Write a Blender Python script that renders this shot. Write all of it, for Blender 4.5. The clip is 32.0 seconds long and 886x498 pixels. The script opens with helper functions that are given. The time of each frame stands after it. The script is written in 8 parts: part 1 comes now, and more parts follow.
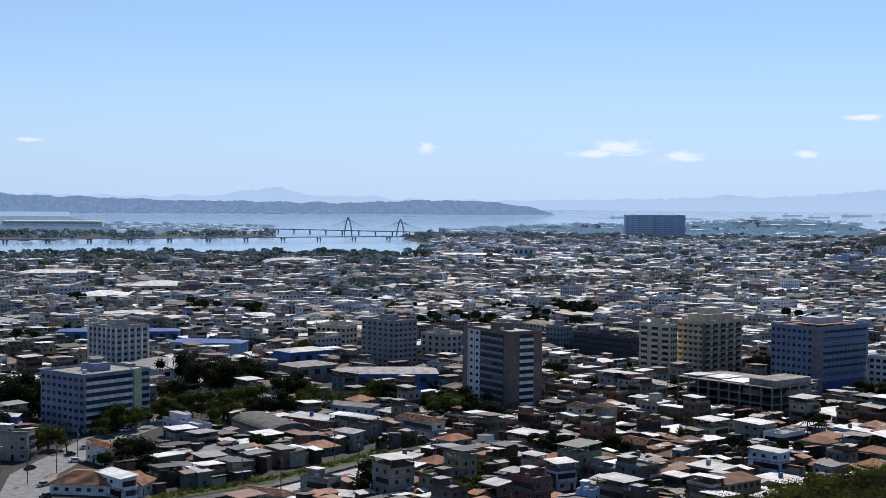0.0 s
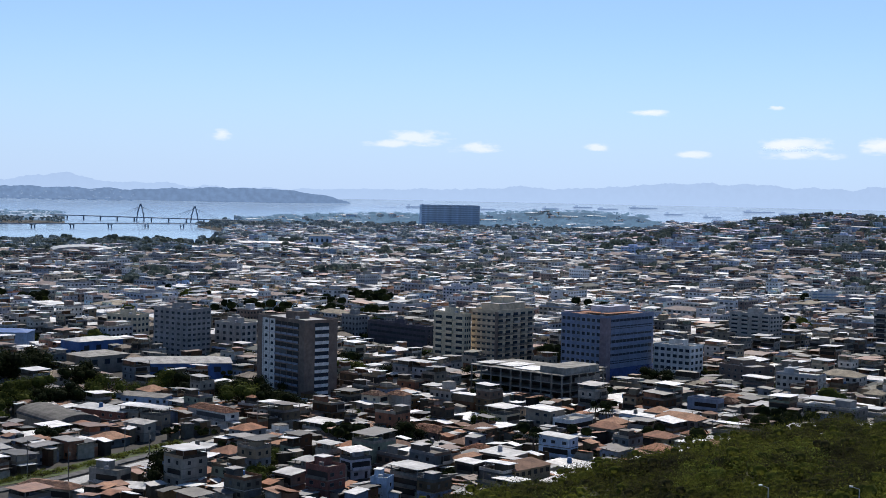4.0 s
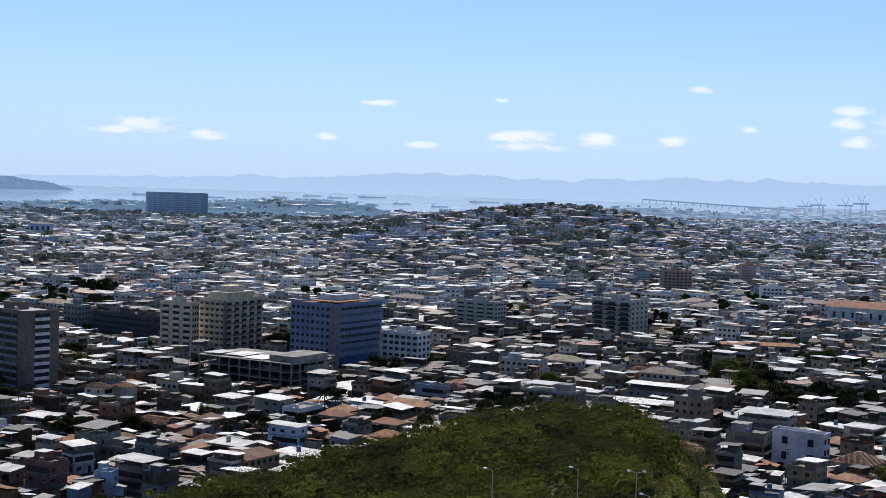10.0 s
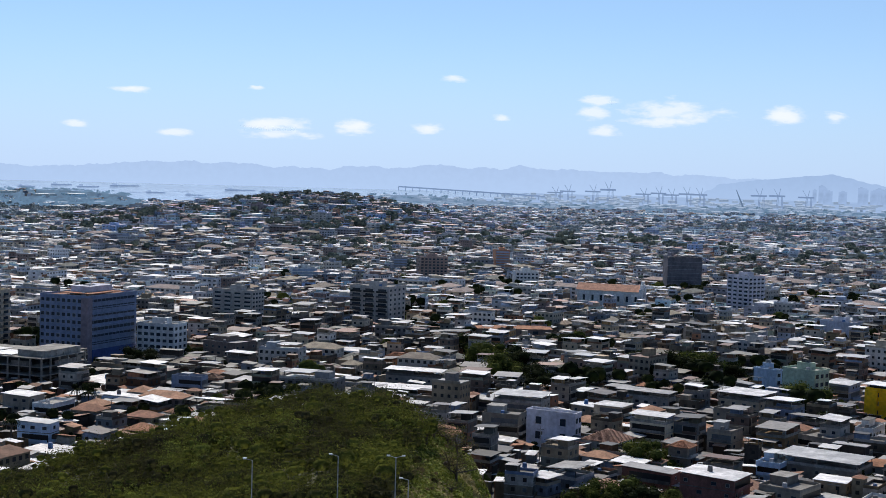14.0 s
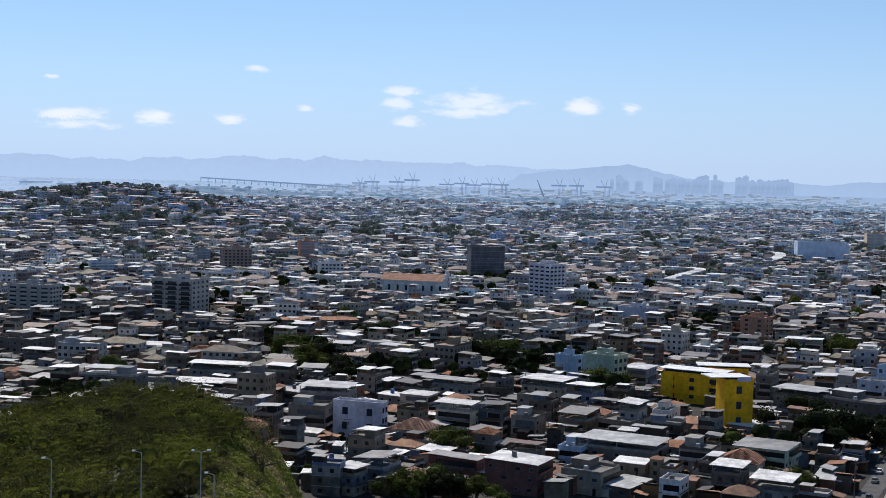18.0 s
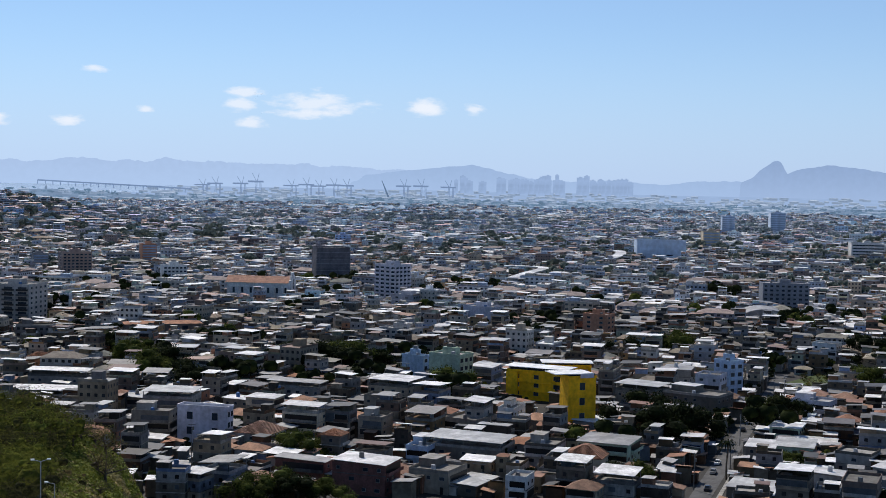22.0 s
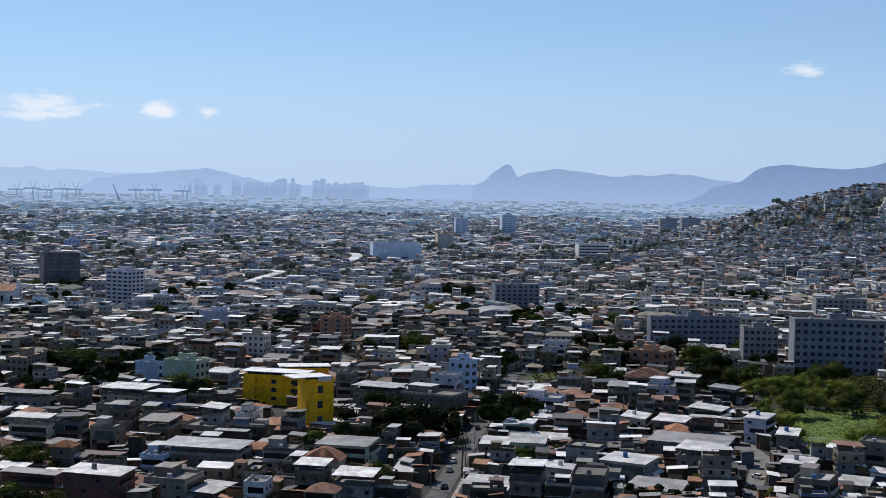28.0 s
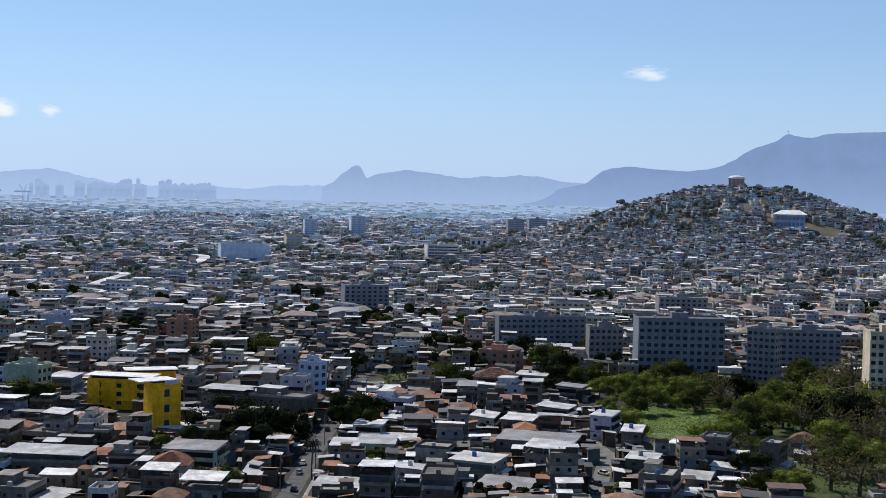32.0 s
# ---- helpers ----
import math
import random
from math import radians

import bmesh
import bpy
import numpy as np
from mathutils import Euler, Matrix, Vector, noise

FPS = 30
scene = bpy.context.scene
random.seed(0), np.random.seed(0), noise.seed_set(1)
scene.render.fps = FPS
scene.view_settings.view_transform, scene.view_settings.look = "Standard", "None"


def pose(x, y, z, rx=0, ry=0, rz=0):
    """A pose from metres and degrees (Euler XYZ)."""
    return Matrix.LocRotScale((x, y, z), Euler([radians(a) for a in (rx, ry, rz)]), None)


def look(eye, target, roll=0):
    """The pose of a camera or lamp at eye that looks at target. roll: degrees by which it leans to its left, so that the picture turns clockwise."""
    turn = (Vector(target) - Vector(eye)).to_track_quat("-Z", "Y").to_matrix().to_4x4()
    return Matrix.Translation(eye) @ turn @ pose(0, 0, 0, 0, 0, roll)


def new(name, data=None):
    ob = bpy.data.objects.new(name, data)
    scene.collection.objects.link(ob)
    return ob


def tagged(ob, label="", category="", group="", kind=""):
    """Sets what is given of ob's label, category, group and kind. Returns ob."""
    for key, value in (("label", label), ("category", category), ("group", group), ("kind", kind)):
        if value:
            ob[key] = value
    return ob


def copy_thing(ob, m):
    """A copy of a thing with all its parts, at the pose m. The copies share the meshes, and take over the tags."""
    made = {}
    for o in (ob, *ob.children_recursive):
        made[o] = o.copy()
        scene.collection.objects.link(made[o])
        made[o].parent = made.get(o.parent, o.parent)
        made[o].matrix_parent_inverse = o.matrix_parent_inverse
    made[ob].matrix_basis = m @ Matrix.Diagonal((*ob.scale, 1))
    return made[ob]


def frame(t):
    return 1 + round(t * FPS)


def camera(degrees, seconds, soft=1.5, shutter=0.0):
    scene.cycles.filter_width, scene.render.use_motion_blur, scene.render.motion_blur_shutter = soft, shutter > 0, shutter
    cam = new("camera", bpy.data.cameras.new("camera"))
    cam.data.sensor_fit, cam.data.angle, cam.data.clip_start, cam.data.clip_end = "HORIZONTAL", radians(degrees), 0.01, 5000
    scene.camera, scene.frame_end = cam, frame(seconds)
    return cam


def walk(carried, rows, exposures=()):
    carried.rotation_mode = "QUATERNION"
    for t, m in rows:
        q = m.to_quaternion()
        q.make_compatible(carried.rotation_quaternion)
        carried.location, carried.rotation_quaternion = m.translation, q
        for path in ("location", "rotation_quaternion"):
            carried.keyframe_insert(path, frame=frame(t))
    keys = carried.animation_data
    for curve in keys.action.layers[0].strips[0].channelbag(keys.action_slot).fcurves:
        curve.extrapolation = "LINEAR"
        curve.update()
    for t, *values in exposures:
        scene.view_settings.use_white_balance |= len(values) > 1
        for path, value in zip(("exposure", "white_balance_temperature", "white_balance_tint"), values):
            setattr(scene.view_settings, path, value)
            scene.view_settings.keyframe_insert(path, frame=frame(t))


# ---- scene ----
# camera: it stands on a hilltop terrace and turns where it is
EYE = 90.0
cam = camera(34.57, 32.0, soft=0.85)
ROWS = [
    (0.0, -0.002, -2.155, -0.433), (0.5, -1.036, -2.177, -0.550), (1.0, -2.067, -2.208, -0.657), (1.5, -3.092, -2.248, -0.754),
    (2.0, -4.123, -2.298, -0.814), (2.5, -5.152, -2.333, -0.913), (3.0, -6.183, -2.389, -1.000), (3.5, -7.185, -2.437, -1.103),
    (5.5, -11.014, -2.608, -1.439), (6.0, -11.902, -2.618, -1.529), (6.5, -12.799, -2.633, -1.614), (7.0, -13.701, -2.631, -1.684),
    (7.5, -14.595, -2.632, -1.719), (8.0, -15.490, -2.629, -1.751), (8.5, -16.368, -2.636, -1.803), (9.0, -17.254, -2.643, -1.833),
    (9.5, -18.130, -2.652, -1.818), (10.0, -19.015, -2.669, -1.763), (10.5, -19.892, -2.701, -1.708), (11.0, -20.767, -2.729, -1.631),
    (11.5, -21.643, -2.771, -1.588), (12.0, -22.671, -2.801, -1.526), (12.5, -23.927, -2.827, -1.504), (13.0, -25.430, -2.852, -1.534),
    (13.5, -27.089, -2.876, -1.563), (14.0, -28.776, -2.885, -1.560), (14.5, -30.324, -2.903, -1.608), (15.0, -31.710, -2.919, -1.585),
    (15.5, -32.921, -2.939, -1.573), (17.5, -36.087, -3.038, -1.446), (18.0, -36.633, -3.058, -1.415), (18.5, -37.216, -3.060, -1.382),
    (19.0, -37.851, -3.043, -1.384), (19.5, -38.548, -3.024, -1.349), (20.0, -39.307, -3.004, -1.282), (20.5, -40.116, -2.974, -1.258),
    (21.0, -40.994, -2.936, -1.227), (21.5, -41.924, -2.908, -1.190), (22.0, -42.872, -2.887, -1.161), (22.5, -43.817, -2.854, -1.172),
    (23.0, -44.758, -2.831, -1.121), (23.5, -45.701, -2.808, -1.123), (24.0, -46.640, -2.779, -1.086), (24.5, -47.573, -2.743, -1.109),
    (25.0, -48.492, -2.718, -1.100), (25.5, -49.386, -2.678, -1.115), (27.5, -52.703, -2.566, -1.119), (28.0, -53.462, -2.543, -1.127),
    (28.5, -54.194, -2.525, -1.167), (29.0, -54.926, -2.505, -1.195), (29.5, -55.658, -2.488, -1.257), (30.0, -56.415, -2.482, -1.287),
    (30.5, -57.125, -2.457, -1.293), (31.0, -57.912, -2.436, -1.310), (31.5, -58.720, -2.405, -1.272), (32.0, -59.523, -2.380, -1.234),
]
walk(cam, [(t, pose(0, 0, EYE, 90 + pitch, roll, yaw)) for t, yaw, pitch, roll in ROWS],
     exposures=[(0.0, 0.06, 6420, 12), (6.0, 0.1, 6420, 12), (14.0, 0.08, 6420, 12), (21.0, 0.0, 6420, 12), (28.0, -0.03, 6420, 12), (32.0, 0.04, 6420, 12)])

# ---- world and sun ----
SUN_BEARING, SUN_HEIGHT = 15.0, 52.0
world = bpy.data.worlds.new("sky")
scene.world = world
world.use_nodes = True
nt = world.node_tree
sky = nt.nodes.new("ShaderNodeTexSky")
sky.sky_type, sky.sun_disc = "NISHITA", False
sky.sun_elevation, sky.sun_rotation = radians(SUN_HEIGHT), radians(SUN_BEARING)
sky.altitude, sky.air_density, sky.dust_density, sky.ozone_density = 2200, 1.0, 0.0, 3.0
tint = nt.nodes.new("ShaderNodeMixRGB")
tint.blend_type = "MULTIPLY"
tint.inputs[0].default_value, tint.inputs[2].default_value = 1.0, (0.82, 0.99, 1.07, 1)
nt.links.new(sky.outputs[0], tint.inputs[1])
haze = nt.nodes.new("ShaderNodeMixRGB")
# the haze thickens evenly towards the horizon all round
way, split, depth = nt.nodes.new("ShaderNodeTexCoord"), nt.nodes.new("ShaderNodeSeparateXYZ"), nt.nodes.new("ShaderNodeMapRange")
depth.interpolation_type = "SMOOTHSTEP"
for k, v in (("From Min", -0.02), ("From Max", 0.12), ("To Min", 0.93), ("To Max", 0.32)):
    depth.inputs[k].default_value = v
nt.links.new(way.outputs["Generated"], split.inputs[0])
nt.links.new(split.outputs["Z"], depth.inputs["Value"])
# and thins out towards the deep blue zenith
high, both = nt.nodes.new("ShaderNodeMapRange"), nt.nodes.new("ShaderNodeMath")
for k, v in (("From Min", 0.13), ("From Max", 0.42), ("To Min", 1.0), ("To Max", 0.03)):
    high.inputs[k].default_value = v
both.operation = "MULTIPLY"
nt.links.new(split.outputs["Z"], high.inputs["Value"])
nt.links.new(depth.outputs[0], both.inputs[0]), nt.links.new(high.outputs[0], both.inputs[1])
nt.links.new(both.outputs[0], haze.inputs[0])
toward, gain, lit = nt.nodes.new("ShaderNodeVectorMath"), nt.nodes.new("ShaderNodeMapRange"), nt.nodes.new("ShaderNodeMixRGB")
toward.operation = "DOT_PRODUCT"
toward.inputs[1].default_value = (math.sin(radians(SUN_BEARING)) * math.cos(radians(SUN_HEIGHT)), math.cos(radians(SUN_BEARING)) * math.cos(radians(SUN_HEIGHT)), math.sin(radians(SUN_HEIGHT)))
for k, v in (("From Min", 0.28), ("From Max", 0.64), ("To Min", 0.86), ("To Max", 1.0)):
    gain.inputs[k].default_value = v
lit.blend_type, lit.inputs[0].default_value, lit.inputs[1].default_value = "MULTIPLY", 1.0, (4.95, 6.5, 9.2, 1)
nt.links.new(way.outputs["Generated"], toward.inputs[0]), nt.links.new(toward.outputs["Value"], gain.inputs["Value"])
nt.links.new(gain.outputs[0], lit.inputs[2]), nt.links.new(lit.outputs[0], haze.inputs[2])
nt.links.new(tint.outputs[0], haze.inputs[1])
nt.links.new(haze.outputs[0], nt.nodes["Background"].inputs[0])
nt.nodes["Background"].inputs[1].default_value = 0.10
sun_data = bpy.data.lights.new("sun", "SUN")
sun_data.energy, sun_data.angle, sun_data.color = 4.55, radians(0.5), (1.0, 0.93, 0.82)
sun = new("sun", sun_data)
sb, sh = radians(SUN_BEARING), radians(SUN_HEIGHT)
sun.matrix_world = look((math.sin(sb) * math.cos(sh) * 900, math.cos(sb) * math.cos(sh) * 900, math.sin(sh) * 900), (0, 0, 0))

# ---- materials ----
def mat(name, colours, rough=0.85, metal=0.0, grain=0.25, size=0.6, stain=0.35, island=False, bump=0.3, spec=0.3, sheer=0.0):
    """A weathered surface: one of the colours for each object (or island), fine grain and larger stains. sheer: the share of light that passes through a leaf."""
    m = bpy.data.materials.new(name)
    m.use_nodes = True
    n, l = m.node_tree.nodes, m.node_tree.links
    b = n["Principled BSDF"]
    b.inputs["Roughness"].default_value, b.inputs["Metallic"].default_value = rough, metal
    b.inputs["Specular IOR Level"].default_value = spec
    where = n.new("ShaderNodeTexCoord")
    pick = n.new("ShaderNodeNewGeometry" if island else "ShaderNodeObjectInfo")
    ramp = n.new("ShaderNodeValToRGB")
    ramp.color_ramp.interpolation = "CONSTANT"
    e = ramp.color_ramp.elements
    while len(e) < len(colours):
        e.new(0.5)
    for i, c in enumerate(colours):
        e[i].position, e[i].color = i / len(colours), (*c, 1)
    l.new(pick.outputs["Random Per Island" if island else "Random"], ramp.inputs[0])
    fine, wide = n.new("ShaderNodeTexNoise"), n.new("ShaderNodeTexNoise")
    for k, s, d in ((fine, 1 / size, 5), (wide, 0.22 / size, 3)):
        k.inputs["Scale"].default_value, k.inputs["Detail"].default_value = s, d
        l.new(where.outputs["Object"], k.inputs["Vector"])
    val = n.new("ShaderNodeMapRange")
    val.inputs["From Min"].default_value, val.inputs["From Max"].default_value = 0.3, 0.7
    val.inputs["To Min"].default_value, val.inputs["To Max"].default_value = 1 - grain, 1 + grain * 0.6
    l.new(fine.outputs["Fac"], val.inputs["Value"])
    val2 = n.new("ShaderNodeMapRange")
    val2.inputs["From Min"].default_value, val2.inputs["From Max"].default_value = 0.35, 0.62
    val2.inputs["To Min"].default_value, val2.inputs["To Max"].default_value = 1 - stain, 1.05
    l.new(wide.outputs["Fac"], val2.inputs["Value"])
    mul = n.new("ShaderNodeMath")
    mul.operation = "MULTIPLY"
    l.new(val.outputs[0], mul.inputs[0]), l.new(val2.outputs[0], mul.inputs[1])
    hsv = n.new("ShaderNodeHueSaturation")
    l.new(ramp.outputs[0], hsv.inputs["Color"]), l.new(mul.outputs[0], hsv.inputs["Value"])
    l.new(hsv.outputs[0], b.inputs["Base Color"])
    if bump:
        bp = n.new("ShaderNodeBump")
        bp.inputs["Strength"].default_value, bp.inputs["Distance"].default_value = bump, 0.05
        l.new(fine.outputs["Fac"], bp.inputs["Height"]), l.new(bp.outputs[0], b.inputs["Normal"])
    if sheer:
        thin, both = n.new("ShaderNodeBsdfTranslucent"), n.new("ShaderNodeMixShader")
        both.inputs[0].default_value = sheer
        l.new(hsv.outputs[0], thin.inputs["Color"])
        l.new(b.outputs[0], both.inputs[1]), l.new(thin.outputs[0], both.inputs[2])
        l.new(both.outputs[0], n["Material Output"].inputs["Surface"])
    return m


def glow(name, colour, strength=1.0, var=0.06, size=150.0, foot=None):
    """Far backdrop: haze painted as a glowing colour, blended towards the foot colour low down."""
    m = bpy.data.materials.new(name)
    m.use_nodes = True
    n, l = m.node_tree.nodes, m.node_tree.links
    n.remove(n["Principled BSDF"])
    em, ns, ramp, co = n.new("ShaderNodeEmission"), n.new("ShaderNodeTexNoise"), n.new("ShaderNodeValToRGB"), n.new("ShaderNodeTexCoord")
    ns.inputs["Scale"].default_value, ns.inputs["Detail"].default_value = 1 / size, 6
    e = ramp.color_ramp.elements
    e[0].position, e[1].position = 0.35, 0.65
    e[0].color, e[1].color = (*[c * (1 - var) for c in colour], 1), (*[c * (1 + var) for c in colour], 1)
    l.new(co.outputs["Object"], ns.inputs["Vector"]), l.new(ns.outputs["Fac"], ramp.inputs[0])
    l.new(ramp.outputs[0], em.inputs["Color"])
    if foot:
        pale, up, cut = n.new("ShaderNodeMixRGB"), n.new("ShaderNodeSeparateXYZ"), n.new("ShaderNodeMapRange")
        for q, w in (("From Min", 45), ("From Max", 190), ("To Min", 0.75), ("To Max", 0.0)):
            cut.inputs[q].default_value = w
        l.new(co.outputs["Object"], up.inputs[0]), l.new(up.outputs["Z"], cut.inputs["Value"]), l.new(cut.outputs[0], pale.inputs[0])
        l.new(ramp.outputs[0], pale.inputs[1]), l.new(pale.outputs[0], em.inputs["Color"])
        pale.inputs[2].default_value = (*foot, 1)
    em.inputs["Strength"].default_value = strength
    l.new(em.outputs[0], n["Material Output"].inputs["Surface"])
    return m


def srgb(r, g, b):
    return tuple(((c / 255 + 0.055) / 1.055) ** 2.4 if c > 10 else c / 3294 for c in (r, g, b))


WALLS = [(0.070, 0.060, 0.047), (0.107, 0.094, 0.072), (0.045, 0.038, 0.032), (0.148, 0.131, 0.104), (0.098, 0.071, 0.044), (0.065, 0.034, 0.019), (0.181, 0.161, 0.125),
         (0.082, 0.082, 0.081), (0.132, 0.105, 0.066), (0.058, 0.050, 0.041), (0.115, 0.064, 0.037), (0.213, 0.192, 0.156), (0.090, 0.101, 0.100), (0.065, 0.056, 0.044), (0.20, 0.125, 0.06), (0.17, 0.085, 0.05), (0.10, 0.125, 0.15), (0.035, 0.032, 0.030),
         (0.30, 0.29, 0.27), (0.20, 0.22, 0.26), (0.28, 0.22, 0.16), (0.14, 0.19, 0.30), (0.24, 0.12, 0.08), (0.17, 0.21, 0.18), (0.36, 0.34, 0.32)]
ROOFS = [(.55, .55, .55), (.26, .26, .26), (.68, .68, .67), (.09, .085, .08), (.13, .125, .12), (.38, .37, .36), (.14, .08, .06), (.74, .74, .74), (.11, .10, .10), (.18, .17, .17), (.24, .12, .075), (.06, .058, .055)]
TILES = [(.34, .16, .09), (.27, .135, .085), (.38, .21, .13), (.19, .11, .075), (.31, .18, .125)]
M = dict(
    canopy=mat("white_sheet_canopy", [(.78, .78, .77)], rough=0.5, stain=0.15, size=2), tall_grey=mat("grey_tower_render", [(.27, .27, .28)], stain=0.25, size=1.5), tall_stone=mat("pale_tower_render", [(.42, .40, .38)], stain=0.25, size=1.5), slate=mat("slate_blue_paint", [(.215, .235, .275)], stain=0.2, size=1.5),
    # distant haze is put into the hazy concrete and window band colours
    band_glass=mat("hazed_window_band", [(.33, .42, .55)], rough=0.4, stain=0.1, size=6, bump=0), hazy=mat("hazed_blue_concrete", [(.52, .62, .76)], stain=0.1, size=6), rust=mat("brown_brick", [(.36, .26, .22)], stain=0.2, size=2),
    wall=mat("plaster_wall", WALLS, stain=0.5, size=0.9), roof=mat("sheet_roof", ROOFS, rough=0.6, stain=0.45, size=0.8, spec=0.4),
    tile=mat("clay_tile", TILES, size=0.5, stain=0.45), slab=mat("concrete_slab", [(.20, .19, .175), (.30, .29, .27), (.13, .125, .115), (.38, .37, .36)], stain=0.4),
    # near-black for windows, doors and tyres, and for sheets imitating shaded recesses
    dark=mat("dark_opening", [(.012, .012, .013), (.03, .03, .033), (.006, .006, .007), (.09, .10, .11), (.015, .015, .015)], rough=0.4, grain=0.2),
    tank=mat("water_tank_plastic", [(.05, .13, .30), (.28, .29, .31), (.35, .36, .38), (.5, .5, .5), (.12, .12, .12)], rough=0.5, stain=0.2),
    glass=mat("window_glass", [(.02, .03, .045), (.03, .04, .05), (.05, .06, .07)], rough=0.25, grain=0.05, stain=0.1, bump=0, spec=0.15),
    white=mat("white_paint", [(.70, .70, .69)], stain=0.2, size=1.5), cream=mat("cream_paint", [(.62, .54, .40)], stain=0.22, size=1.5),
    beige=mat("beige_paint", [(.62, .51, .37)], stain=0.25, size=1.5), brown=mat("brown_render", [(.20, .155, .13)], stain=0.25, size=1.5),
    mauve=mat("blue_tile_cladding", [(.20, .25, .37)], stain=0.2, size=1.5), bluegrey=mat("blue_grey_paint", [(.22, .26, .35)], stain=0.2, size=1.5),
    grey=mat("grey_paint", [(.20, .18, .15), (.12, .108, .09), (.26, .24, .21), (.36, .34, .31), (.22, .19, .15), (.29, .27, .245)], stain=0.3, size=1.5), stone=mat("grey_beige_render", [(.32, .275, .215), (.20, .17, .14), (.38, .33, .25), (.42, .39, .35), (.27, .235, .195)], stain=0.3, size=1.5),
    concrete=mat("bare_concrete", [(.27, .26, .235)], stain=0.45, size=1.2), yellow=mat("yellow_paint", [(.90, .50, .012)], stain=0.22, size=1.5),
    mint=mat("pale_green_paint", [(.38, .47, .36)], stain=0.25, size=1.5), sky_blue=mat("pale_blue_paint", [(.38, .50, .66)], stain=0.2, size=1.5),
    orange=mat("orange_render", [(.48, .24, .15)], stain=0.25, size=1.5), netting=mat("grey_netting", [(.13, .13, .15)], stain=0.4, size=1.5), navy=mat("dark_glazed_front", [(.075, .07, .09)], stain=0.3, size=1.0),
    blue=mat("blue_sheet_metal", [(.06, .14, .36)], rough=0.5, stain=0.3, size=2), green_band=mat("lime_green_paint", [(.50, .58, .36)], stain=0.2),
    sheet=mat("pale_sheet_metal", [(.74, .74, .74), (.44, .44, .43), (.60, .59, .58), (.30, .29, .28), (.68, .67, .66)], rough=0.5, stain=0.4, size=1.2, spec=0.5), redbrown=mat("red_brown_render", [(.20, .09, .075)], stain=0.3),
    asphalt=mat("asphalt", [(.09, .09, .092)], stain=0.3, size=1.0), lavender=mat("lavender_white_paint", [(.55, .55, .62)], stain=0.25, size=1.5),
    leaf=mat("leaves", [(.060, .078, .018), (.078, .098, .022), (.046, .062, .015), (.100, .116, .025)], rough=0.9, size=0.5, island=True, bump=0, spec=0.05, sheer=0.35, grain=0.3),
    leaf_dark=mat("dark_leaves", [(.016, .024, .008), (.024, .032, .010), (.012, .018, .007)], rough=0.9, size=0.5, island=True, bump=0, spec=0.05, sheer=0.2),
    leaf_light=mat("light_leaves", [(.17, .205, .04), (.21, .25, .05), (.14, .17, .036)], rough=0.9, size=0.5, island=True, bump=0, spec=0.05, sheer=0.35),
    leaf_dry=mat("dry_leaves", [(.19, .15, .07), (.14, .125, .055), (.12, .13, .045)], rough=0.9, size=0.5, island=True, bump=0, spec=0.05, sheer=0.35),
    bark=mat("bark", [(.10, .08, .06), (.14, .11, .08)], rough=0.9, size=0.3), metal=mat("galvanised_metal", [(.45, .46, .47)], rough=0.4, metal=0.6, stain=0.2),
    grass=mat("grass", [(.09, .13, .03)], rough=0.9, size=1.0, stain=0.4), lamp_glass=mat("frosted_lamp_head", [(.75, .75, .72)], rough=0.3),
)



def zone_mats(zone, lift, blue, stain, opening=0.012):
    """Wall, roof and tile colours of one district; lift and blue paint distant haze."""
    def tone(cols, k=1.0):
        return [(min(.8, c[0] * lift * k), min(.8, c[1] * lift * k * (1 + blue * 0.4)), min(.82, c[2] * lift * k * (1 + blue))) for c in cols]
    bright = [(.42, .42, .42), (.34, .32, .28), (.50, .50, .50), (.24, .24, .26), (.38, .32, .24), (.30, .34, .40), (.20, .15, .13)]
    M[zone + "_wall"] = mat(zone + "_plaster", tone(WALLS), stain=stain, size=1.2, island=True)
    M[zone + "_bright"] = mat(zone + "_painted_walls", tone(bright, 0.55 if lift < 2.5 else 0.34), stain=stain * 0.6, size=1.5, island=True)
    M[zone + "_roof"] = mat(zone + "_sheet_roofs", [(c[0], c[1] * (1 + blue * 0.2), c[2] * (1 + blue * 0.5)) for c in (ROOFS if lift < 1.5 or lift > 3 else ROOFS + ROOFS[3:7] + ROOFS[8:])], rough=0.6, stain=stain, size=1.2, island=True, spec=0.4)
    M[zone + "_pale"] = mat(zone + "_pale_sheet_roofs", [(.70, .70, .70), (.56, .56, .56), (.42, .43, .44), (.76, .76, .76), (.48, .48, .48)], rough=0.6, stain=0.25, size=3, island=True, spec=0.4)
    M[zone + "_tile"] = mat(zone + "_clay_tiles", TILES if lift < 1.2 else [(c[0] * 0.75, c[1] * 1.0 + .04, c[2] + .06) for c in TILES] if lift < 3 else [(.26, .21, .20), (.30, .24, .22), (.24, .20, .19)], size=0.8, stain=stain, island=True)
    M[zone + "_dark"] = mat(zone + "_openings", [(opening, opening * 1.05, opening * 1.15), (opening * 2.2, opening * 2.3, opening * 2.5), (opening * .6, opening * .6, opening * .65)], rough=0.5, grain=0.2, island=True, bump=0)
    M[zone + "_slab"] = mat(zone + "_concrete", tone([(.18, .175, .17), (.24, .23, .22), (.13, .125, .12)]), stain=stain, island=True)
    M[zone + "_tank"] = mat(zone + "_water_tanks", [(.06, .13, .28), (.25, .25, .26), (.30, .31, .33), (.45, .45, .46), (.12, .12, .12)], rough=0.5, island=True)


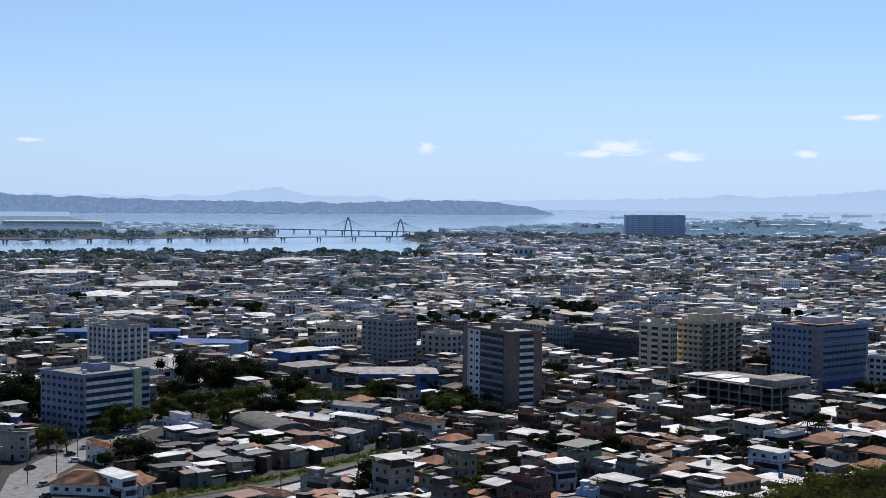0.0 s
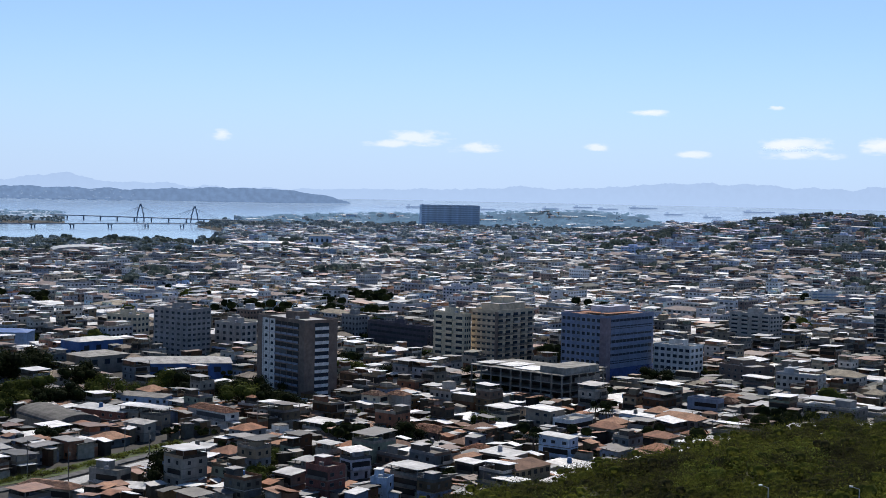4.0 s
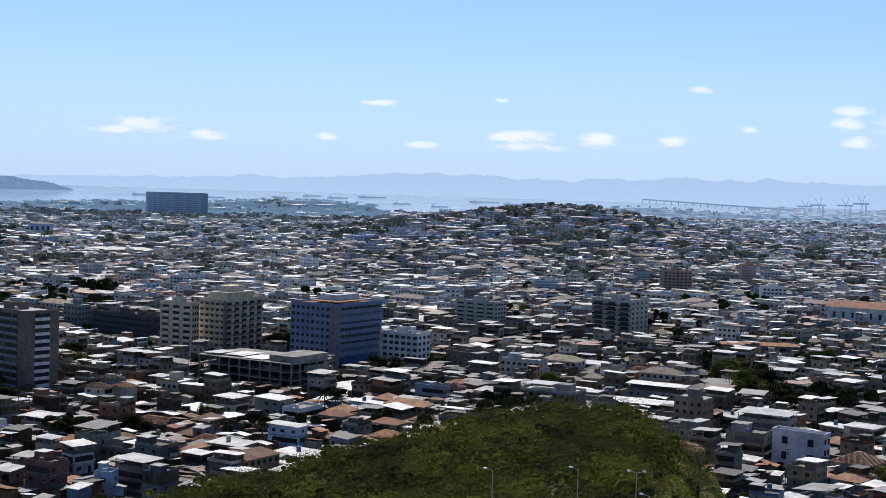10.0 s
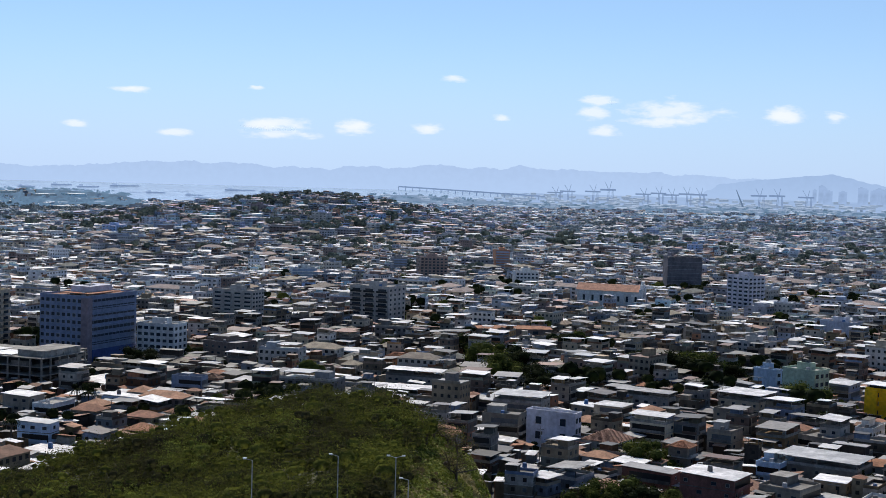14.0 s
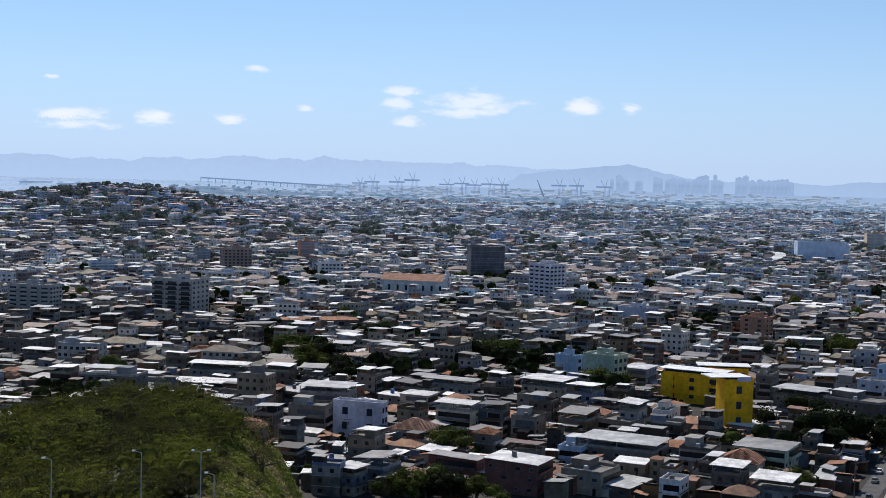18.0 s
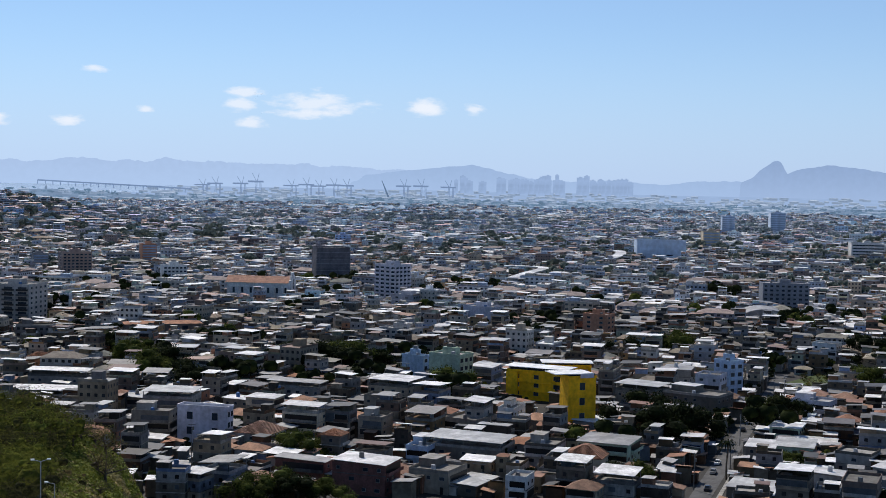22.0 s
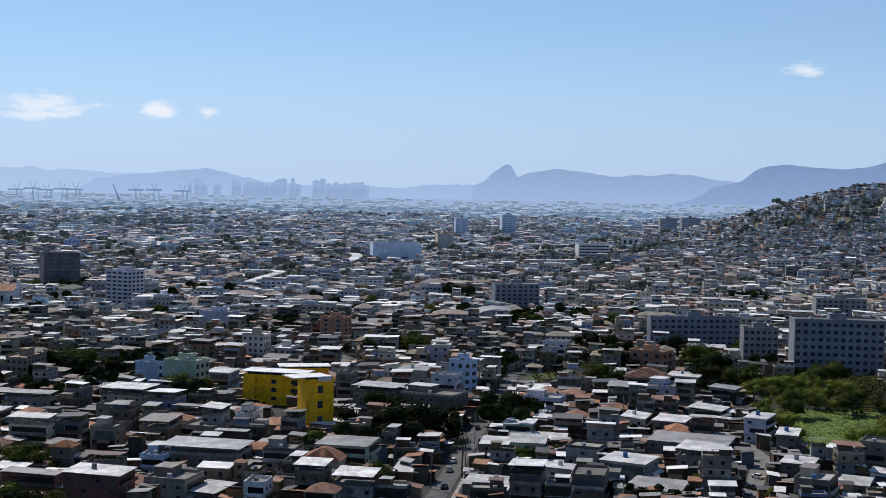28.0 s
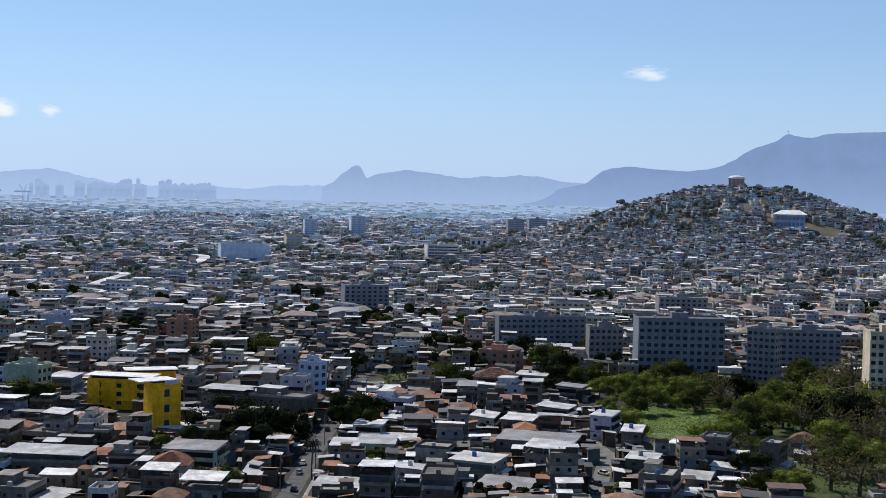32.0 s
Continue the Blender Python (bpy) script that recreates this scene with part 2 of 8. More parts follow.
# farther districts get paler, bluer colours and lighter openings in place of haze
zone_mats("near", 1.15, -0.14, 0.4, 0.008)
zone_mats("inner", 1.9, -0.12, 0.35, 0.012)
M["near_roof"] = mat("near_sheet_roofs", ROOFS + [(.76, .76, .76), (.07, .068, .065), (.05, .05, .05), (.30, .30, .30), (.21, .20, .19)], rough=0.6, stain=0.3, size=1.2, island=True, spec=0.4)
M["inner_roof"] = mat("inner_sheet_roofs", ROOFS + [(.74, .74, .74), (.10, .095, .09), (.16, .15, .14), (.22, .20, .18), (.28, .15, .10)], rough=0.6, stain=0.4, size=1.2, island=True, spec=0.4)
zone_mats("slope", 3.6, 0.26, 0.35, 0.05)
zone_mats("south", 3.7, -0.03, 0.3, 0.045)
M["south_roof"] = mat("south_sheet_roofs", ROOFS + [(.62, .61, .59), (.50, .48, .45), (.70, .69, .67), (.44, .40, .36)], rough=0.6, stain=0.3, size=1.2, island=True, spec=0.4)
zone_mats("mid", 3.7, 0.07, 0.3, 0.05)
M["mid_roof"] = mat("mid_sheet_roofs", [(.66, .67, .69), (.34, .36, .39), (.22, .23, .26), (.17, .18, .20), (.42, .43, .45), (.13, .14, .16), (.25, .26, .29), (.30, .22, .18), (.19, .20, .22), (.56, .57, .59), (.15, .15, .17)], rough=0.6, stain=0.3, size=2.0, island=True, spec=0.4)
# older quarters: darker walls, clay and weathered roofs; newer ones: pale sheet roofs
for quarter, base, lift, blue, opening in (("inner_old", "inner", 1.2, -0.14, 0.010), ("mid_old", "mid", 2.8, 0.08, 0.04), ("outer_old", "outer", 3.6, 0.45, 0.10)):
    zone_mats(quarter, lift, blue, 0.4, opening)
    # k pales the old roofs outwards to imitate haze
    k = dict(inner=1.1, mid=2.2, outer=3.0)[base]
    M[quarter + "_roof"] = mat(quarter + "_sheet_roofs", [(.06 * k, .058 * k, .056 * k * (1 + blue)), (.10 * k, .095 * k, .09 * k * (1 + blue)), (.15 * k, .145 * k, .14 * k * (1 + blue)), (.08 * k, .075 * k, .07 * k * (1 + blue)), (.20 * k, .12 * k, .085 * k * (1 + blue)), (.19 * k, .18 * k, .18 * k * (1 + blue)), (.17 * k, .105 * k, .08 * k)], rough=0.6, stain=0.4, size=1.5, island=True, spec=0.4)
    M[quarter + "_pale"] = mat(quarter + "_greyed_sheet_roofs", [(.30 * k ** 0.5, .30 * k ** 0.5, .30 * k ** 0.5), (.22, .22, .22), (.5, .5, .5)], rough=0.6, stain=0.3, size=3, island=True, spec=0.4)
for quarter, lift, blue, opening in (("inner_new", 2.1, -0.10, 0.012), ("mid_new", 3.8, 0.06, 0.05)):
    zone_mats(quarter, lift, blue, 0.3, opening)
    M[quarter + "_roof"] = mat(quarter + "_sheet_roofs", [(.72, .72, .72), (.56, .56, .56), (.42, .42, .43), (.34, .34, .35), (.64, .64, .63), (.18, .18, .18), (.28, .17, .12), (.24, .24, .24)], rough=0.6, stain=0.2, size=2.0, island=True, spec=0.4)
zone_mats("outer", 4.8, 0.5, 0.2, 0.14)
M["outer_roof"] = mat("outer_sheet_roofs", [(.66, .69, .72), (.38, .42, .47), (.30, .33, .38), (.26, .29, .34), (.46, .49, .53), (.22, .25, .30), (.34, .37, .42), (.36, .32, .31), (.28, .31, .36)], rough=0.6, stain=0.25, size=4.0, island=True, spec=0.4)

# ---- builders ----
def box(x0, y0, z0, x1, y1, z1):
    v = [(x, y, z) for z in (z0, z1) for x, y in ((x0, y0), (x1, y0), (x1, y1), (x0, y1))]
    return v, [(3, 2, 1, 0), (4, 5, 6, 7), (0, 1, 5, 4), (1, 2, 6, 5), (2, 3, 7, 6), (3, 0, 4, 7)]


def hip(x0, y0, x1, y1, z, rise, ridge=0.3):
    """A hipped roof on a rectangle, with its ridge along the longer side."""
    if x1 - x0 >= y1 - y0:
        c, k = (y0 + y1) / 2, (y1 - y0) * 0.42
        top = [(x0 + k, c - ridge), (x1 - k, c - ridge), (x1 - k, c + ridge), (x0 + k, c + ridge)]
    else:
        c, k = (x0 + x1) / 2, (x1 - x0) * 0.42
        top = [(c - ridge, y0 + k), (c + ridge, y0 + k), (c + ridge, y1 - k), (c - ridge, y1 - k)]
    v = [(x, y, z) for x, y in ((x0, y0), (x1, y0), (x1, y1), (x0, y1))] + [(x, y, z + rise) for x, y in top]
    return v, [(3, 2, 1, 0), (4, 5, 6, 7), (0, 1, 5, 4), (1, 2, 6, 5), (2, 3, 7, 6), (3, 0, 4, 7)]


def join(*pieces):
    vs, fs = [], []
    for v, f in pieces:
        k = len(vs)
        vs += list(v)
        fs += [tuple(i + k for i in q) for q in f]
    return vs, fs


def pipe(p, q, r0, r1=None, n=6):
    """A round tapering bar from p to q."""
    p, q, r1 = Vector(p), Vector(q), r0 if r1 is None else r1
    a = (q - p).normalized()
    s = a.cross((0, 0, 1) if abs(a.z) < 0.9 else (1, 0, 0)).normalized()
    t = a.cross(s)
    v = [tuple(c + (s * math.cos(6.2832 * i / n) + t * math.sin(6.2832 * i / n)) * r) for c, r in ((p, r0), (q, r1)) for i in range(n)]
    return v, [(i, (i + 1) % n, n + (i + 1) % n, n + i) for i in range(n)] + [tuple(range(n - 1, -1, -1)), tuple(range(n, 2 * n))]


def mesh(name, vf, *mats, slots=None):
    me = bpy.data.meshes.new(name)
    me.from_pydata(vf[0], [], vf[1])
    for m in mats:
        me.materials.append(m)
    if slots:
        me.polygons.foreach_set("material_index", slots)
    me.shade_flat()
    me.update()
    return me


def part(name, vf, material, parent, label="", at=None):
    """One mesh object under a thing or under a part. vf: vertices and faces, or a mesh that alike parts share."""
    me = vf if isinstance(vf, bpy.types.Mesh) else mesh(name, vf, material)
    ob = new(name, me)
    ob.parent = parent
    if at is not None:
        ob.matrix_basis = at
    if label:
        ob["label"] = label
    return ob


def thing(name, m, label, category, group="", kind=""):
    ob = new(name)
    ob.matrix_basis = m
    return tagged(ob, label, category, group, kind)


def polar(bearing, dist, z=0.0):
    b = radians(bearing)
    return dist * math.sin(b), dist * math.cos(b), z


def near_of(d):
    """True distances past 3.2 km are drawn together towards 4.8 km, seen under the same angle."""
    d = np.asarray(d, float)
    return np.where(d < 3200, d, 3200 + 1600 * (1 - np.exp(-(np.maximum(d, 3200) - 3200) / 1600)))


def true_of(s):
    s = np.minimum(np.asarray(s, float), 4799.0)
    return np.where(s < 3200, s, 3200 - 1600 * np.log(np.maximum(1 - (s - 3200) / 1600, 1e-4)))


# ---- lie of the land ----
def step(x, a, b):
    t = np.clip((x - a) / (b - a), 0, 1)
    return t * t * (3 - 2 * t)


def land(b, d):
    """1 on land, 0 on water; b bearing in degrees, d true distance."""
    wob = 40 * np.sin(b * 1.9) + 25 * np.sin(b * 5.3 + 1) + 12 * np.sin(b * 13.7)
    dd = d + wob * np.clip(d / 3000, 0.4, 2)
    near = dd < np.interp(b, [-60, -2, -1, 0.2, 1], [2010, 2050, 2200, 2450, 2600])
    strip = (b < -6.7) & (dd > np.interp(b, [-17.3, -6.6], [2740, 2960])) & (dd < np.interp(b, [-60, -17, -14.5, -13.5, -6.6], [9e9, 9e9, 5200, 4300, 3700]))
    east = (b > -1.6) & (dd > np.interp(b, [-1.6, -0.2, 1], [2850, 2500, 0])) & (dd < np.interp(b, [-1.6, 0.4, 4.9, 13, 16, 17, 24, 24.6, 25.5, 28, 32.3, 32.6], [2950, 3560, 4366, 4300, 4300, 3800, 3800, 4300, 5200, 6000, 6400, 1e9]))
    return near | strip | east


def hill(x, y, b, d, height, across, along):
    cx, cy, _ = polar(b, d)
    r = radians(b)
    u = (x - cx) * math.cos(r) - (y - cy) * math.sin(r)
    v = (x - cx) * math.sin(r) + (y - cy) * math.cos(r)
    return height * np.exp(-0.5 * ((u / across) ** 2 + (v / along) ** 2))


def rise(x, y):
    """The height of the ground."""
    x, y = np.asarray(x, float), np.asarray(y, float)
    s, b = np.hypot(x, y), np.degrees(np.arctan2(x, y))
    d = true_of(s)
    z = hill(x, y, 22.6, 2150, 40, 190, 330) + hill(x, y, 25.5, 2250, 14, 110, 200) + hill(x, y, 71.0, 1950, 90, 175, 240) + hill(x, y, 74, 2050, 8, 120, 200)
    z = z + hill(x, y, 13.3, 3900, 24, 190, 60) + hill(x, y, 27.5, 4300, 22, 130, 80)
    # the green knoll below the terrace, and the rock that carries the terrace
    top = np.interp(b, [-30, 2, 9, 14.8, 20, 24, 27, 29, 30.2, 31.5, 33, 40, 60], [0, 6, 17, 26, 34.5, 40, 38.5, 33, 27, 12, 4, 1, 0])
    z = z + top * step(s, 90, 200) * (1 - step(s, 310, 400)) + 84 * np.exp(-0.5 * (s / 45) ** 2)
    z = np.where(land(b, d) | (s < 1800), z + np.where(s > 1800, 1.5, 0), -4.0)
    return EYE - (EYE - z) * s / d


def ground_sheet():
    bs = np.concatenate([np.arange(-180, -20, 4), np.arange(-20, 92, 0.25), np.arange(92, 180.1, 4)])
    ss = np.concatenate([np.geomspace(2, 150, 24), np.arange(156, 420, 6), np.geomspace(425, 3000, 90), np.arange(3020, 4766, 18), [4766]])
    B, S = np.meshgrid(np.radians(bs), ss)
    X, Y = S * np.sin(B), S * np.cos(B)
    Z = rise(X, Y)
    n, k = len(ss), len(bs)
    i = (np.arange(n - 1)[:, None] * k + np.arange(k - 1)).ravel()
    f = np.stack([i, i + k, i + k + 1, i + 1], 1)[:, ::-1]
    me = bpy.data.meshes.new("ground")
    me.from_pydata(np.stack([X, Y, Z], -1).reshape(-1, 3).tolist(), [], f.tolist() + [list(range(k - 2, -1, -1))])
    return me


ground_mat = mat("dusty_ground", [(.034, .032, .029)], stain=0.4, size=2.0)
gm = ground_sheet()
gm.materials.append(ground_mat)
# beyond 3150 m the ground glows haze-coloured, paler in each belt
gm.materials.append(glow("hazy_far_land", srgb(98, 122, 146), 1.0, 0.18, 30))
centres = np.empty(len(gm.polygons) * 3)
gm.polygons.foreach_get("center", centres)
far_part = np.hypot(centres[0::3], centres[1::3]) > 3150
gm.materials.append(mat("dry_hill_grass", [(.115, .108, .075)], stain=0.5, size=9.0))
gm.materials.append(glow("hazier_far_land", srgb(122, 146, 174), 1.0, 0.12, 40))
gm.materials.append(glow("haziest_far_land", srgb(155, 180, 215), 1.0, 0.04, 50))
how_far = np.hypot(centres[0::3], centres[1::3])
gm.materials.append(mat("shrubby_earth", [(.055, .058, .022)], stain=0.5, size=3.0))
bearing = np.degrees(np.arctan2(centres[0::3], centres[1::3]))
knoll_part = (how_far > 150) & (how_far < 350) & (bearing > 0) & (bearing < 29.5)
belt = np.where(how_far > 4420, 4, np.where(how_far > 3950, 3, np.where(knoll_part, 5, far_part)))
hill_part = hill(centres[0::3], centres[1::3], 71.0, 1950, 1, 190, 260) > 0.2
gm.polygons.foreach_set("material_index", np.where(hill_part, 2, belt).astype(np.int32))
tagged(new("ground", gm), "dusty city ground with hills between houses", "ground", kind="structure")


def water_sheet():
    bs = np.arange(-60, 60.1, 1.0)
    ss = np.concatenate([np.arange(1960, 3200, 80), np.arange(3200, 4766, 27), [4765]])
    B, S = np.meshgrid(np.radians(bs), ss)
    Z = EYE - EYE * S / true_of(S)
    k = len(bs)
    i = (np.arange(len(ss) - 1)[:, None] * k + np.arange(k - 1)).ravel()
    me = bpy.data.meshes.new("bay_water")
    me.from_pydata(np.stack([S * np.sin(B), S * np.cos(B), Z], -1).reshape(-1, 3).tolist(), [], np.stack([i, i + k, i + k + 1, i + 1], 1)[:, ::-1].tolist())
    return me


water = mat("rippled_bay_water", [(.29, .41, .56)], rough=0.17, grain=0.1, stain=0.12, size=30, bump=0.0, spec=0.6)
wm = water_sheet()
wm.materials.append(water)
tagged(new("bay_water", wm), "pale blue rippled water of the bay", "water", kind="structure")

# ---- far distance ----
def ridge(name, s, peaks, base, colour, label, b0, b1, rough=0.03, seed=0.0, step_b=0.1):
    """A range of hills far off: peaks are (bearing, angle of sight), base the angle of sight of its foot."""
    bs = np.arange(b0, b1, step_b)
    k = sorted(peaks)
    e = np.interp(bs, [q[0] for q in k], [q[1] for q in k], left=base, right=base)
    win = np.array([0.1, 0.2, 0.4, 0.2, 0.1])
    e = np.convolve(np.pad(e, 2, mode="edge"), win, mode="valid")
    e = e + np.array([rough * (noise.noise((b * 1.3 + seed, 0, 0)) + 0.5 * noise.noise((b * 4.1 + seed, 3, 0)) + 0.3 * noise.noise((b * 11 + seed, 5, 0))) for b in bs])
    v, f = [], []
    for r in range(5):
        for b, a in zip(bs, e):
            q = r / 4
            x, y, _ = polar(b, s + 40 * math.sin(q * 1.57))
            v.append((x, y, EYE + s * math.tan(radians(base - 0.25 + (a - base + 0.25) * math.sin(q * 1.57)))))
    k = len(bs)
    for r in range(4):
        f += [(r * k + i, r * k + i + 1, (r + 1) * k + i + 1, (r + 1) * k + i) for i in range(k - 1)]
    return tagged(new(name, mesh(name, (v, f), colour)), label, "hills", kind="structure")


# the haze is in these glowing colours; the second one pales the foot
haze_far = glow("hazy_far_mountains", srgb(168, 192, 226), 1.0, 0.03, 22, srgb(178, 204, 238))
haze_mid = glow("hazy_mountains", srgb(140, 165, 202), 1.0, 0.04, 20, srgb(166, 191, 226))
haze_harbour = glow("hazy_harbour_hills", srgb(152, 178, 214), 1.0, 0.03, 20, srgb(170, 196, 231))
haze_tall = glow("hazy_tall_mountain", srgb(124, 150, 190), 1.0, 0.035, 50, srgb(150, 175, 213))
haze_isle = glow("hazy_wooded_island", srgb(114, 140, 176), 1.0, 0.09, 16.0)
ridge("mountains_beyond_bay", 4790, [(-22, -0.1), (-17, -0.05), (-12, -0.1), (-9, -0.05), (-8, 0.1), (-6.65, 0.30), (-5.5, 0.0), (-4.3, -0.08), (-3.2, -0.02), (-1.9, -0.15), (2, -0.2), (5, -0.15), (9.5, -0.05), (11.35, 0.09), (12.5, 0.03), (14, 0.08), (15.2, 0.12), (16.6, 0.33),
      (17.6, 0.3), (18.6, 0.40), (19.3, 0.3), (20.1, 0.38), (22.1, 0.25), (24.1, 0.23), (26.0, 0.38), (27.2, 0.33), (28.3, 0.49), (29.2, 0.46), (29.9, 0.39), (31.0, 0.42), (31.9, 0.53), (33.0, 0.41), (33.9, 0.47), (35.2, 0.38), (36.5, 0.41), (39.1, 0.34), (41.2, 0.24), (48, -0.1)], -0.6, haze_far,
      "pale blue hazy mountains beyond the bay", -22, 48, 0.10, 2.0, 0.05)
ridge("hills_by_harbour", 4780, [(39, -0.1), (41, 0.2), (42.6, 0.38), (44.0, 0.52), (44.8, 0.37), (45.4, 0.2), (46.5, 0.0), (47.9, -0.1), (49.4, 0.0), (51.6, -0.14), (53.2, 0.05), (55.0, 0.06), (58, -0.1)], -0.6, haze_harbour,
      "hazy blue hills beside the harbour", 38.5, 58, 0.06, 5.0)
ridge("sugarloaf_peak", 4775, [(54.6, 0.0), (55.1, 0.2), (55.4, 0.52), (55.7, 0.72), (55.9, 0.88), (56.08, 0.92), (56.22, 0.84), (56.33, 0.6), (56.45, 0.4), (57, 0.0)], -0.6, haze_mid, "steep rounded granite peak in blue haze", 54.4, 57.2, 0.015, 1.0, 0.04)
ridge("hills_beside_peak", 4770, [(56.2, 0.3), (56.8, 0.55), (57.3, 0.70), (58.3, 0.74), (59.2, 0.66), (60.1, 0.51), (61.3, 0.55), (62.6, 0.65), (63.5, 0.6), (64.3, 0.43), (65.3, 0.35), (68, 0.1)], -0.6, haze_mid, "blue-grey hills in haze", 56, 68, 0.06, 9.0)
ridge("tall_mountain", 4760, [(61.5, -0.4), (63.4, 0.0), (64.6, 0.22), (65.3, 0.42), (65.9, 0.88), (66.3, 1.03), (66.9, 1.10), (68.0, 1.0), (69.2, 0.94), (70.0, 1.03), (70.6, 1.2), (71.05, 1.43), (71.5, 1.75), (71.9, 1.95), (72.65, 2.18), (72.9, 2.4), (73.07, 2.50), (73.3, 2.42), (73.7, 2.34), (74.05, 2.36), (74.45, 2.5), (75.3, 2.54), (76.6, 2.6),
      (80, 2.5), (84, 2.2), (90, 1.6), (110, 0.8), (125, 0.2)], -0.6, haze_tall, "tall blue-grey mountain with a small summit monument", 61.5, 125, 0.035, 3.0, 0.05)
monument = new("summit_monument", mesh("summit_monument", join(box(-1.2, -1, -6, 1.2, 1, 9), box(-4, -0.8, 5, 4, 0.8, 6.4)), haze_tall))
monument.matrix_basis = pose(*polar(73.07, 4762, EYE + 4762 * math.tan(radians(2.5))), 0, 0, -73)
tagged(monument, "tiny pale monument on the mountain summit", "monument")
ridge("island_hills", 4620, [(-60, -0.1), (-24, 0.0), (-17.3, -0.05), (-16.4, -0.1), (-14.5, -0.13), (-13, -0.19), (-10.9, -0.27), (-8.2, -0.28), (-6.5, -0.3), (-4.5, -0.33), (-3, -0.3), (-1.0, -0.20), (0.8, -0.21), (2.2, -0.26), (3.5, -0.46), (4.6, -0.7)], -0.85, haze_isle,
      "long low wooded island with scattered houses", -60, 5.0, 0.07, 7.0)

# ---- houses ----
def house_kit(k):
    """The parts of one house of the hillside town, by kind: name, geometry, material. Its front looks to -y."""
    r = random.Random(100 + k)
    w, d, fl = r.uniform(6.5, 12), r.uniform(7, 13), [1, 2, 2, 2, 1, 2, 3, 2, 1, 3, 2, 2][k % 12]
    h = 2.9 * fl + 0.3
    kit = [("wall", box(-w / 2, -d / 2, -2.5, w / 2, d / 2, h), "wall")]
    n = max(2, int(w / 3.0))
    for f in range(fl):
        for i in range(n):
            x = -w / 2 + (i + 0.5 + r.uniform(-0.15, 0.15)) * w / n
            ww, wh = r.choice([(0.6, 1.1), (0.8, 1.1), (1.0, 1.3)]), None
            if f == 0 and i == n // 2:
                kit.append(("door", box(x - 0.55, -d / 2 - 0.05, 0, x + 0.55, -d / 2 + 0.05, 2.1), "dark"))
            else:
                kit.append(("window", box(x - ww[0], -d / 2 - 0.05, f * 2.9 + 1.0, x + ww[0], -d / 2 + 0.05, f * 2.9 + 1.0 + ww[1]), "dark"))
        for i in range(max(1, int(d / 4.5))):
            y = -d / 2 + (i + 0.5) * d / max(1, int(d / 4.5)) + r.uniform(-0.5, 0.5)
            kit.append(("window", box(-w / 2 - 0.05, y - 0.6, f * 2.9 + 1.0, -w / 2 + 0.05, y + 0.6, f * 2.9 + 2.1), "dark"))
    for f in range(fl):
        for i in range(n):
            x = w / 2 - (i + 0.5 + r.uniform(-0.15, 0.15)) * w / n
            kit.append(("window", ([(x + 0.6, d / 2 + 0.04, f * 2.9 + 1), (x - 0.6, d / 2 + 0.04, f * 2.9 + 1), (x - 0.6, d / 2 + 0.04, f * 2.9 + 2.1), (x + 0.6, d / 2 + 0.04, f * 2.9 + 2.1)], [(0, 1, 2, 3)]), "dark"))
        for y in (-d * 0.25, d * 0.22):
            kit.append(("window", ([(w / 2 + 0.04, y - 0.6, f * 2.9 + 1), (w / 2 + 0.04, y + 0.6, f * 2.9 + 1), (w / 2 + 0.04, y + 0.6, f * 2.9 + 2.1), (w / 2 + 0.04, y - 0.6, f * 2.9 + 2.1)], [(0, 1, 2, 3)]), "dark"))
    if fl > 1:
        kit.append(("floor_slab", box(-w / 2 - 0.12, -d / 2 - r.choice([0.12, 0.9]), 2.75, w / 2 + 0.12, d / 2 + 0.12, 2.95), "slab"))
    style = [0, 1, 4, 3, 5, 0, 1, 2, 4, 3, 0, 5][k % 12] if k < 24 else k % 6
    if style in (0, 1):  # sheet roof lifted over an open terrace
        z = h + 2.2 + r.uniform(0, 0.5)
        kit.append(("parapet", join(box(-w / 2, -d / 2, h, w / 2, -d / 2 + 0.15, h + 0.9), box(-w / 2, d / 2 - 0.15, h, w / 2, d / 2, h + 0.9),
                                    box(-w / 2, -d / 2 + 0.15, h, -w / 2 + 0.15, d / 2 - 0.15, h + 0.9), box(w / 2 - 0.15, -d / 2 + 0.15, h, w / 2, d / 2 - 0.15, h + 0.9)), "slab"))
        kit += [("post", box(x - 0.1, y - 0.1, h, x + 0.1, y + 0.1, z), "slab") for x in (-w / 2 + 0.3, w / 2 - 0.3) for y in (-d / 2 + 0.3, d / 2 - 0.3)]
        t = r.uniform(0.3, 0.9)
        v, f = box(-w / 2 - 0.4, -d / 2 - 0.4, z, w / 2 + 0.4, d / 2 + 0.4, z + 0.14)
        kit.append(("sheet_roof", ([(a, b, c + (t if b > 0 else 0)) for a, b, c in v], f), "roof"))
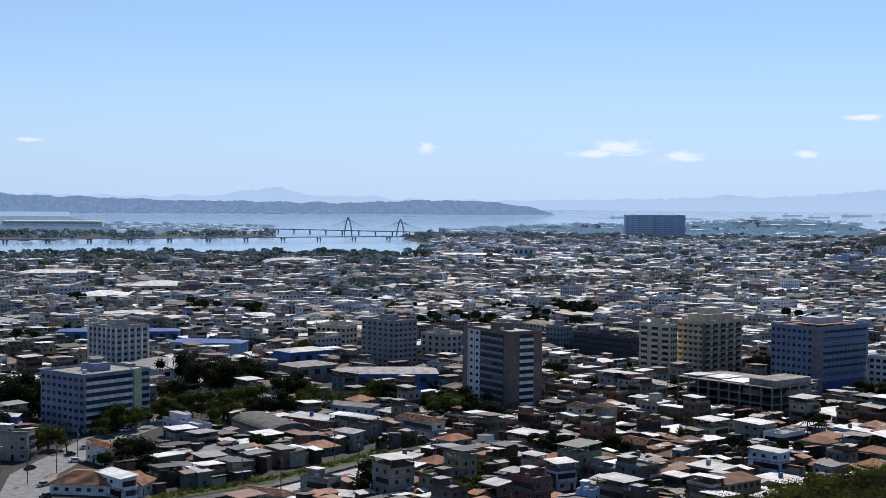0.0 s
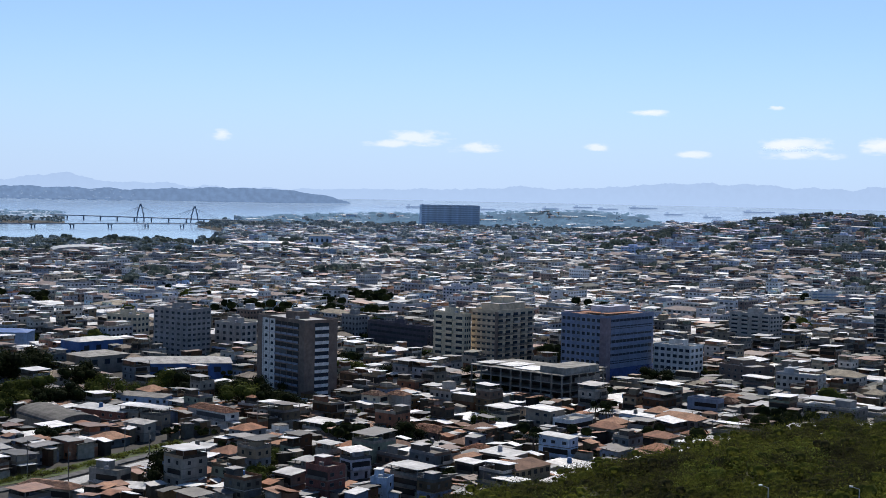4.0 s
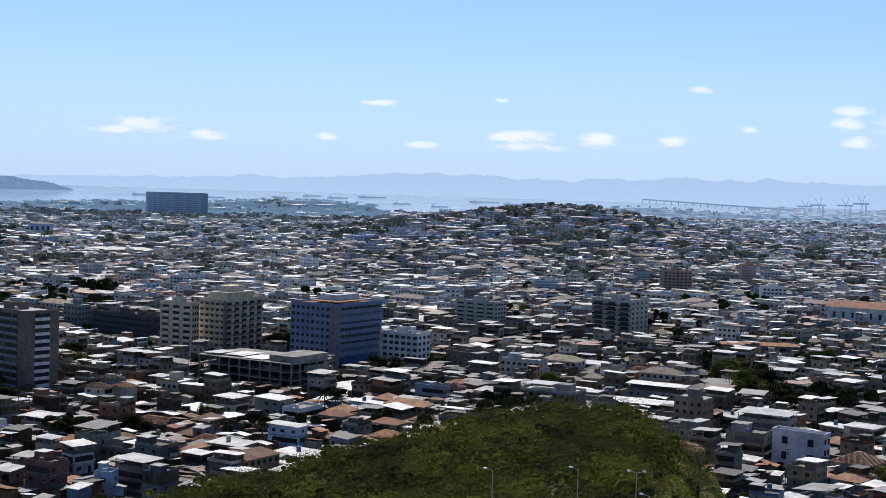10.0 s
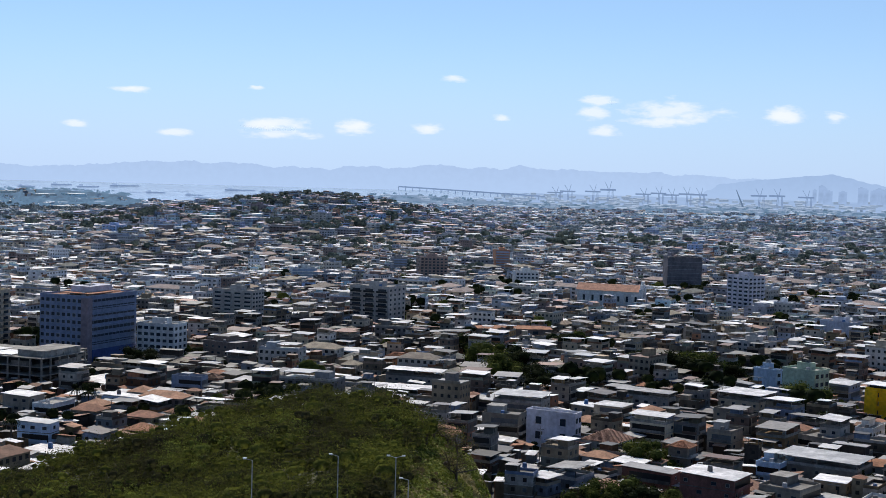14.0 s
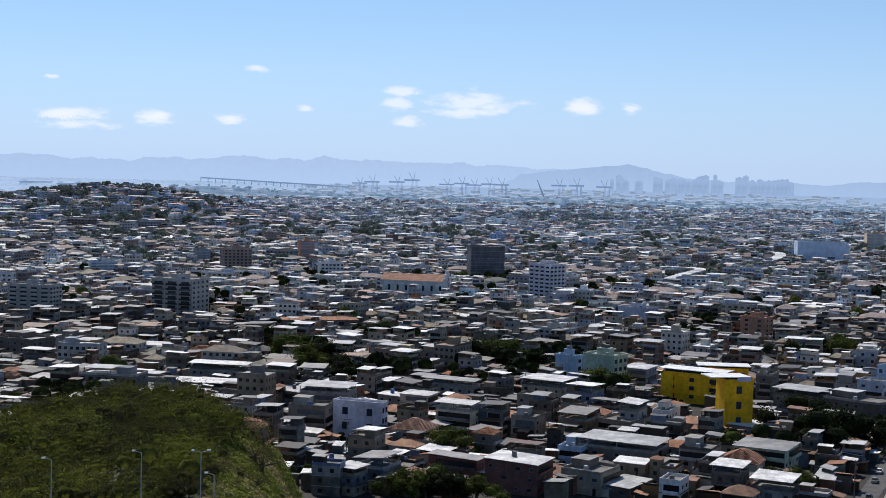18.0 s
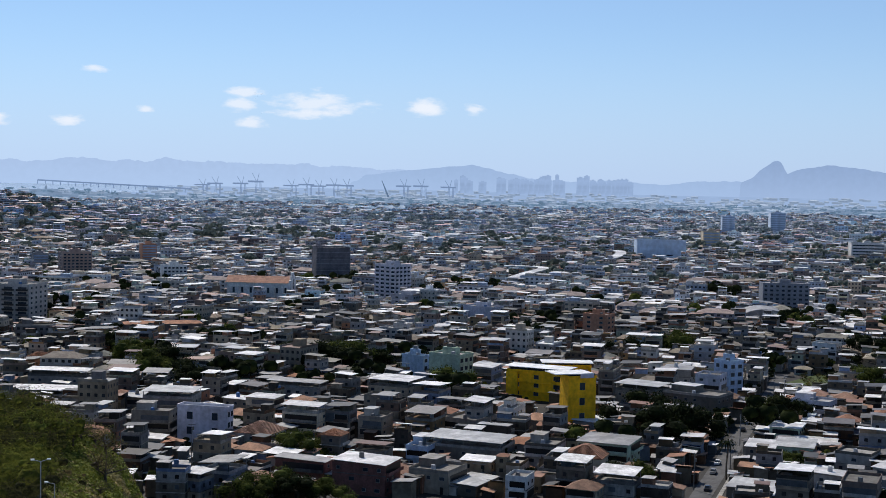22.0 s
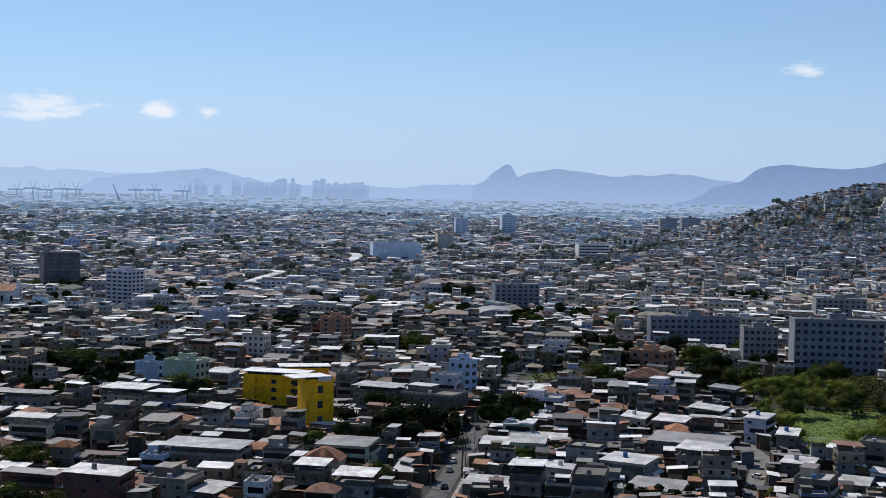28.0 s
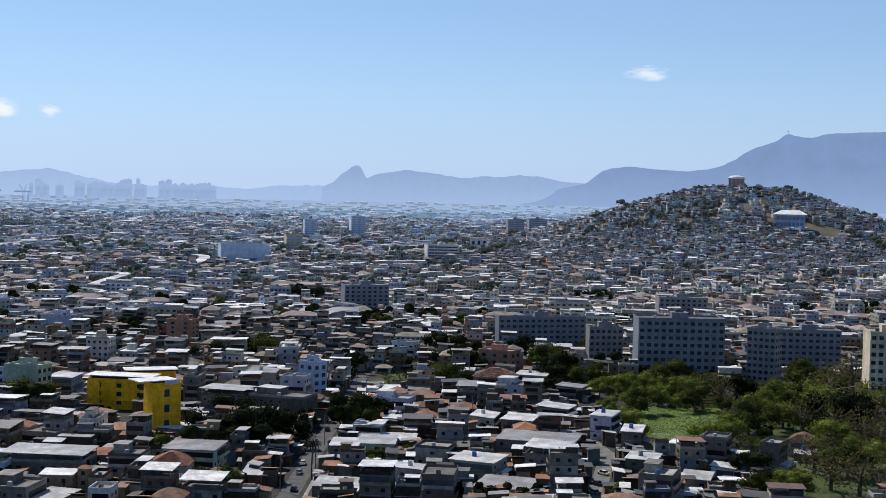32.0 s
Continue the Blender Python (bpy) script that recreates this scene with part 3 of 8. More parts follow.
        if style == 1:
            kit.append(("stair_room", box(w / 2 - 3, d / 2 - 3.5, h, w / 2 - 0.2, d / 2 - 0.2, h + 2.2), "wall"))
    elif style == 2:  # hipped tile roof
        kit.append(("tile_roof", hip(-w / 2 - 0.5, -d / 2 - 0.5, w / 2 + 0.5, d / 2 + 0.5, h, min(w, d) * 0.24, 0.15), "tile"))
    elif style == 3:  # flat slab with parapet, tank and stair room
        kit.append(("parapet", join(box(-w / 2, -d / 2, h, w / 2, -d / 2 + 0.15, h + 1.0), box(-w / 2, d / 2 - 0.15, h, w / 2, d / 2, h + 1.0),
                                    box(-w / 2, -d / 2 + 0.15, h, -w / 2 + 0.15, d / 2 - 0.15, h + 1.0), box(w / 2 - 0.15, -d / 2 + 0.15, h, w / 2, d / 2 - 0.15, h + 1.0)), "wall"))
        kit.append(("stair_room", box(-w / 2 + 0.4, d / 2 - 4, h, 0.2, d / 2 - 0.3, h + 2.4), "wall"))
        kit.append(("roof_slab", box(-w / 2 + 0.1, d / 2 - 4.3, h + 2.4, 0.5, d / 2, h + 2.55), "roof"))
    elif style == 4:  # low sheet roof straight on the walls
        t = r.uniform(0.5, 1.1)
        v, f = box(-w / 2 - 0.4, -d / 2 - 0.4, h, w / 2 + 0.4, d / 2 + 0.4, h + 0.15)
        kit.append(("sheet_roof", ([(a, b, c + (t if a > 0 else 0)) for a, b, c in v], f), "roof"))
    else:  # half terrace, half room with its own roof
        kit.append(("upper_room", box(-w / 2, -0.2, h, w / 2, d / 2, h + 2.7), "wall"))
        kit.append(("sheet_roof", box(-w / 2 - 0.4, -0.7, h + 2.7, w / 2 + 0.4, d / 2 + 0.4, h + 2.85), "roof"))
        kit.append(("window", box(-w / 4 - 0.6, -0.26, h + 0.9, -w / 4 + 0.6, -0.16, h + 2.0), "dark"))
        kit.append(("parapet", join(box(-w / 2, -d / 2, h, w / 2, -d / 2 + 0.15, h + 0.9), box(-w / 2, -d / 2 + 0.15, h, -w / 2 + 0.15, -0.2, h + 0.9)), "slab"))
    if style in (1, 3, 5) and k % 3 == 0:
        a, b, c = w * 0.2, d * 0.1 if style != 5 else d * 0.3, h + (0 if style != 5 else 2.85)
        kit.append(("water_tank", pipe((a, b, c + 0.02), (a, b, c + 1.1), 0.75, 0.62, 8), "tank"))
    return w, d, h, kit


def block_kit(k):
    """A plain apartment block of four to eight storeys."""
    r = random.Random(300 + k)
    w, d, fl = r.uniform(11, 18), r.uniform(9, 13), r.choice([3, 3, 4, 4, 5, 5])
    h = 2.95 * fl + 0.5
    kit = [("wall", box(-w / 2, -d / 2, -2, w / 2, d / 2, h), "bright")]
    for length, m in ((w, 0), (w, 2), (d, 1), (d, 3)):
        n = int(length / 2.7)
        for f in range(fl):
            for i in range(n):
                u, q = -length / 2 + (i + 0.5) * length / n, (d if m in (0, 2) else w) / 2
                x0, x1, z0, z1 = u - 0.65, u + 0.65, f * 2.95 + 1.1, f * 2.95 + 2.3
                kit.append(("window", {0: box(x0, -q - 0.05, z0, x1, -q + 0.05, z1), 2: box(x0, q - 0.05, z0, x1, q + 0.05, z1),
                                       1: box(q - 0.05, x0, z0, q + 0.05, x1, z1), 3: box(-q - 0.05, x0, z0, -q + 0.05, x1, z1)}[m], "dark"))
    kit.append(("parapet", join(box(-w / 2 - .1, -d / 2 - .1, h, w / 2 + .1, -d / 2 + 0.2, h + 0.9), box(-w / 2 - .1, d / 2 - 0.2, h, w / 2 + .1, d / 2 + .1, h + 0.9)), "bright"))
    kit.append(("roof_slab", box(-w / 2 + 0.2, -d / 2 + 0.2, h, w / 2 - 0.2, d / 2 - 0.2, h + 0.2), "roof"))
    kit.append(("lift_house", box(-w * 0.2, -d * 0.2, h + 0.2, w * 0.15, d * 0.2, h + 3.2), "bright"))
    return w, d, h, kit


def depot_kit(k):
    """A wide low shed with a pale roof."""
    r = random.Random(500 + k)
    w, d, h = r.uniform(22, 44), r.uniform(12, 22), r.uniform(5, 8)
    kit = [("wall", box(-w / 2, -d / 2, -2, w / 2, d / 2, h), "bright"), ("sheet_roof", hip(-w / 2 - .5, -d / 2 - .5, w / 2 + .5, d / 2 + .5, h, 0.9), "pale")]
    for i in range(int(w / 6)):
        kit.append(("window", box(-w / 2 + 2 + i * 6, -d / 2 - 0.05, h * 0.5, -w / 2 + 5 + i * 6, -d / 2 + 0.05, h * 0.75), "dark"))
    return w, d, h, kit


def annex_kit(k):
    """A small lean-to or shed between houses."""
    r = random.Random(700 + k)
    w, d, h = r.uniform(2.5, 5.5), r.uniform(2.5, 6), r.choice([2.3, 2.6, 4.8, 5.4])
    kit = [("wall", box(-w / 2, -d / 2, -2, w / 2, d / 2, h), "wall")]
    v, f = box(-w / 2 - 0.4, -d / 2 - 0.5, h, w / 2 + 0.4, d / 2 + 0.5, h + 0.1)
    tl = r.uniform(0.2, 0.8)
    kit.append(("sheet_roof", ([(a, b, c + (tl if b > 0 else 0)) for a, b, c in v], f), "roof" if k % 4 else "tile"))
    kit.append(("window", ([(-0.5, -d / 2 - 0.03, 0.9), (0.5, -d / 2 - 0.03, 0.9), (0.5, -d / 2 - 0.03, 1.9), (-0.5, -d / 2 - 0.03, 1.9)], [(0, 1, 2, 3)]), "dark"))
    return w, d, h, kit


def stepped_kit(k):
    """A house grown room by room: two or three wings of unlike height, each with a roof of its own."""
    r = random.Random(900 + k)
    w, d = r.uniform(7.5, 12), r.uniform(8, 13)
    cut, back = w * r.uniform(0.35, 0.65), d * r.uniform(0.4, 0.6)
    wings = [(0, 0, cut, d, r.choice([1, 2, 2])), (cut, r.uniform(0, 1.5), w, back, r.choice([1, 1, 2])), (cut, back, w, d - r.uniform(0, 1), r.choice([2, 2, 3]))]
    kit, high = [], 0
    for x0, y0, x1, y1, fl in wings:
        x0, x1, y0, y1 = x0 - w / 2, x1 - w / 2, y0 - d / 2, y1 - d / 2
        h = 2.8 * fl + r.uniform(0, 0.5)
        high = max(high, h)
        kit.append(("wall", box(x0, y0, -2.5, x1, y1, h), "wall" if r.random() < 0.85 else "bright"))
        for f in range(fl):
            z = f * 2.8
            if r.random() < 0.35:
                # the veranda's shade is a dark sheet laid on the wall
                kit.append(("veranda_opening", box(x0 + 0.3, y0 - 0.04, z + 0.9, x1 - 0.3, y0 + 0.05, z + 2.4), "dark"))
                kit.append(("floor_slab", box(x0 - 0.1, y0 - 0.9, z - 0.1, x1, y0, z + 0.08), "slab"))
                kit.append(("parapet", box(x0 - 0.1, y0 - 0.9, z + 0.08, x1, y0 - 0.78, z + 0.85), "slab"))
            else:
                q = (x0 + x1) / 2 + r.uniform(-0.5, 0.5)
                kit.append(("window", box(q - 0.65, y0 - 0.05, z + 1, q + 0.65, y0 + 0.05, z + 2.1), "dark"))
            for a, b in ((x0, -1), (x1, 1)):
                q = y0 + (y1 - y0) * r.uniform(0.3, 0.7)
                kit.append(("window", box(a - 0.04, q - 0.6, z + 1, a + 0.04, q + 0.6, z + 2.1), "dark"))
            q = (x0 + x1) / 2
            kit.append(("window", box(q - 0.6, y1 - 0.04, z + 1, q + 0.6, y1 + 0.05, z + 2.1), "dark"))
        top = r.random()
        if top < 0.3:
            t = r.uniform(0.3, 0.8)
            v, f = box(x0 - 0.3, y0 - 0.4, h, x1 + 0.3, y1 + 0.3, h + 0.12)
            kit.append(("sheet_roof", ([(a, b, c + (t if b > (y0 + y1) / 2 else 0)) for a, b, c in v], f), "roof"))
        elif top < 0.46:
            kit.append(("tile_roof", hip(x0 - 0.4, y0 - 0.5, x1 + 0.4, y1 + 0.4, h, min(x1 - x0, y1 - y0) * 0.22, 0.12), "tile"))
        else:
            kit.append(("parapet", join(box(x0, y0, h, x1, y0 + 0.14, h + 0.9), box(x0, y1 - 0.14, h, x1, y1, h + 0.9), box(x0, y0 + 0.14, h, x0 + 0.14, y1 - 0.14, h + 0.9), box(x1 - 0.14, y0 + 0.14, h, x1, y1 - 0.14, h + 0.9)), "wall"))
            if top < 0.82:
                z = h + 2.3
                kit += [("post", box(a - 0.08, b - 0.08, h, a + 0.08, b + 0.08, z), "slab") for a in (x0 + 0.3, x1 - 0.3) for b in (y0 + 0.3, y1 - 0.3)]
                v, f = box(x0 - 0.4, y0 - 0.5, z, x1 + 0.3, y1 + 0.3, z + 0.1)
                kit.append(("sheet_roof", ([(a, b, c + (0.4 if a > (x0 + x1) / 2 else 0)) for a, b, c in v], f), "roof"))
            else:
                kit.append(("water_tank", pipe((x0 + 1.4, y1 - 1.6, h), (x0 + 1.4, y1 - 1.6, h + 1.3), 0.75, 0.62, 8), "tank"))
    return w, d, high, kit


def villa_kit(k):
    """A narrow house built up storey by storey: flat dark sheets for veranda shade behind pale parapets, a ledge at
    each floor, a thin roof lifted over the terrace.
    """
    r = random.Random(1300 + k)
    w, d, fl = r.uniform(5.5, 9.5), r.uniform(6.5, 11), [2, 2, 3, 3, 1, 1, 4, 2][k % 8]
    fh = 2.85
    h = fl * fh
    low = h if fl == 1 or r.random() < 0.5 else h - fh
    kit = [("wall", box(-w / 2, -d / 2, -2.5, w / 2, d / 2, low), "bright" if r.random() < 0.3 else "wall")]
    back = 0.0
    if low < h:
        back = r.choice([0.0, 0.0, 1.6])
        kit.append(("upper_wall", box(-w / 2, -d / 2 + back, low, w / 2, d / 2, h), "wall" if r.random() < 0.6 else "bright"))
    trim = r.choice(["slab", "wall", "bright"])
    for f in range(fl):
        z, y0 = f * fh, -d / 2 + (back if f * fh >= low else 0)
        if f:
            o = r.choice([0.12, 0.12, 0.5])
            kit.append(("floor_slab", box(-w / 2 - o, -d / 2 - o, z - 0.1, w / 2 + o, d / 2 + 0.1, z + 0.1), "slab"))
        if r.random() < 0.6:
            e0 = -w / 2 + r.choice([0.3, 0.3, w * 0.4])
            kit.append(("veranda_opening", box(e0, y0 - 0.04, z + 0.2, w / 2 - 0.3, y0 + 0.04, z + 2.5), "dark"))
            kit.append(("veranda_parapet", box(e0 - 0.15, y0 - 0.75, z + 0.1, w / 2 - 0.1, y0 - 0.6, z + 1.0), trim))
            kit += [("post", box(px - 0.09, y0 - 0.72, z + 1.0, px + 0.09, y0 - 0.54, z + 2.75), trim) for px in (e0 + 0.05, w / 2 - 0.35)]
        else:
            for px in (-w * 0.25, w * 0.25):
                kit.append(("window", box(px - 0.6, y0 - 0.04, z + 1.0, px + 0.6, y0 + 0.04, z + 2.1), "dark"))
        for sx in (-1, 1):
            if r.random() < 0.4:
                kit.append(("veranda_opening", box(sx * w / 2 - 0.04, -d * 0.3, z + 0.3, sx * w / 2 + 0.04, d * 0.38, z + 2.4), "dark"))
                kit.append(("veranda_parapet", box(min(sx * w / 2, sx * (w / 2 + 0.5)), -d * 0.32, z + 0.1, max(sx * w / 2, sx * (w / 2 + 0.5)), d * 0.4, z + 0.95), trim))
            else:
                for py in (-d * 0.22, d * 0.2):
                    kit.append(("window", box(sx * w / 2 - 0.04, py - 0.55, z + 1.0, sx * w / 2 + 0.04, py + 0.55, z + 2.1), "dark"))
        for px in (-w * 0.22, w * 0.25):
            kit.append(("window", box(px - 0.55, d / 2 - 0.04, z + 1.0, px + 0.55, d / 2 + 0.04, z + 2.1), "dark"))
    y0 = -d / 2 + back
    top = (0, 4, 1, 3, 2, 4, 0, 3)[k % 8]
    if top < 4:
        kit.append(("parapet", join(box(-w / 2, y0, h, w / 2, y0 + 0.15, h + 0.85), box(-w / 2, d / 2 - 0.15, h, w / 2, d / 2, h + 0.85), box(-w / 2, y0 + 0.15, h, -w / 2 + 0.15, d / 2 - 0.15, h + 0.85), box(w / 2 - 0.15, y0 + 0.15, h, w / 2, d / 2 - 0.15, h + 0.85)), trim))
    if top in (0, 1, 2):  # thin sheet roof over an open or half-closed terrace
        z, o, t, deep = h + r.uniform(2.1, 2.5), r.uniform(0.4, 0.9), r.uniform(0.15, 0.6), r.choice([0.0, 0.0, 0.35])
        ya = y0 + (d * deep)
        kit += [("post", box(px - 0.08, py - 0.08, h, px + 0.08, py + 0.08, z), "slab") for px in (-w / 2 + 0.2, w / 2 - 0.2) for py in (ya + 0.2, d / 2 - 0.2)]
        v, f = box(-w / 2 - o, ya - o, z, w / 2 + o, d / 2 + o, z + 0.1)
        kit.append(("sheet_roof", ([(a, b, c + (t if (b if k % 2 else a) > 0 else 0)) for a, b, c in v], f), "pale" if r.random() < 0.3 else "roof"))
        kit.append(("stair_room", box(-w * 0.1, d * 0.1, h, w / 2 - 0.25, d / 2 - 0.25, z - 0.05), "wall"))
    elif top == 3:  # open roof deck, stair room and tanks
        kit.append(("roof_deck", box(-w / 2 + 0.15, y0 + 0.15, h, w / 2 - 0.15, d / 2 - 0.15, h + 0.1), "slab"))
        kit.append(("stair_room", box(-w / 2 + 0.3, d * 0.08, h, w * 0.1, d / 2 - 0.2, h + 2.4), "wall"))
        kit.append(("roof_slab", box(-w / 2, d * 0.03, h + 2.4, w * 0.15, d / 2 + 0.1, h + 2.52), r.choice(["roof", "slab", "pale"])))
        kit.append(("water_tank", pipe((w * 0.28, d * 0.25, h + 0.1), (w * 0.28, d * 0.25, h + 1.3), 0.75, 0.6, 8), "tank"))
    else:
        kit.append(("tile_roof", hip(-w / 2 - 0.5, y0 - 0.6, w / 2 + 0.5, d / 2 + 0.5, h, min(w, d) * 0.22, 0.15), "tile"))
    return w, d, h, kit


def row_kit(k):
    """A longer building of two to four storeys with rows of windows, ledges and a flat or sheet roof."""
    r = random.Random(1700 + k)
    w, d, fl = r.uniform(14, 24), r.uniform(8, 12), [3, 2, 4, 3, 2, 4][k % 6]
    h = fl * 3.0
    tone = r.choice(["bright", "wall", "bright"])
    kit = [("wall", box(-w / 2, -d / 2, -2.5, w / 2, d / 2, h), tone)]
    for f in range(fl):
        z = f * 3.0
        for face in (-1, 1):
            n = int(w / 2.8)
            for i in range(n):
                x = -w / 2 + (i + 0.5) * w / n
                kit.append(("window", box(x - 0.8, face * d / 2 - 0.04, z + 1.0, x + 0.8, face * d / 2 + 0.04, z + 2.3), "dark"))
            for y in (-d * 0.25, d * 0.2):
                kit.append(("window", box(face * w / 2 - 0.04, y - 0.7, z + 1.0, face * w / 2 + 0.04, y + 0.7, z + 2.2), "dark"))
        if f and k % 2:
            kit.append(("floor_slab", box(-w / 2 - 0.25, -d / 2 - 0.25, z - 0.1, w / 2 + 0.25, d / 2 + 0.25, z + 0.12), "slab"))
    if k % 3 == 0:
        kit.append(("tile_roof", hip(-w / 2 - 0.6, -d / 2 - 0.6, w / 2 + 0.6, d / 2 + 0.6, h, d * 0.2, 0.15), "tile"))
    else:
        kit.append(("parapet", join(box(-w / 2, -d / 2, h, w / 2, -d / 2 + 0.2, h + 0.9), box(-w / 2, d / 2 - 0.2, h, w / 2, d / 2, h + 0.9), box(-w / 2, -d / 2 + 0.2, h, -w / 2 + 0.2, d / 2 - 0.2, h + 0.9), box(w / 2 - 0.2, -d / 2 + 0.2, h, w / 2, d / 2 - 0.2, h + 0.9)), tone))
        kit.append(("roof_slab", box(-w / 2 + 0.2, -d / 2 + 0.2, h, w / 2 - 0.2, d / 2 - 0.2, h + 0.15), "roof"))
        kit.append(("stair_room", box(w * 0.1, -d * 0.2, h + 0.15, w * 0.35, d * 0.3, h + 2.8), tone))
        kit.append(("sheet_roof", box(-w * 0.45, -d * 0.4, h + 2.4, w * 0.05, d * 0.45, h + 2.52), "pale"))
        kit += [("post", box(px - 0.1, py - 0.1, h + 0.15, px + 0.1, py + 0.1, h + 2.4), "slab") for px in (-w * 0.43, w * 0.03) for py in (-d * 0.37, d * 0.42)]
    return w, d, h, kit


def slim(entry):
    """The same house for the middle distance: openings as single panes, no undersides."""
    out = []
    for pn, (v, f), mt in entry[3]:
        if pn in ("window", "door", "veranda_opening") and len(v) == 8:
            a = np.array(v)
            span, mid_ = a.max(0) - a.min(0), a.mean(0)
            f = [f[{(0, False): 5, (0, True): 3, (1, False): 2, (1, True): 4}[(int(span[0] > span[1]), bool(mid_[int(span[0] > span[1])] > 0))]]]
        elif len(v) == 8 and pn not in ("sheet_roof", "roof_slab", "floor_slab"):
            f = f[1:]
        out.append((pn, (v, f), mt))
    return entry[:3] + (out,)


KITS = [house_kit(k) for k in range(12)] + [stepped_kit(k) for k in range(12, 24)] + [block_kit(k) for k in range(6)] + [depot_kit(k) for k in range(4)] + [annex_kit(k) for k in range(8)] + [villa_kit(k) for k in range(16)] + [row_kit(k) for k in range(6)]
SLIM = [slim(k) for k in KITS]


def slots(zone):
    return {n: M["%s_%s" % (zone, n)] for n in ("wall", "roof", "tile", "slab", "dark", "tank", "bright", "pale")}


def merged(name, placed, kits, label, category, zone):
    """Many far houses as one piece of stuff: placed holds (x, y, z, turn, stretch, kit)."""
    V, L, S, MI, names, base = [], [], [], [], list(slots(zone)), 0
    byk = {}
    for p in placed:
        byk.setdefault(p[5], []).append(p)
    for k, ps in sorted(byk.items()):
        a = np.array([q[:5] for q in ps])
        for pn, (v, f), mt in kits[k][3]:
            v = np.array(v)
            c, s = np.cos(a[:, 3])[:, None], np.sin(a[:, 3])[:, None]
            X, Y = v[None, :, 0] * a[:, 4:5], v[None, :, 1] * a[:, 4:5]
            P = np.stack([a[:, 0:1] + c * X - s * Y, a[:, 1:2] + s * X + c * Y, a[:, 2:3] + np.broadcast_to(v[None, :, 2], X.shape)], -1)
            V.append(P.reshape(-1, 3))
            off = (base + np.arange(len(a)) * len(v))[:, None]
            for q in f:
                L.append((off + np.array(q)[None]).ravel())
                S.append(np.full(len(a), len(q)))
                MI.append(np.full(len(a), names.index(mt)))
            base += len(a) * len(v)
    return bulk(name, V, L, S, MI, list(slots(zone).values()), label, category)


def bulk(name, V, L, S, MI, mats, label, category, soft=False):
    V, L, S, MI = np.concatenate(V), np.concatenate(L), np.concatenate(S), np.concatenate(MI)
    me = bpy.data.meshes.new(name)
    me.vertices.add(len(V)), me.loops.add(len(L)), me.polygons.add(len(S))
    me.vertices.foreach_set("co", V.astype(np.float32).ravel())
    me.loops.foreach_set("vertex_index", L.astype(np.int32))
    me.polygons.foreach_set("loop_start", np.concatenate([[0], np.cumsum(S)[:-1]]).astype(np.int32))
    me.polygons.foreach_set("material_index", MI.astype(np.int32))
    for m in mats:
        me.materials.append(m)
    me.update(calc_edges=True)
    me.shade_smooth() if soft else me.shade_flat()
    return tagged(new(name, me), label, category, kind="stuff")


# places kept free of scattered houses: discs (x, y, radius) and lanes (x0, y0, x1, y1, half width)
FREE, LANES = [], []


def is_free(x, y, r=0.0, shrink=1.0):
    for a, b, c in FREE:
        if (x - a) ** 2 + (y - b) ** 2 < (c * shrink + r) ** 2:
            return False
    for x0, y0, x1, y1, hw in LANES:
        dx, dy = x1 - x0, y1 - y0
        t = min(1, max(0, ((x - x0) * dx + (y - y0) * dy) / (dx * dx + dy * dy)))
        if (x - x0 - t * dx) ** 2 + (y - y0 - t * dy) ** 2 < (hw + r) ** 2:
            return False
    return True


def lots(s0, s1, pitch, seed, street=9, skip=0.05):
    """House lots on the town's street grid between two distances: turned 42 degrees in the north, 28 in the south."""
    r = random.Random(seed)
    out = []
    for turn, lo, hi in ((42, -21, 33), (28, 33, 92)):
        a = radians(turn)
        n = int(s1 / pitch) + 2
        for i in range(-n, n + 1):
            shift = r.random()
            for j in range(-n, n + 1):
                if i % street == 0 and r.random() < 0.8:
                    continue
                u, v = (i + r.uniform(-.18, .18)) * pitch, (j + shift + r.uniform(-.2, .2)) * pitch
                x, y = u * math.cos(a) - v * math.sin(a), u * math.sin(a) + v * math.cos(a)
                s = math.hypot(x, y)
                if not s0 <= s < s1 or y < -60:
                    continue
                b = math.degrees(math.atan2(x, y))
                if not lo <= b < hi or r.random() < skip:
                    continue
                wild = hill(x, y, 71.0, 1950, 1, 220, 300) > 0.25
                out.append((x, y, s, b, a + 1.5708 * r.randrange(4) + r.uniform(-.08, .08) + (r.uniform(-.6, .6) if wild else 0), r.random(), r.random()))
    return out


# ---- tall and known buildings ----
WINDOWS = {}


def pane_mesh(w, h, frame_mat):
    """A window in one piece: a proud frame whose glass lies back in it."""
    def ring(a, z0, z1, y):
        return [(-a, y, z0), (a, y, z0), (a, y, z1), (-a, y, z1)]
    v = ring(w / 2, 0, h, 0.02) + ring(w / 2, 0, h, -0.07) + ring(w / 2 - 0.08, 0.1, h - 0.08, -0.07) + ring(w / 2 - 0.08, 0.1, h - 0.08, -0.015)
    f = [(k + i, k + (i + 1) % 4, k + 4 + (i + 1) % 4, k + 4 + i) for k in (0, 4, 8) for i in range(4)] + [(12, 13, 14, 15)]
    return mesh("window", (v, f), frame_mat, M["glass"], slots=[0] * 12 + [1])


def window_mesh(w, h):
    """A window: a proud frame with darker glass set back in it."""
    key = (round(w, 1), round(h, 1))
    if key not in WINDOWS:
        WINDOWS[key] = pane_mesh(key[0], key[1], M["slab"])
    return WINDOWS[key]


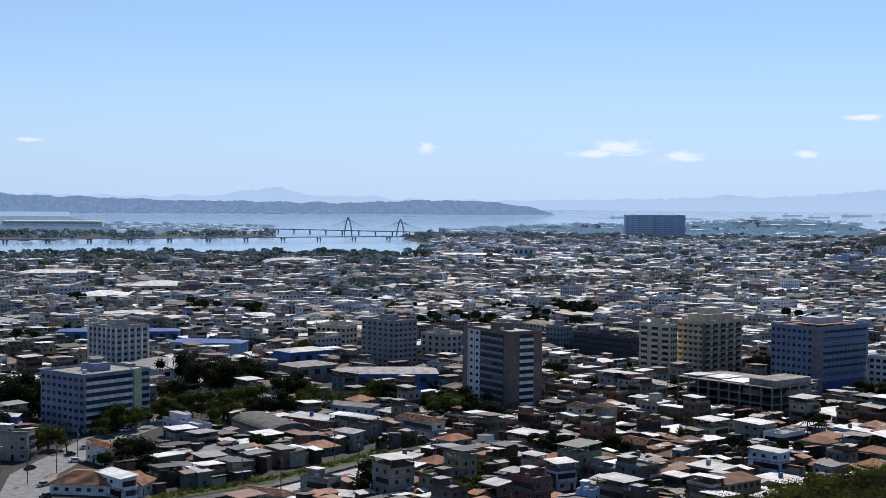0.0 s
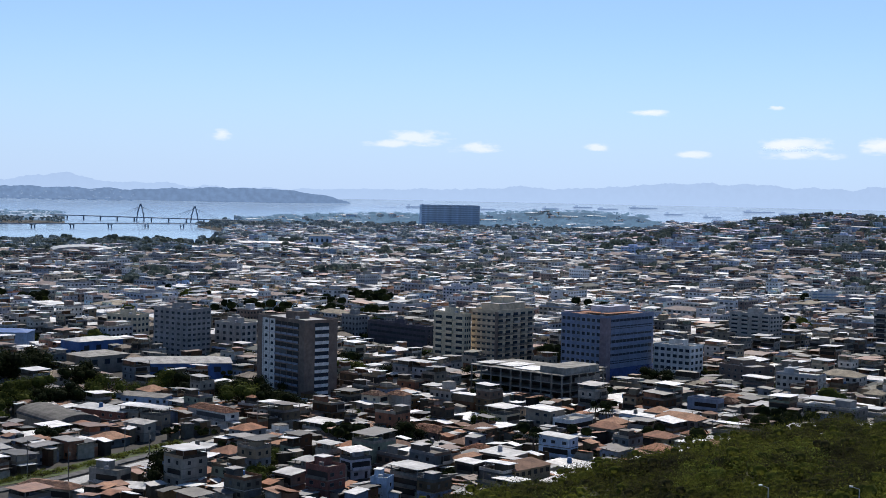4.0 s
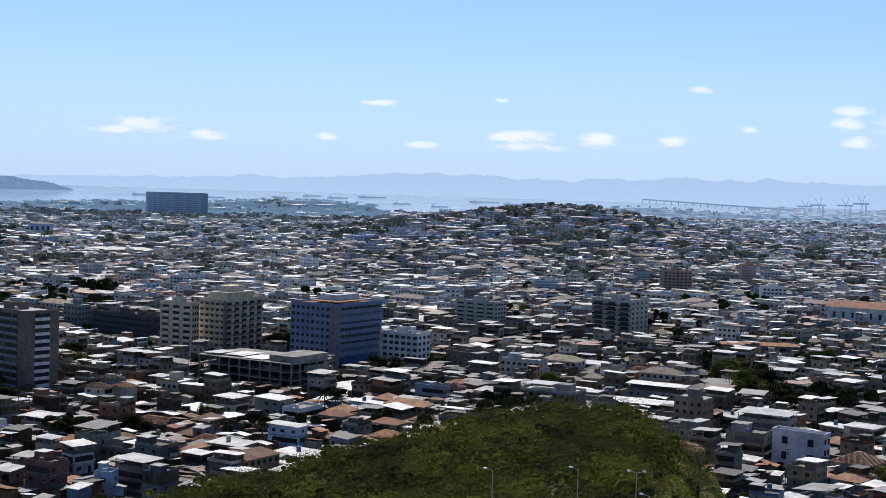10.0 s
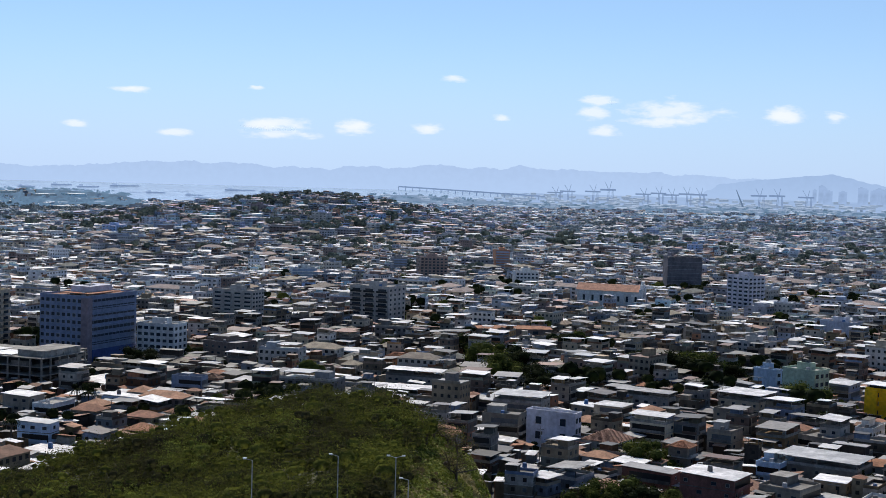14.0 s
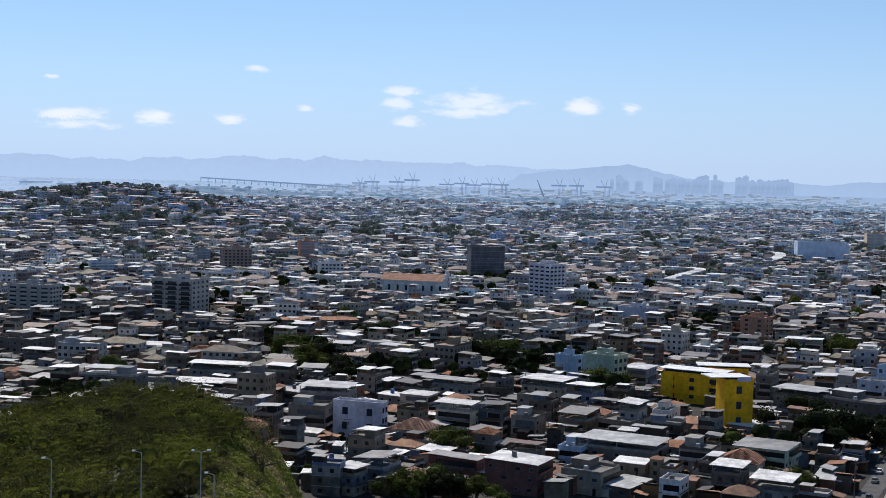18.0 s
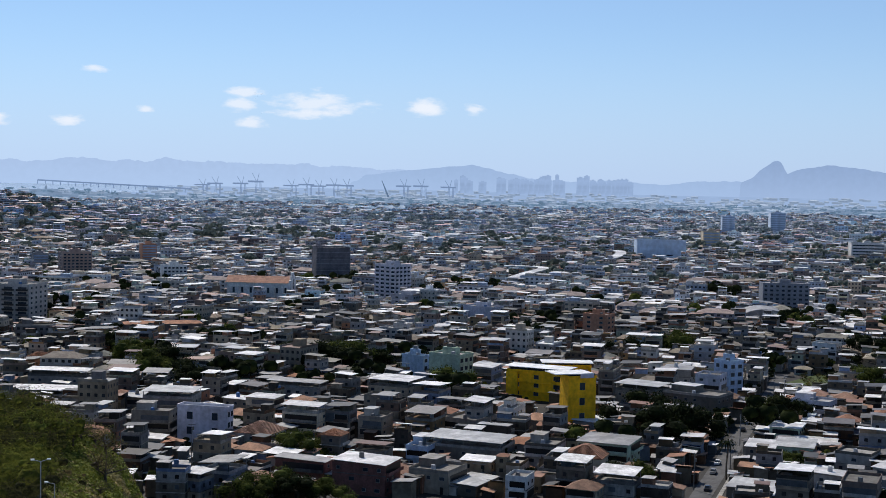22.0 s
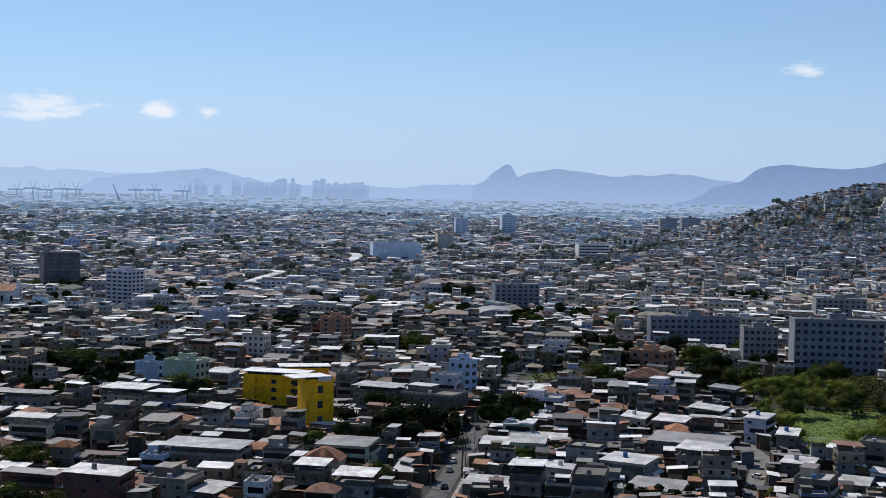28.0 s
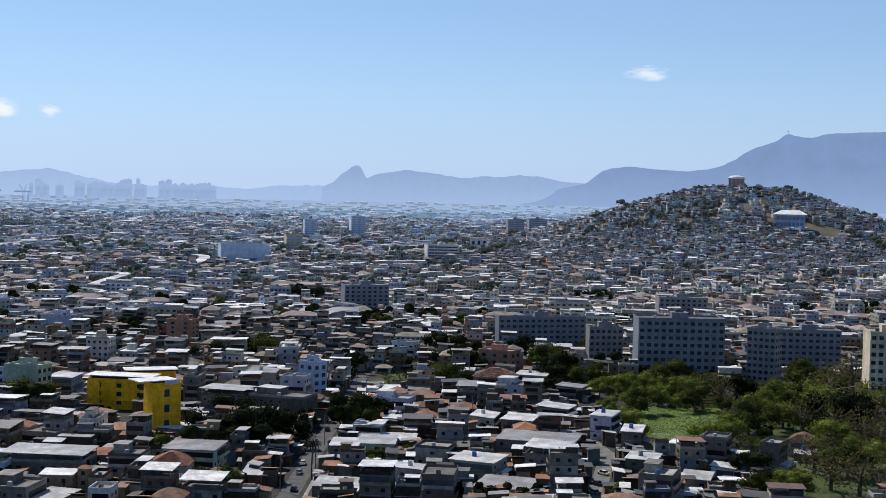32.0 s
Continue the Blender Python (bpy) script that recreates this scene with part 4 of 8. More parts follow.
def facade(t, face, length, h, spec, wall, depth):
    """Windows, ribbons or balconies on one face. face 'r': along x at y=0; 'l': along y at x=0."""
    kind, floors, cols, *rest = spec
    fh = h / (floors + 0.35)
    m = Matrix.Identity(4) if face == "r" else Matrix.Translation((0, length, 0)) @ pose(0, 0, 0, 0, 0, -90)
    z0 = fh * 0.3
    shared = {}
    for f in range(floors):
        z = z0 + f * fh
        if kind == "grid":
            cw = length / cols
            for c in range(cols):
                part("window", window_mesh(min(cw * 0.62, 2.1), fh * 0.5), None, t, at=m @ pose((c + 0.5) * cw, -0.01, z + fh * 0.27))
        elif kind == "ribbon":
            a, b = rest if rest else (0.05, 0.95)
            if not shared:
                shared["g"] = mesh("ribbon_window", box(length * a, -0.04, 0, length * b, 0.02, fh * 0.5), M["glass"])
                shared["s"] = mesh("spandrel", box(length * a, -0.35, 0, length * b, 0.02, fh * 0.42), M["white"])
            part("spandrel", shared["s"], None, t, at=m @ pose(0, 0, z - fh * 0.08))
            part("ribbon_window", shared["g"], None, t, at=m @ pose(0, 0, z + fh * 0.38))
        elif kind == "band":
            if not shared:
                shared["g"] = mesh("ribbon_window", box(length * 0.04, -0.04, 0, length * 0.96, 0.02, fh * 0.42), M["glass"])
                shared["f"] = mesh("mullion", box(-0.08, -0.1, 0, 0.08, 0.02, fh * 0.42), wall)
            part("ribbon_window", shared["g"], None, t, at=m @ pose(0, 0, z + fh * 0.3))
            for c in range(1, cols):
                part("mullion", shared["f"], None, t, at=m @ pose(length * (0.04 + 0.92 * c / cols), -0.02, z + fh * 0.3))
        elif kind == "balcony":
            cw = length / cols
            if not shared:
                shared["b"] = mesh("balcony", join(box(-cw * 0.4, -1.1, -0.12, cw * 0.4, 0, 0.05), box(-cw * 0.4, -1.1, 0.05, cw * 0.4, -1.0, 0.95), box(-cw * 0.4, -1.0, 0.05, -cw * 0.4 + 0.1, 0, 0.95), box(cw * 0.4 - 0.1, -1.0, 0.05, cw * 0.4, 0, 0.95)), M[rest[0]] if rest else wall)
                shared["d"] = mesh("balcony_door", box(-cw * 0.3, -0.04, 0, cw * 0.3, 0.02, fh * 0.72), M["glass"])
            for c in range(cols):
                part("balcony", shared["b"], None, t, at=m @ pose((c + 0.5) * cw, -0.005, z))
                part("balcony_door", shared["d"], None, t, at=m @ pose((c + 0.5) * cw, -0.005, z + 0.06))
        elif kind == "ribs":
            if not shared:
                shared["s"] = mesh("floor_band", box(0, -0.8, 0, length, 0.02, fh * 0.45), wall)
                shared["w"] = mesh("ribbon_window", box(0.5, -0.05, 0, length - 0.5, 0.02, fh * 0.5), M["band_glass"])
            part("floor_band", shared["s"], None, t, at=m @ pose(0, 0, z - fh * 0.1))
            part("ribbon_window", shared["w"], None, t, at=m @ pose(0, 0, z + fh * 0.38))
        elif kind == "panel":
            cw = length / cols
            if not shared:
                shared["p"] = mesh("white_panel", box(-cw * 0.46, -0.08, 0, cw * 0.46, 0.02, fh * 0.98), M["white"])
                # a flat dark panel paints the shade of a recessed balcony
                shared["k"] = mesh("recessed_balcony", box(-cw * 0.46, -0.03, 0, cw * 0.46, 0.02, fh * 0.8), M["dark"])
                shared["r"] = mesh("balcony_rail", box(-cw * 0.46, -0.5, 0, cw * 0.46, -0.4, fh * 0.3), M["bluegrey"])
            for c in range(cols):
                if c in rest[0]:
                    part("recessed_balcony", shared["k"], None, t, at=m @ pose((c + 0.5) * cw, 0, z))
                    part("balcony_rail", shared["r"], None, t, at=m @ pose((c + 0.5) * cw, 0, z))
                else:
                    part("white_panel", shared["p"], None, t, at=m @ pose((c + 0.5) * cw, 0, z))
                    part("window", window_mesh(cw * 0.42, fh * 0.42), None, t, at=m @ pose((c + 0.5) * cw, -0.08, z + fh * 0.3))


def tall(name, label, x, y, w, d, h, a, right, left, wall, roof="slab", top=True, category="building", zg=0.0, trim=None):
    """A flat-roofed block with its near corner at x, y; w along its right face, d along its left, turned by a."""
    t = thing(name, pose(x, y, zg, 0, 0, a), label, category)
    part("wall", box(0, 0, -3, w, d, h), M[wall], t)
    p = 0.9
    part("parapet", join(box(-0.15, -0.15, h, w + 0.15, 0.15, h + p), box(-0.15, d - 0.15, h, w + 0.15, d + 0.15, h + p), box(-0.15, 0.15, h, 0.15, d - 0.15, h + p), box(w - 0.15, 0.15, h, w + 0.15, d - 0.15, h + p)), M[trim or wall], t)
    part("roof_deck", box(0.15, 0.15, h, w - 0.15, d - 0.15, h + 0.12), M[roof], t)
    if top:
        rw, rd = min(w * 0.4, 8), min(d * 0.4, 8)
        part("lift_house", box(w * 0.5 - rw / 2, d * 0.5 - rd / 2, h + 0.12, w * 0.5 + rw / 2, d * 0.5 + rd / 2, h + 3.2), M[wall], t)
        part("water_tank", box(w * 0.5 - rw / 4, d * 0.5 - rd / 4, h + 3.2, w * 0.5 + rw / 4, d * 0.5 + rd / 4, h + 4.6), M["slab"], t)
        part("water_tank", pipe((w * 0.2, d * 0.3, h + 0.12), (w * 0.2, d * 0.3, h + 1.7), 1.0, 0.85, 10), M["tank"], t)
    if right:
        facade(t, "r", w, h, right, M[wall], d)
    if left:
        facade(t, "l", d, h, left, M[wall], w)
    FREE.append((x + (w / 2) * math.cos(radians(a)) - (d / 2) * math.sin(radians(a)), y + (w / 2) * math.sin(radians(a)) + (d / 2) * math.cos(radians(a)), math.hypot(w, d) * 0.5 + 4))
    k = 1 - (math.hypot(w, d) * 0.5 + 12) / math.hypot(*FREE[-1][:2])
    FREE.append((FREE[-1][0] * k, FREE[-1][1] * k, min(w + d, 36) * 0.36))
    return t


def open_frame(x, y, w, d, h, a):
    """An unfinished building: slabs on columns, with a dark box between them for the shaded inside."""
    t = thing("unfinished_building", pose(x, y, 0, 0, 0, a), "bare concrete frame of an unfinished five-storey building", "building")
    n = 4
    fh = h / n
    for f in range(n + 1):
        part("floor_slab", box(-0.4, -0.4, f * fh - 0.35, w + 0.4, d + 0.4, f * fh), M["concrete"], t)
    col = mesh("column", box(-0.3, -0.3, 0, 0.3, 0.3, fh - 0.35), M["concrete"])
    nx, ny = max(3, int(w / 5.5)), max(4, int(d / 5.5))
    for f in range(n):
        for i in range(nx + 1):
            part("column", col, None, t, at=pose(0.3 + (w - 0.6) * i / nx, 0.3, f * fh))
        for j in range(1, ny + 1):
            part("column", col, None, t, at=pose(0.3, 0.3 + (d - 0.6) * j / ny, f * fh))
        if f % 2:
            part("infill_wall", box(0.1, d * 0.1, f * fh, 0.25, d * 0.3, f * fh + fh * 0.55), M["slab"], t)
            part("infill_wall", box(w * 0.3, 0.1, f * fh, w * 0.9, 0.25, f * fh + fh * 0.5), M["slab"], t)
    # a near-black box imitates the shade inside the open frame
    part("core", box(w * 0.3, d * 0.15, -1, w * 0.95, d * 0.95, h - 0.4), M["dark"], t)
    for i, (u0, u1, w0, w1) in enumerate(((0.05, 0.5, 0.32, 0.55), (0.12, 0.62, 0.57, 0.78), (0.05, 0.45, 0.80, 0.97))):
        part("sheet_roof", box(w * u0, d * w0, h + 0.3 + 0.25 * i, w * u1, d * w1, h + 0.42 + 0.25 * i), M[("canopy", "roof", "sheet")[i]], t)
    for i in range(14):
        part("starter_bar", box(0.2 + (w - 0.6) * (i % 7) / 6, 0.2 if i < 7 else d - 0.5, h, 0.45 + (w - 0.6) * (i % 7) / 6, 0.45 if i < 7 else d - 0.25, h + 1.3), M["concrete"], t)
    part("upper_room", box(w * 0.1, 0.6, h + 0.02, w * 0.9, d * 0.28, h + 2.6), M["concrete"], t)
    FREE.append((x + (w / 2) * math.cos(radians(a)) - (d / 2) * math.sin(radians(a)), y + (w / 2) * math.sin(radians(a)) + (d / 2) * math.cos(radians(a)), 30))


slab = tall("office_slab", "grey seven-storey office slab with white ribbon floors", -133.2, 529.1, 31.1, 26.9, 21.2, 51.7, ("ribbon", 7, 1, 0.02, 0.72), ("grid", 7, 8), "bluegrey", "slab")
part("stair_tower", box(23.0, -0.6, -2, 26.6, 2, 22.4), M["green_band"], slab, "lime green stair tower")
for i in range(7):
    part("ribbon_window", box(27.0, -0.05, 1.9 + i * 2.88, 30.6, 0.02, 3.4 + i * 2.88), M["glass"], slab)
    part("spandrel", box(26.7, -0.2, 0.7 + i * 2.88, 31.0, 0.02, 1.8 + i * 2.88), M["tall_stone"], slab)
piers = tall("apartment_building", "grey apartment building with pale pilasters", -159.2, 693.0, 19.1, 22.9, 24.1, 48.0, ("grid", 8, 5), ("grid", 8, 6), "tall_stone")
for i in range(6):
    part("pilaster", box(19.1 * i / 5 - 0.45, -0.5, -1, 19.1 * i / 5 + 0.45, -0.02, 24.1), M["white"], piers, "white pilaster")
for i in range(1, 7):
    part("pilaster", box(-0.5, 22.9 * i / 6 - 0.45, -1, -0.02, 22.9 * i / 6 + 0.45, 24.1), M["white"], piers, "white pilaster")
tall("apartment_tower", "dark grey apartment tower with small windows", -24.4, 723.5, 15.9, 25.4, 25.1, 43.9, ("grid", 9, 5), ("grid", 9, 6), "tall_grey")
tower = tall("apartment_tower", "twelve-storey tower, white windows and brown bands", 27.9, 580.8, 16.4, 34.6, 33.6, 32.6, ("ribbon", 11, 1, 0.3, 0.72), ("panel", 11, 8, (3, 4, 5, 6)), "brown", "sheet")
part("podium", box(-2.5, -3.5, -2, 21, 12, 2.9), M["white"], tower, "white podium")
for i in range(4):
    part("podium_opening", box(-1.2 + i * 5.4, -3.56, 0.4, 2.6 + i * 5.4, -3.48, 2.2), M["glass"], tower)
part("end_pier", box(-0.35, 31.2, -2, -0.02, 34.6, 33.6), M["brown"], tower)
part("end_pier", box(-0.35, 0.0, -2, -0.02, 3.9, 33.6), M["brown"], tower)
tall("apartment_building", "cream apartment building with balconies", 110.5, 686.0, 5.2, 19.4, 27.5, 42.8, ("grid", 9, 3), ("balcony", 9, 3), "cream")
beige = tall("apartment_building", "beige ten-storey building with dark balconies", 125.8, 681.7, 30.6, 15.8, 29.6, 42.1, ("balcony", 10, 5, "stone"), ("grid", 10, 5), "beige")
for i in range(10):
    part("floor_ledge", box(-0.25, 0.4, 2.6 + i * 2.86, -0.02, 15.6, 2.95 + i * 2.86), M["brown"], beige, "dark brown ledge")
part("corner_pier", box(-0.4, -0.4, -2, 0.8, 0.8, 29.6), M["brown"], beige, "dark brown pier")
part("penthouse", box(5, 2, 29.75, 26, 13.5, 33.0), M["beige"], beige)
part("penthouse_roof", box(4.5, 1.5, 33.0, 26.5, 14, 33.3), M["tall_stone"], beige)
part("upper_tank_room", box(9, 4, 33.3, 20, 11, 36.2), M["beige"], beige)
office = tall("office_building", "blue tiled office block with rows of dark windows", 171.0, 645.1, 38.6, 26.4, 30.6, 38.9, ("band", 9, 12), ("grid", 9, 9), "mauve", "tile")
part("corner_pier", box(-0.5, -0.5, -2, 3.2, 3.2, 30.4), mat("mauve_brown_tile", [(.23, .19, .22)], stain=0.2, size=1.5), office, "mauve brown tiled corner")
part("glass_base", box(3.3, -0.6, -1, 38.4, 0.0, 6.6), mat("deep_blue_glass", [(.05, .09, .24)], rough=0.2, stain=0.15, size=2, bump=0, spec=0.5), office, "deep blue glazed lower storeys")
for i in range(9):
    part("floor_ledge", box(3.4, -0.75, 6.4 + i * 2.7, 38.4, -0.02, 6.75 + i * 2.7), M["mauve"], office)
part("terrace_canopy", box(6, 3, 31.6, 30, 20, 31.9), M["tile"], office, "clay-coloured terrace roof")
part("roof_room", box(12, 8, 30.8, 30, 18, 34.6), M["lavender"], office)
open_frame(132.7, 568.1, 29.4, 49.6, 13.8, 39.9)
tall("apartment_building", "low white and pale blue apartment building", 214.5, 652.3, 12.5, 20.1, 15.8, 42.8, ("grid", 5, 3), ("grid", 5, 6), "white")
tall("apartment_tower", "grey apartment tower with rounded balconies", 301.8, 775.7, 13.6, 26.7, 20.3, 38.7, ("grid", 8, 4), ("balcony", 8, 4), "tall_stone")
tall("apartment_tower", "pale tower with dark balcony bands", 377.3, 749.7, 21.7, 26.3, 23.6, 35.3, ("grid", 8, 4), ("balcony", 8, 3, "dark"), "tall_stone")
tall("apartment_tower", "brown brick apartment tower", 568.1, 1070.1, 23.8, 17.9, 21.3, -16.0, ("grid", 8, 7), ("grid", 8, 3), "rust")
tall("office_building", "low dark glazed office building", 102.7, 763.4, 5.9, 48.6, 13.2, 36.3, ("grid", 4, 2), ("band", 4, 14), "navy")
tall("hospital_building", "huge dark slab of a hospital", 400.5, 3109.8, 128.7, 56.6, 49.6, -2.3, ("ribs", 10, 1), None, "hazy", "slab", False)
wrapped = tall("wrapped_tower", "tower wrapped in dark construction netting", 720.2, 926.7, 28.3, 17.9, 29.5, -25.9, None, None, "netting", "slab", False)
ww = wrapped.children[0].dimensions
for i in range(9):
    part("netting_seam", box(-0.25, -0.25, 2 + i * 3, ww.x + 0.25, -0.02, 2.3 + i * 3), M["slate"], wrapped)
part("wrapped_top", box(ww.x * 0.15, ww.y * 0.1, ww.z - 3, ww.x * 0.85, ww.y * 0.9, ww.z + 0.6), M["netting"], wrapped)
part("wrapped_crown", box(ww.x * 0.3, ww.y * 0.2, ww.z + 0.6, ww.x * 0.72, ww.y * 0.8, ww.z + 2.6), M["slate"], wrapped)
tall("apartment_tower", "white apartment tower with rows of balconies", 659.9, 758.1, 16.1, 20.0, 26.5, 7.0, ("balcony", 9, 4), ("balcony", 9, 4), "lavender")
yellow = tall("yellow_house", "bright yellow four-storey building with a white canopy roof", 425.3, 383.0, 10.6, 25.5, 11.3, 22.0, ("grid", 3, 2), ("grid", 3, 3), "yellow", "sheet", False)
part("canopy_roof", box(-1, -1, 13.3, 11, 27, 13.5), M["canopy"], yellow, "white sheet canopy")
for cx in (0.3, 9.5):
    for cy in (0.3, 9, 17, 25):
        part("canopy_post", box(cx - 0.1, cy - 0.1, 11.2, cx + 0.1, cy + 0.1, 13.3), M["slab"], yellow)
part("end_pier", box(-1.3, 20.6, -2, -0.02, 25.5, 11.3), M["yellow"], yellow)
for i in range(3):
    part("floor_ledge", box(-0.45, 0, 3.5 + i * 3.55, -0.02, 20.5, 3.75 + i * 3.55), M["yellow"], yellow)
# a flat dark sheet imitates the shaded recess beside the tower
part("loggia", box(-0.06, 0.4, 0.4, 0.0, 4.6, 10.6), M["dark"], yellow, "dark sheet standing in for a shaded recess")
for i in range(3):
    part("loggia_rail", box(-0.5, 0.3, 0.2 + i * 3.5, -0.4, 4.7, 1.3 + i * 3.5), M["yellow"], yellow)
# dark boxes stand in for the shade beneath the canopies
part("terrace_back", box(0.8, 1, 11.4, 9.8, 24.5, 13.25), M["dark"], yellow)
corner = tall("yellow_house", "bright yellow corner tower with few windows and a white roof", 381.2, 341.8, 10.9, 7.7, 18.4, -23.1, ("grid", 3, 1), None, "yellow", "sheet", False)
part("terrace_back", box(0.4, 0.4, 18.5, 10.5, 7.3, 20.0), M["dark"], corner)
part("canopy_roof", box(-5.5, -0.8, 20.0, 9.6, 9.0, 20.3), M["canopy"], corner, "white sheet canopy")
part("awning", box(4.2, -0.9, 18.6, 9.6, -0.8, 20.0), M["lavender"], corner, "pale blue awning")
rear = tall("yellow_house", "yellow rear building under a long white canopy", 440.5, 409.2, 20.0, 9.0, 10.8, -42.0, ("grid", 3, 4), None, "yellow", "sheet", False)
part("terrace_back", box(0.5, 0.5, 10.9, 19.5, 8.5, 12.4), M["dark"], rear)
part("canopy_roof", box(-1, -1, 12.4, 21, 10, 12.65), M["canopy"], rear, "white sheet canopy")
tall("apartment_building", "orange rendered apartment building", 611.5, 520.6, 11.1, 14.9, 13.8, 18.4, ("grid", 5, 2), ("grid", 5, 2), "orange")
tall("apartment_building", "pale green four-storey building", 411.3, 430.5, 10.7, 15.3, 14.7, 13.9, ("grid", 4, 3), None, "mint")
tall("house", "pale blue house with blank side wall", 418.4, 461.3, 4.8, 11.3, 10.7, 13.7, ("grid", 3, 1), None, "sky_blue")
tall("house", "light blue four-storey house", 493.7, 352.7, 7.8, 9.6, 14.6, -12.2, ("grid", 4, 2), ("grid", 4, 2), "sky_blue")
tall("house", "orange house with open upper floor", 611.9, 319.8, 10.0, 17.9, 11.5, 0.4, ("grid", 3, 2), ("grid", 3, 3), "orange")
tall("apartment_block", "long grey apartment block", 696.6, 372.0, 51.2, 6.9, 19.5, -44.8, ("grid", 6, 14), None, "slate")
tall("apartment_block", "plain grey six-storey apartment block", 671.5, 305.4, 17.9, 7.7, 20.2, -50.5, ("grid", 6, 6), None, "tall_grey")
tall("apartment_block", "blue-grey apartment block with square windows", 642.1, 266.1, 42.1, 18.1, 29.4, -58.7, ("grid", 8, 12), None, "slate")
tall("apartment_block", "narrow grey apartment block", 666.0, 205.7, 9.3, 14.2, 26.0, -2.8, ("grid", 8, 3), ("grid", 8, 5), "tall_grey")
tall("apartment_block", "blue-grey apartment block behind trees", 726.9, 221.8, 31.2, 17.1, 20.4, -63.0, ("grid", 6, 9), None, "slate")
tall("apartment_block", "plain grey six-storey apartment block", 952.0, 379.3, 34.7, 16.6, 16.2, -58.3, ("grid", 5, 9), None, "tall_grey")
tall("apartment_tower", "cream tower with rows of windows", 588.6, 142.3, 17.6, 18.7, 35.2, -67.2, ("grid", 10, 6), None, "cream")
tall("apartment_building", "blue-grey apartment building with many windows", 853.9, 583.4, 32.7, 16.8, 19.0, -45.7, ("grid", 6, 8), None, "slate")
tall("office_building", "white office building with dark windows", 1411.9, 850.0, 37.0, 22.5, 25.4, -49.0, ("band", 7, 10), None, "white")
hall_f = tall("apartment_building", "pale blue windowless block with lighter stair blocks in front", 1225.4, 1002.8, 54.1, 20.8, 24.5, -40.7, None, None, "hazy", "slab", False)
ff = hall_f.children[0].dimensions
for q0, q1, k in ((0.28, 0.5, 0.5), (0.55, 0.74, 0.55), (0.84, 1.02, 0.45)):
    wing = part("stair_block", box(ff.x * q0, -6, -1, ff.x * q1, -0.01, (ff.z - 3) * k), M["sky_blue"], hall_f, "lighter blue stair block")
    for i in range(3):
        part("window", box(ff.x * (q0 + 0.03), -6.1, 2 + i * 3.2, ff.x * (q1 - 0.03), -5.98, 3.4 + i * 3.2), M["glass"], wing)
part("upper_storey", box(ff.x * 0.05, 2, ff.z - 3, ff.x * 0.7, ff.y - 2, ff.z + 1), M["hazy"], hall_f)
tall("house", "lavender white three-storey house with flat roof", 267.0, 390.1, 5.3, 17.8, 11.8, 33.4, ("grid", 3, 2), ("grid", 2, 2), "lavender", "sheet", False)
tall("apartment_tower", "grey tower block at the foot of the hill", 2222.3, 1173.0, 28.5, 28.7, 39.4, -54.2, ("ribs", 10, 1), None, "tall_grey")
tall("apartment_tower", "grey tower block at the foot of the hill", 2340.8, 1191.9, 33.7, 29.7, 39.1, -55.0, ("ribs", 10, 1), None, "tall_grey")
tall("apartment_tower", "pale distant tower block", 1985.3, 1442.2, 21.0, 18.9, 33.1, -46.0, ("ribs", 9, 1), None, "hazy")
tall("apartment_tower", "blue-grey distant tower block", 2069.0, 1402.5, 25.2, 27.8, 39.7, -47.9, ("ribs", 10, 1), None, "hazy")
tall("apartment_building", "beige apartment building in the middle distance", 1476.9, 1101.3, 20.9, 25.1, 27.1, -45.3, ("ribs", 7, 1), None, "beige")
tall("apartment_building", "grey apartment building beside the brick tower", 585.4, 1156.0, 13.2, 14.4, 15.0, -16.9, ("ribs", 6, 1), None, "tall_grey")
tall("apartment_building", "narrow orange-brown apartment building", 705.9, 1175.5, 13.6, 16.4, 20.6, -21.0, ("ribs", 8, 1), None, "orange")
tall("apartment_building", "white apartment building with rows of windows", 603.5, 972.6, 18.8, 13.4, 15.4, -19.8, ("grid", 5, 6), None, "white")
tall("apartment_building", "white apartment building with rows of windows", 449.3, 1068.1, 20.3, 12.5, 12.5, -12.8, ("ribs", 5, 1), None, "white")
tall("apartment_building", "white apartment building with rows of windows", 453.0, 1066.5, 16.7, 12.9, 12.7, -13.0, ("ribs", 5, 1), None, "white")
tall("apartment_building", "light blue and white apartment building", 164.0, 1063.4, 13.5, 14.8, 13.6, 31.2, ("grid", 5, 4), ("grid", 5, 4), "lavender")
tall("apartment_building", "pale yellow apartment building", -54.8, 810.4, 11.2, 20.8, 14.2, 58.9, ("grid", 4, 3), ("grid", 4, 6), "cream")
tall("apartment_building", "grey and white low apartment building", 2.5, 764.6, 12.0, 19.9, 14.4, 44.8, ("grid", 4, 3), ("grid", 4, 4), "tall_stone")
tall("house", "pale lavender building with a blank wall", 613.4, 614.5, 12.6, 21.5, 10.3, 10.1, ("grid", 3, 3), None, "lavender")
tall("apartment_building", "pale grey low apartment building", 498.6, 557.5, 10.3, 21.2, 8.7, 18.2, ("grid", 3, 2), ("grid", 3, 6), "tall_stone")
tall("apartment_building", "grey apartment building below the hill", 1647.0, 470.0, 37.0, 24.9, 27.7, -66.1, ("ribs", 7, 1), None, "tall_grey")


# ---- the near houses, one by one ----
def before(x, y, m):
    """The point m metres nearer to the hilltop terrace."""
    k = 1 - m / math.hypot(x, y)
    return x * k, y * k



SMALL = {}


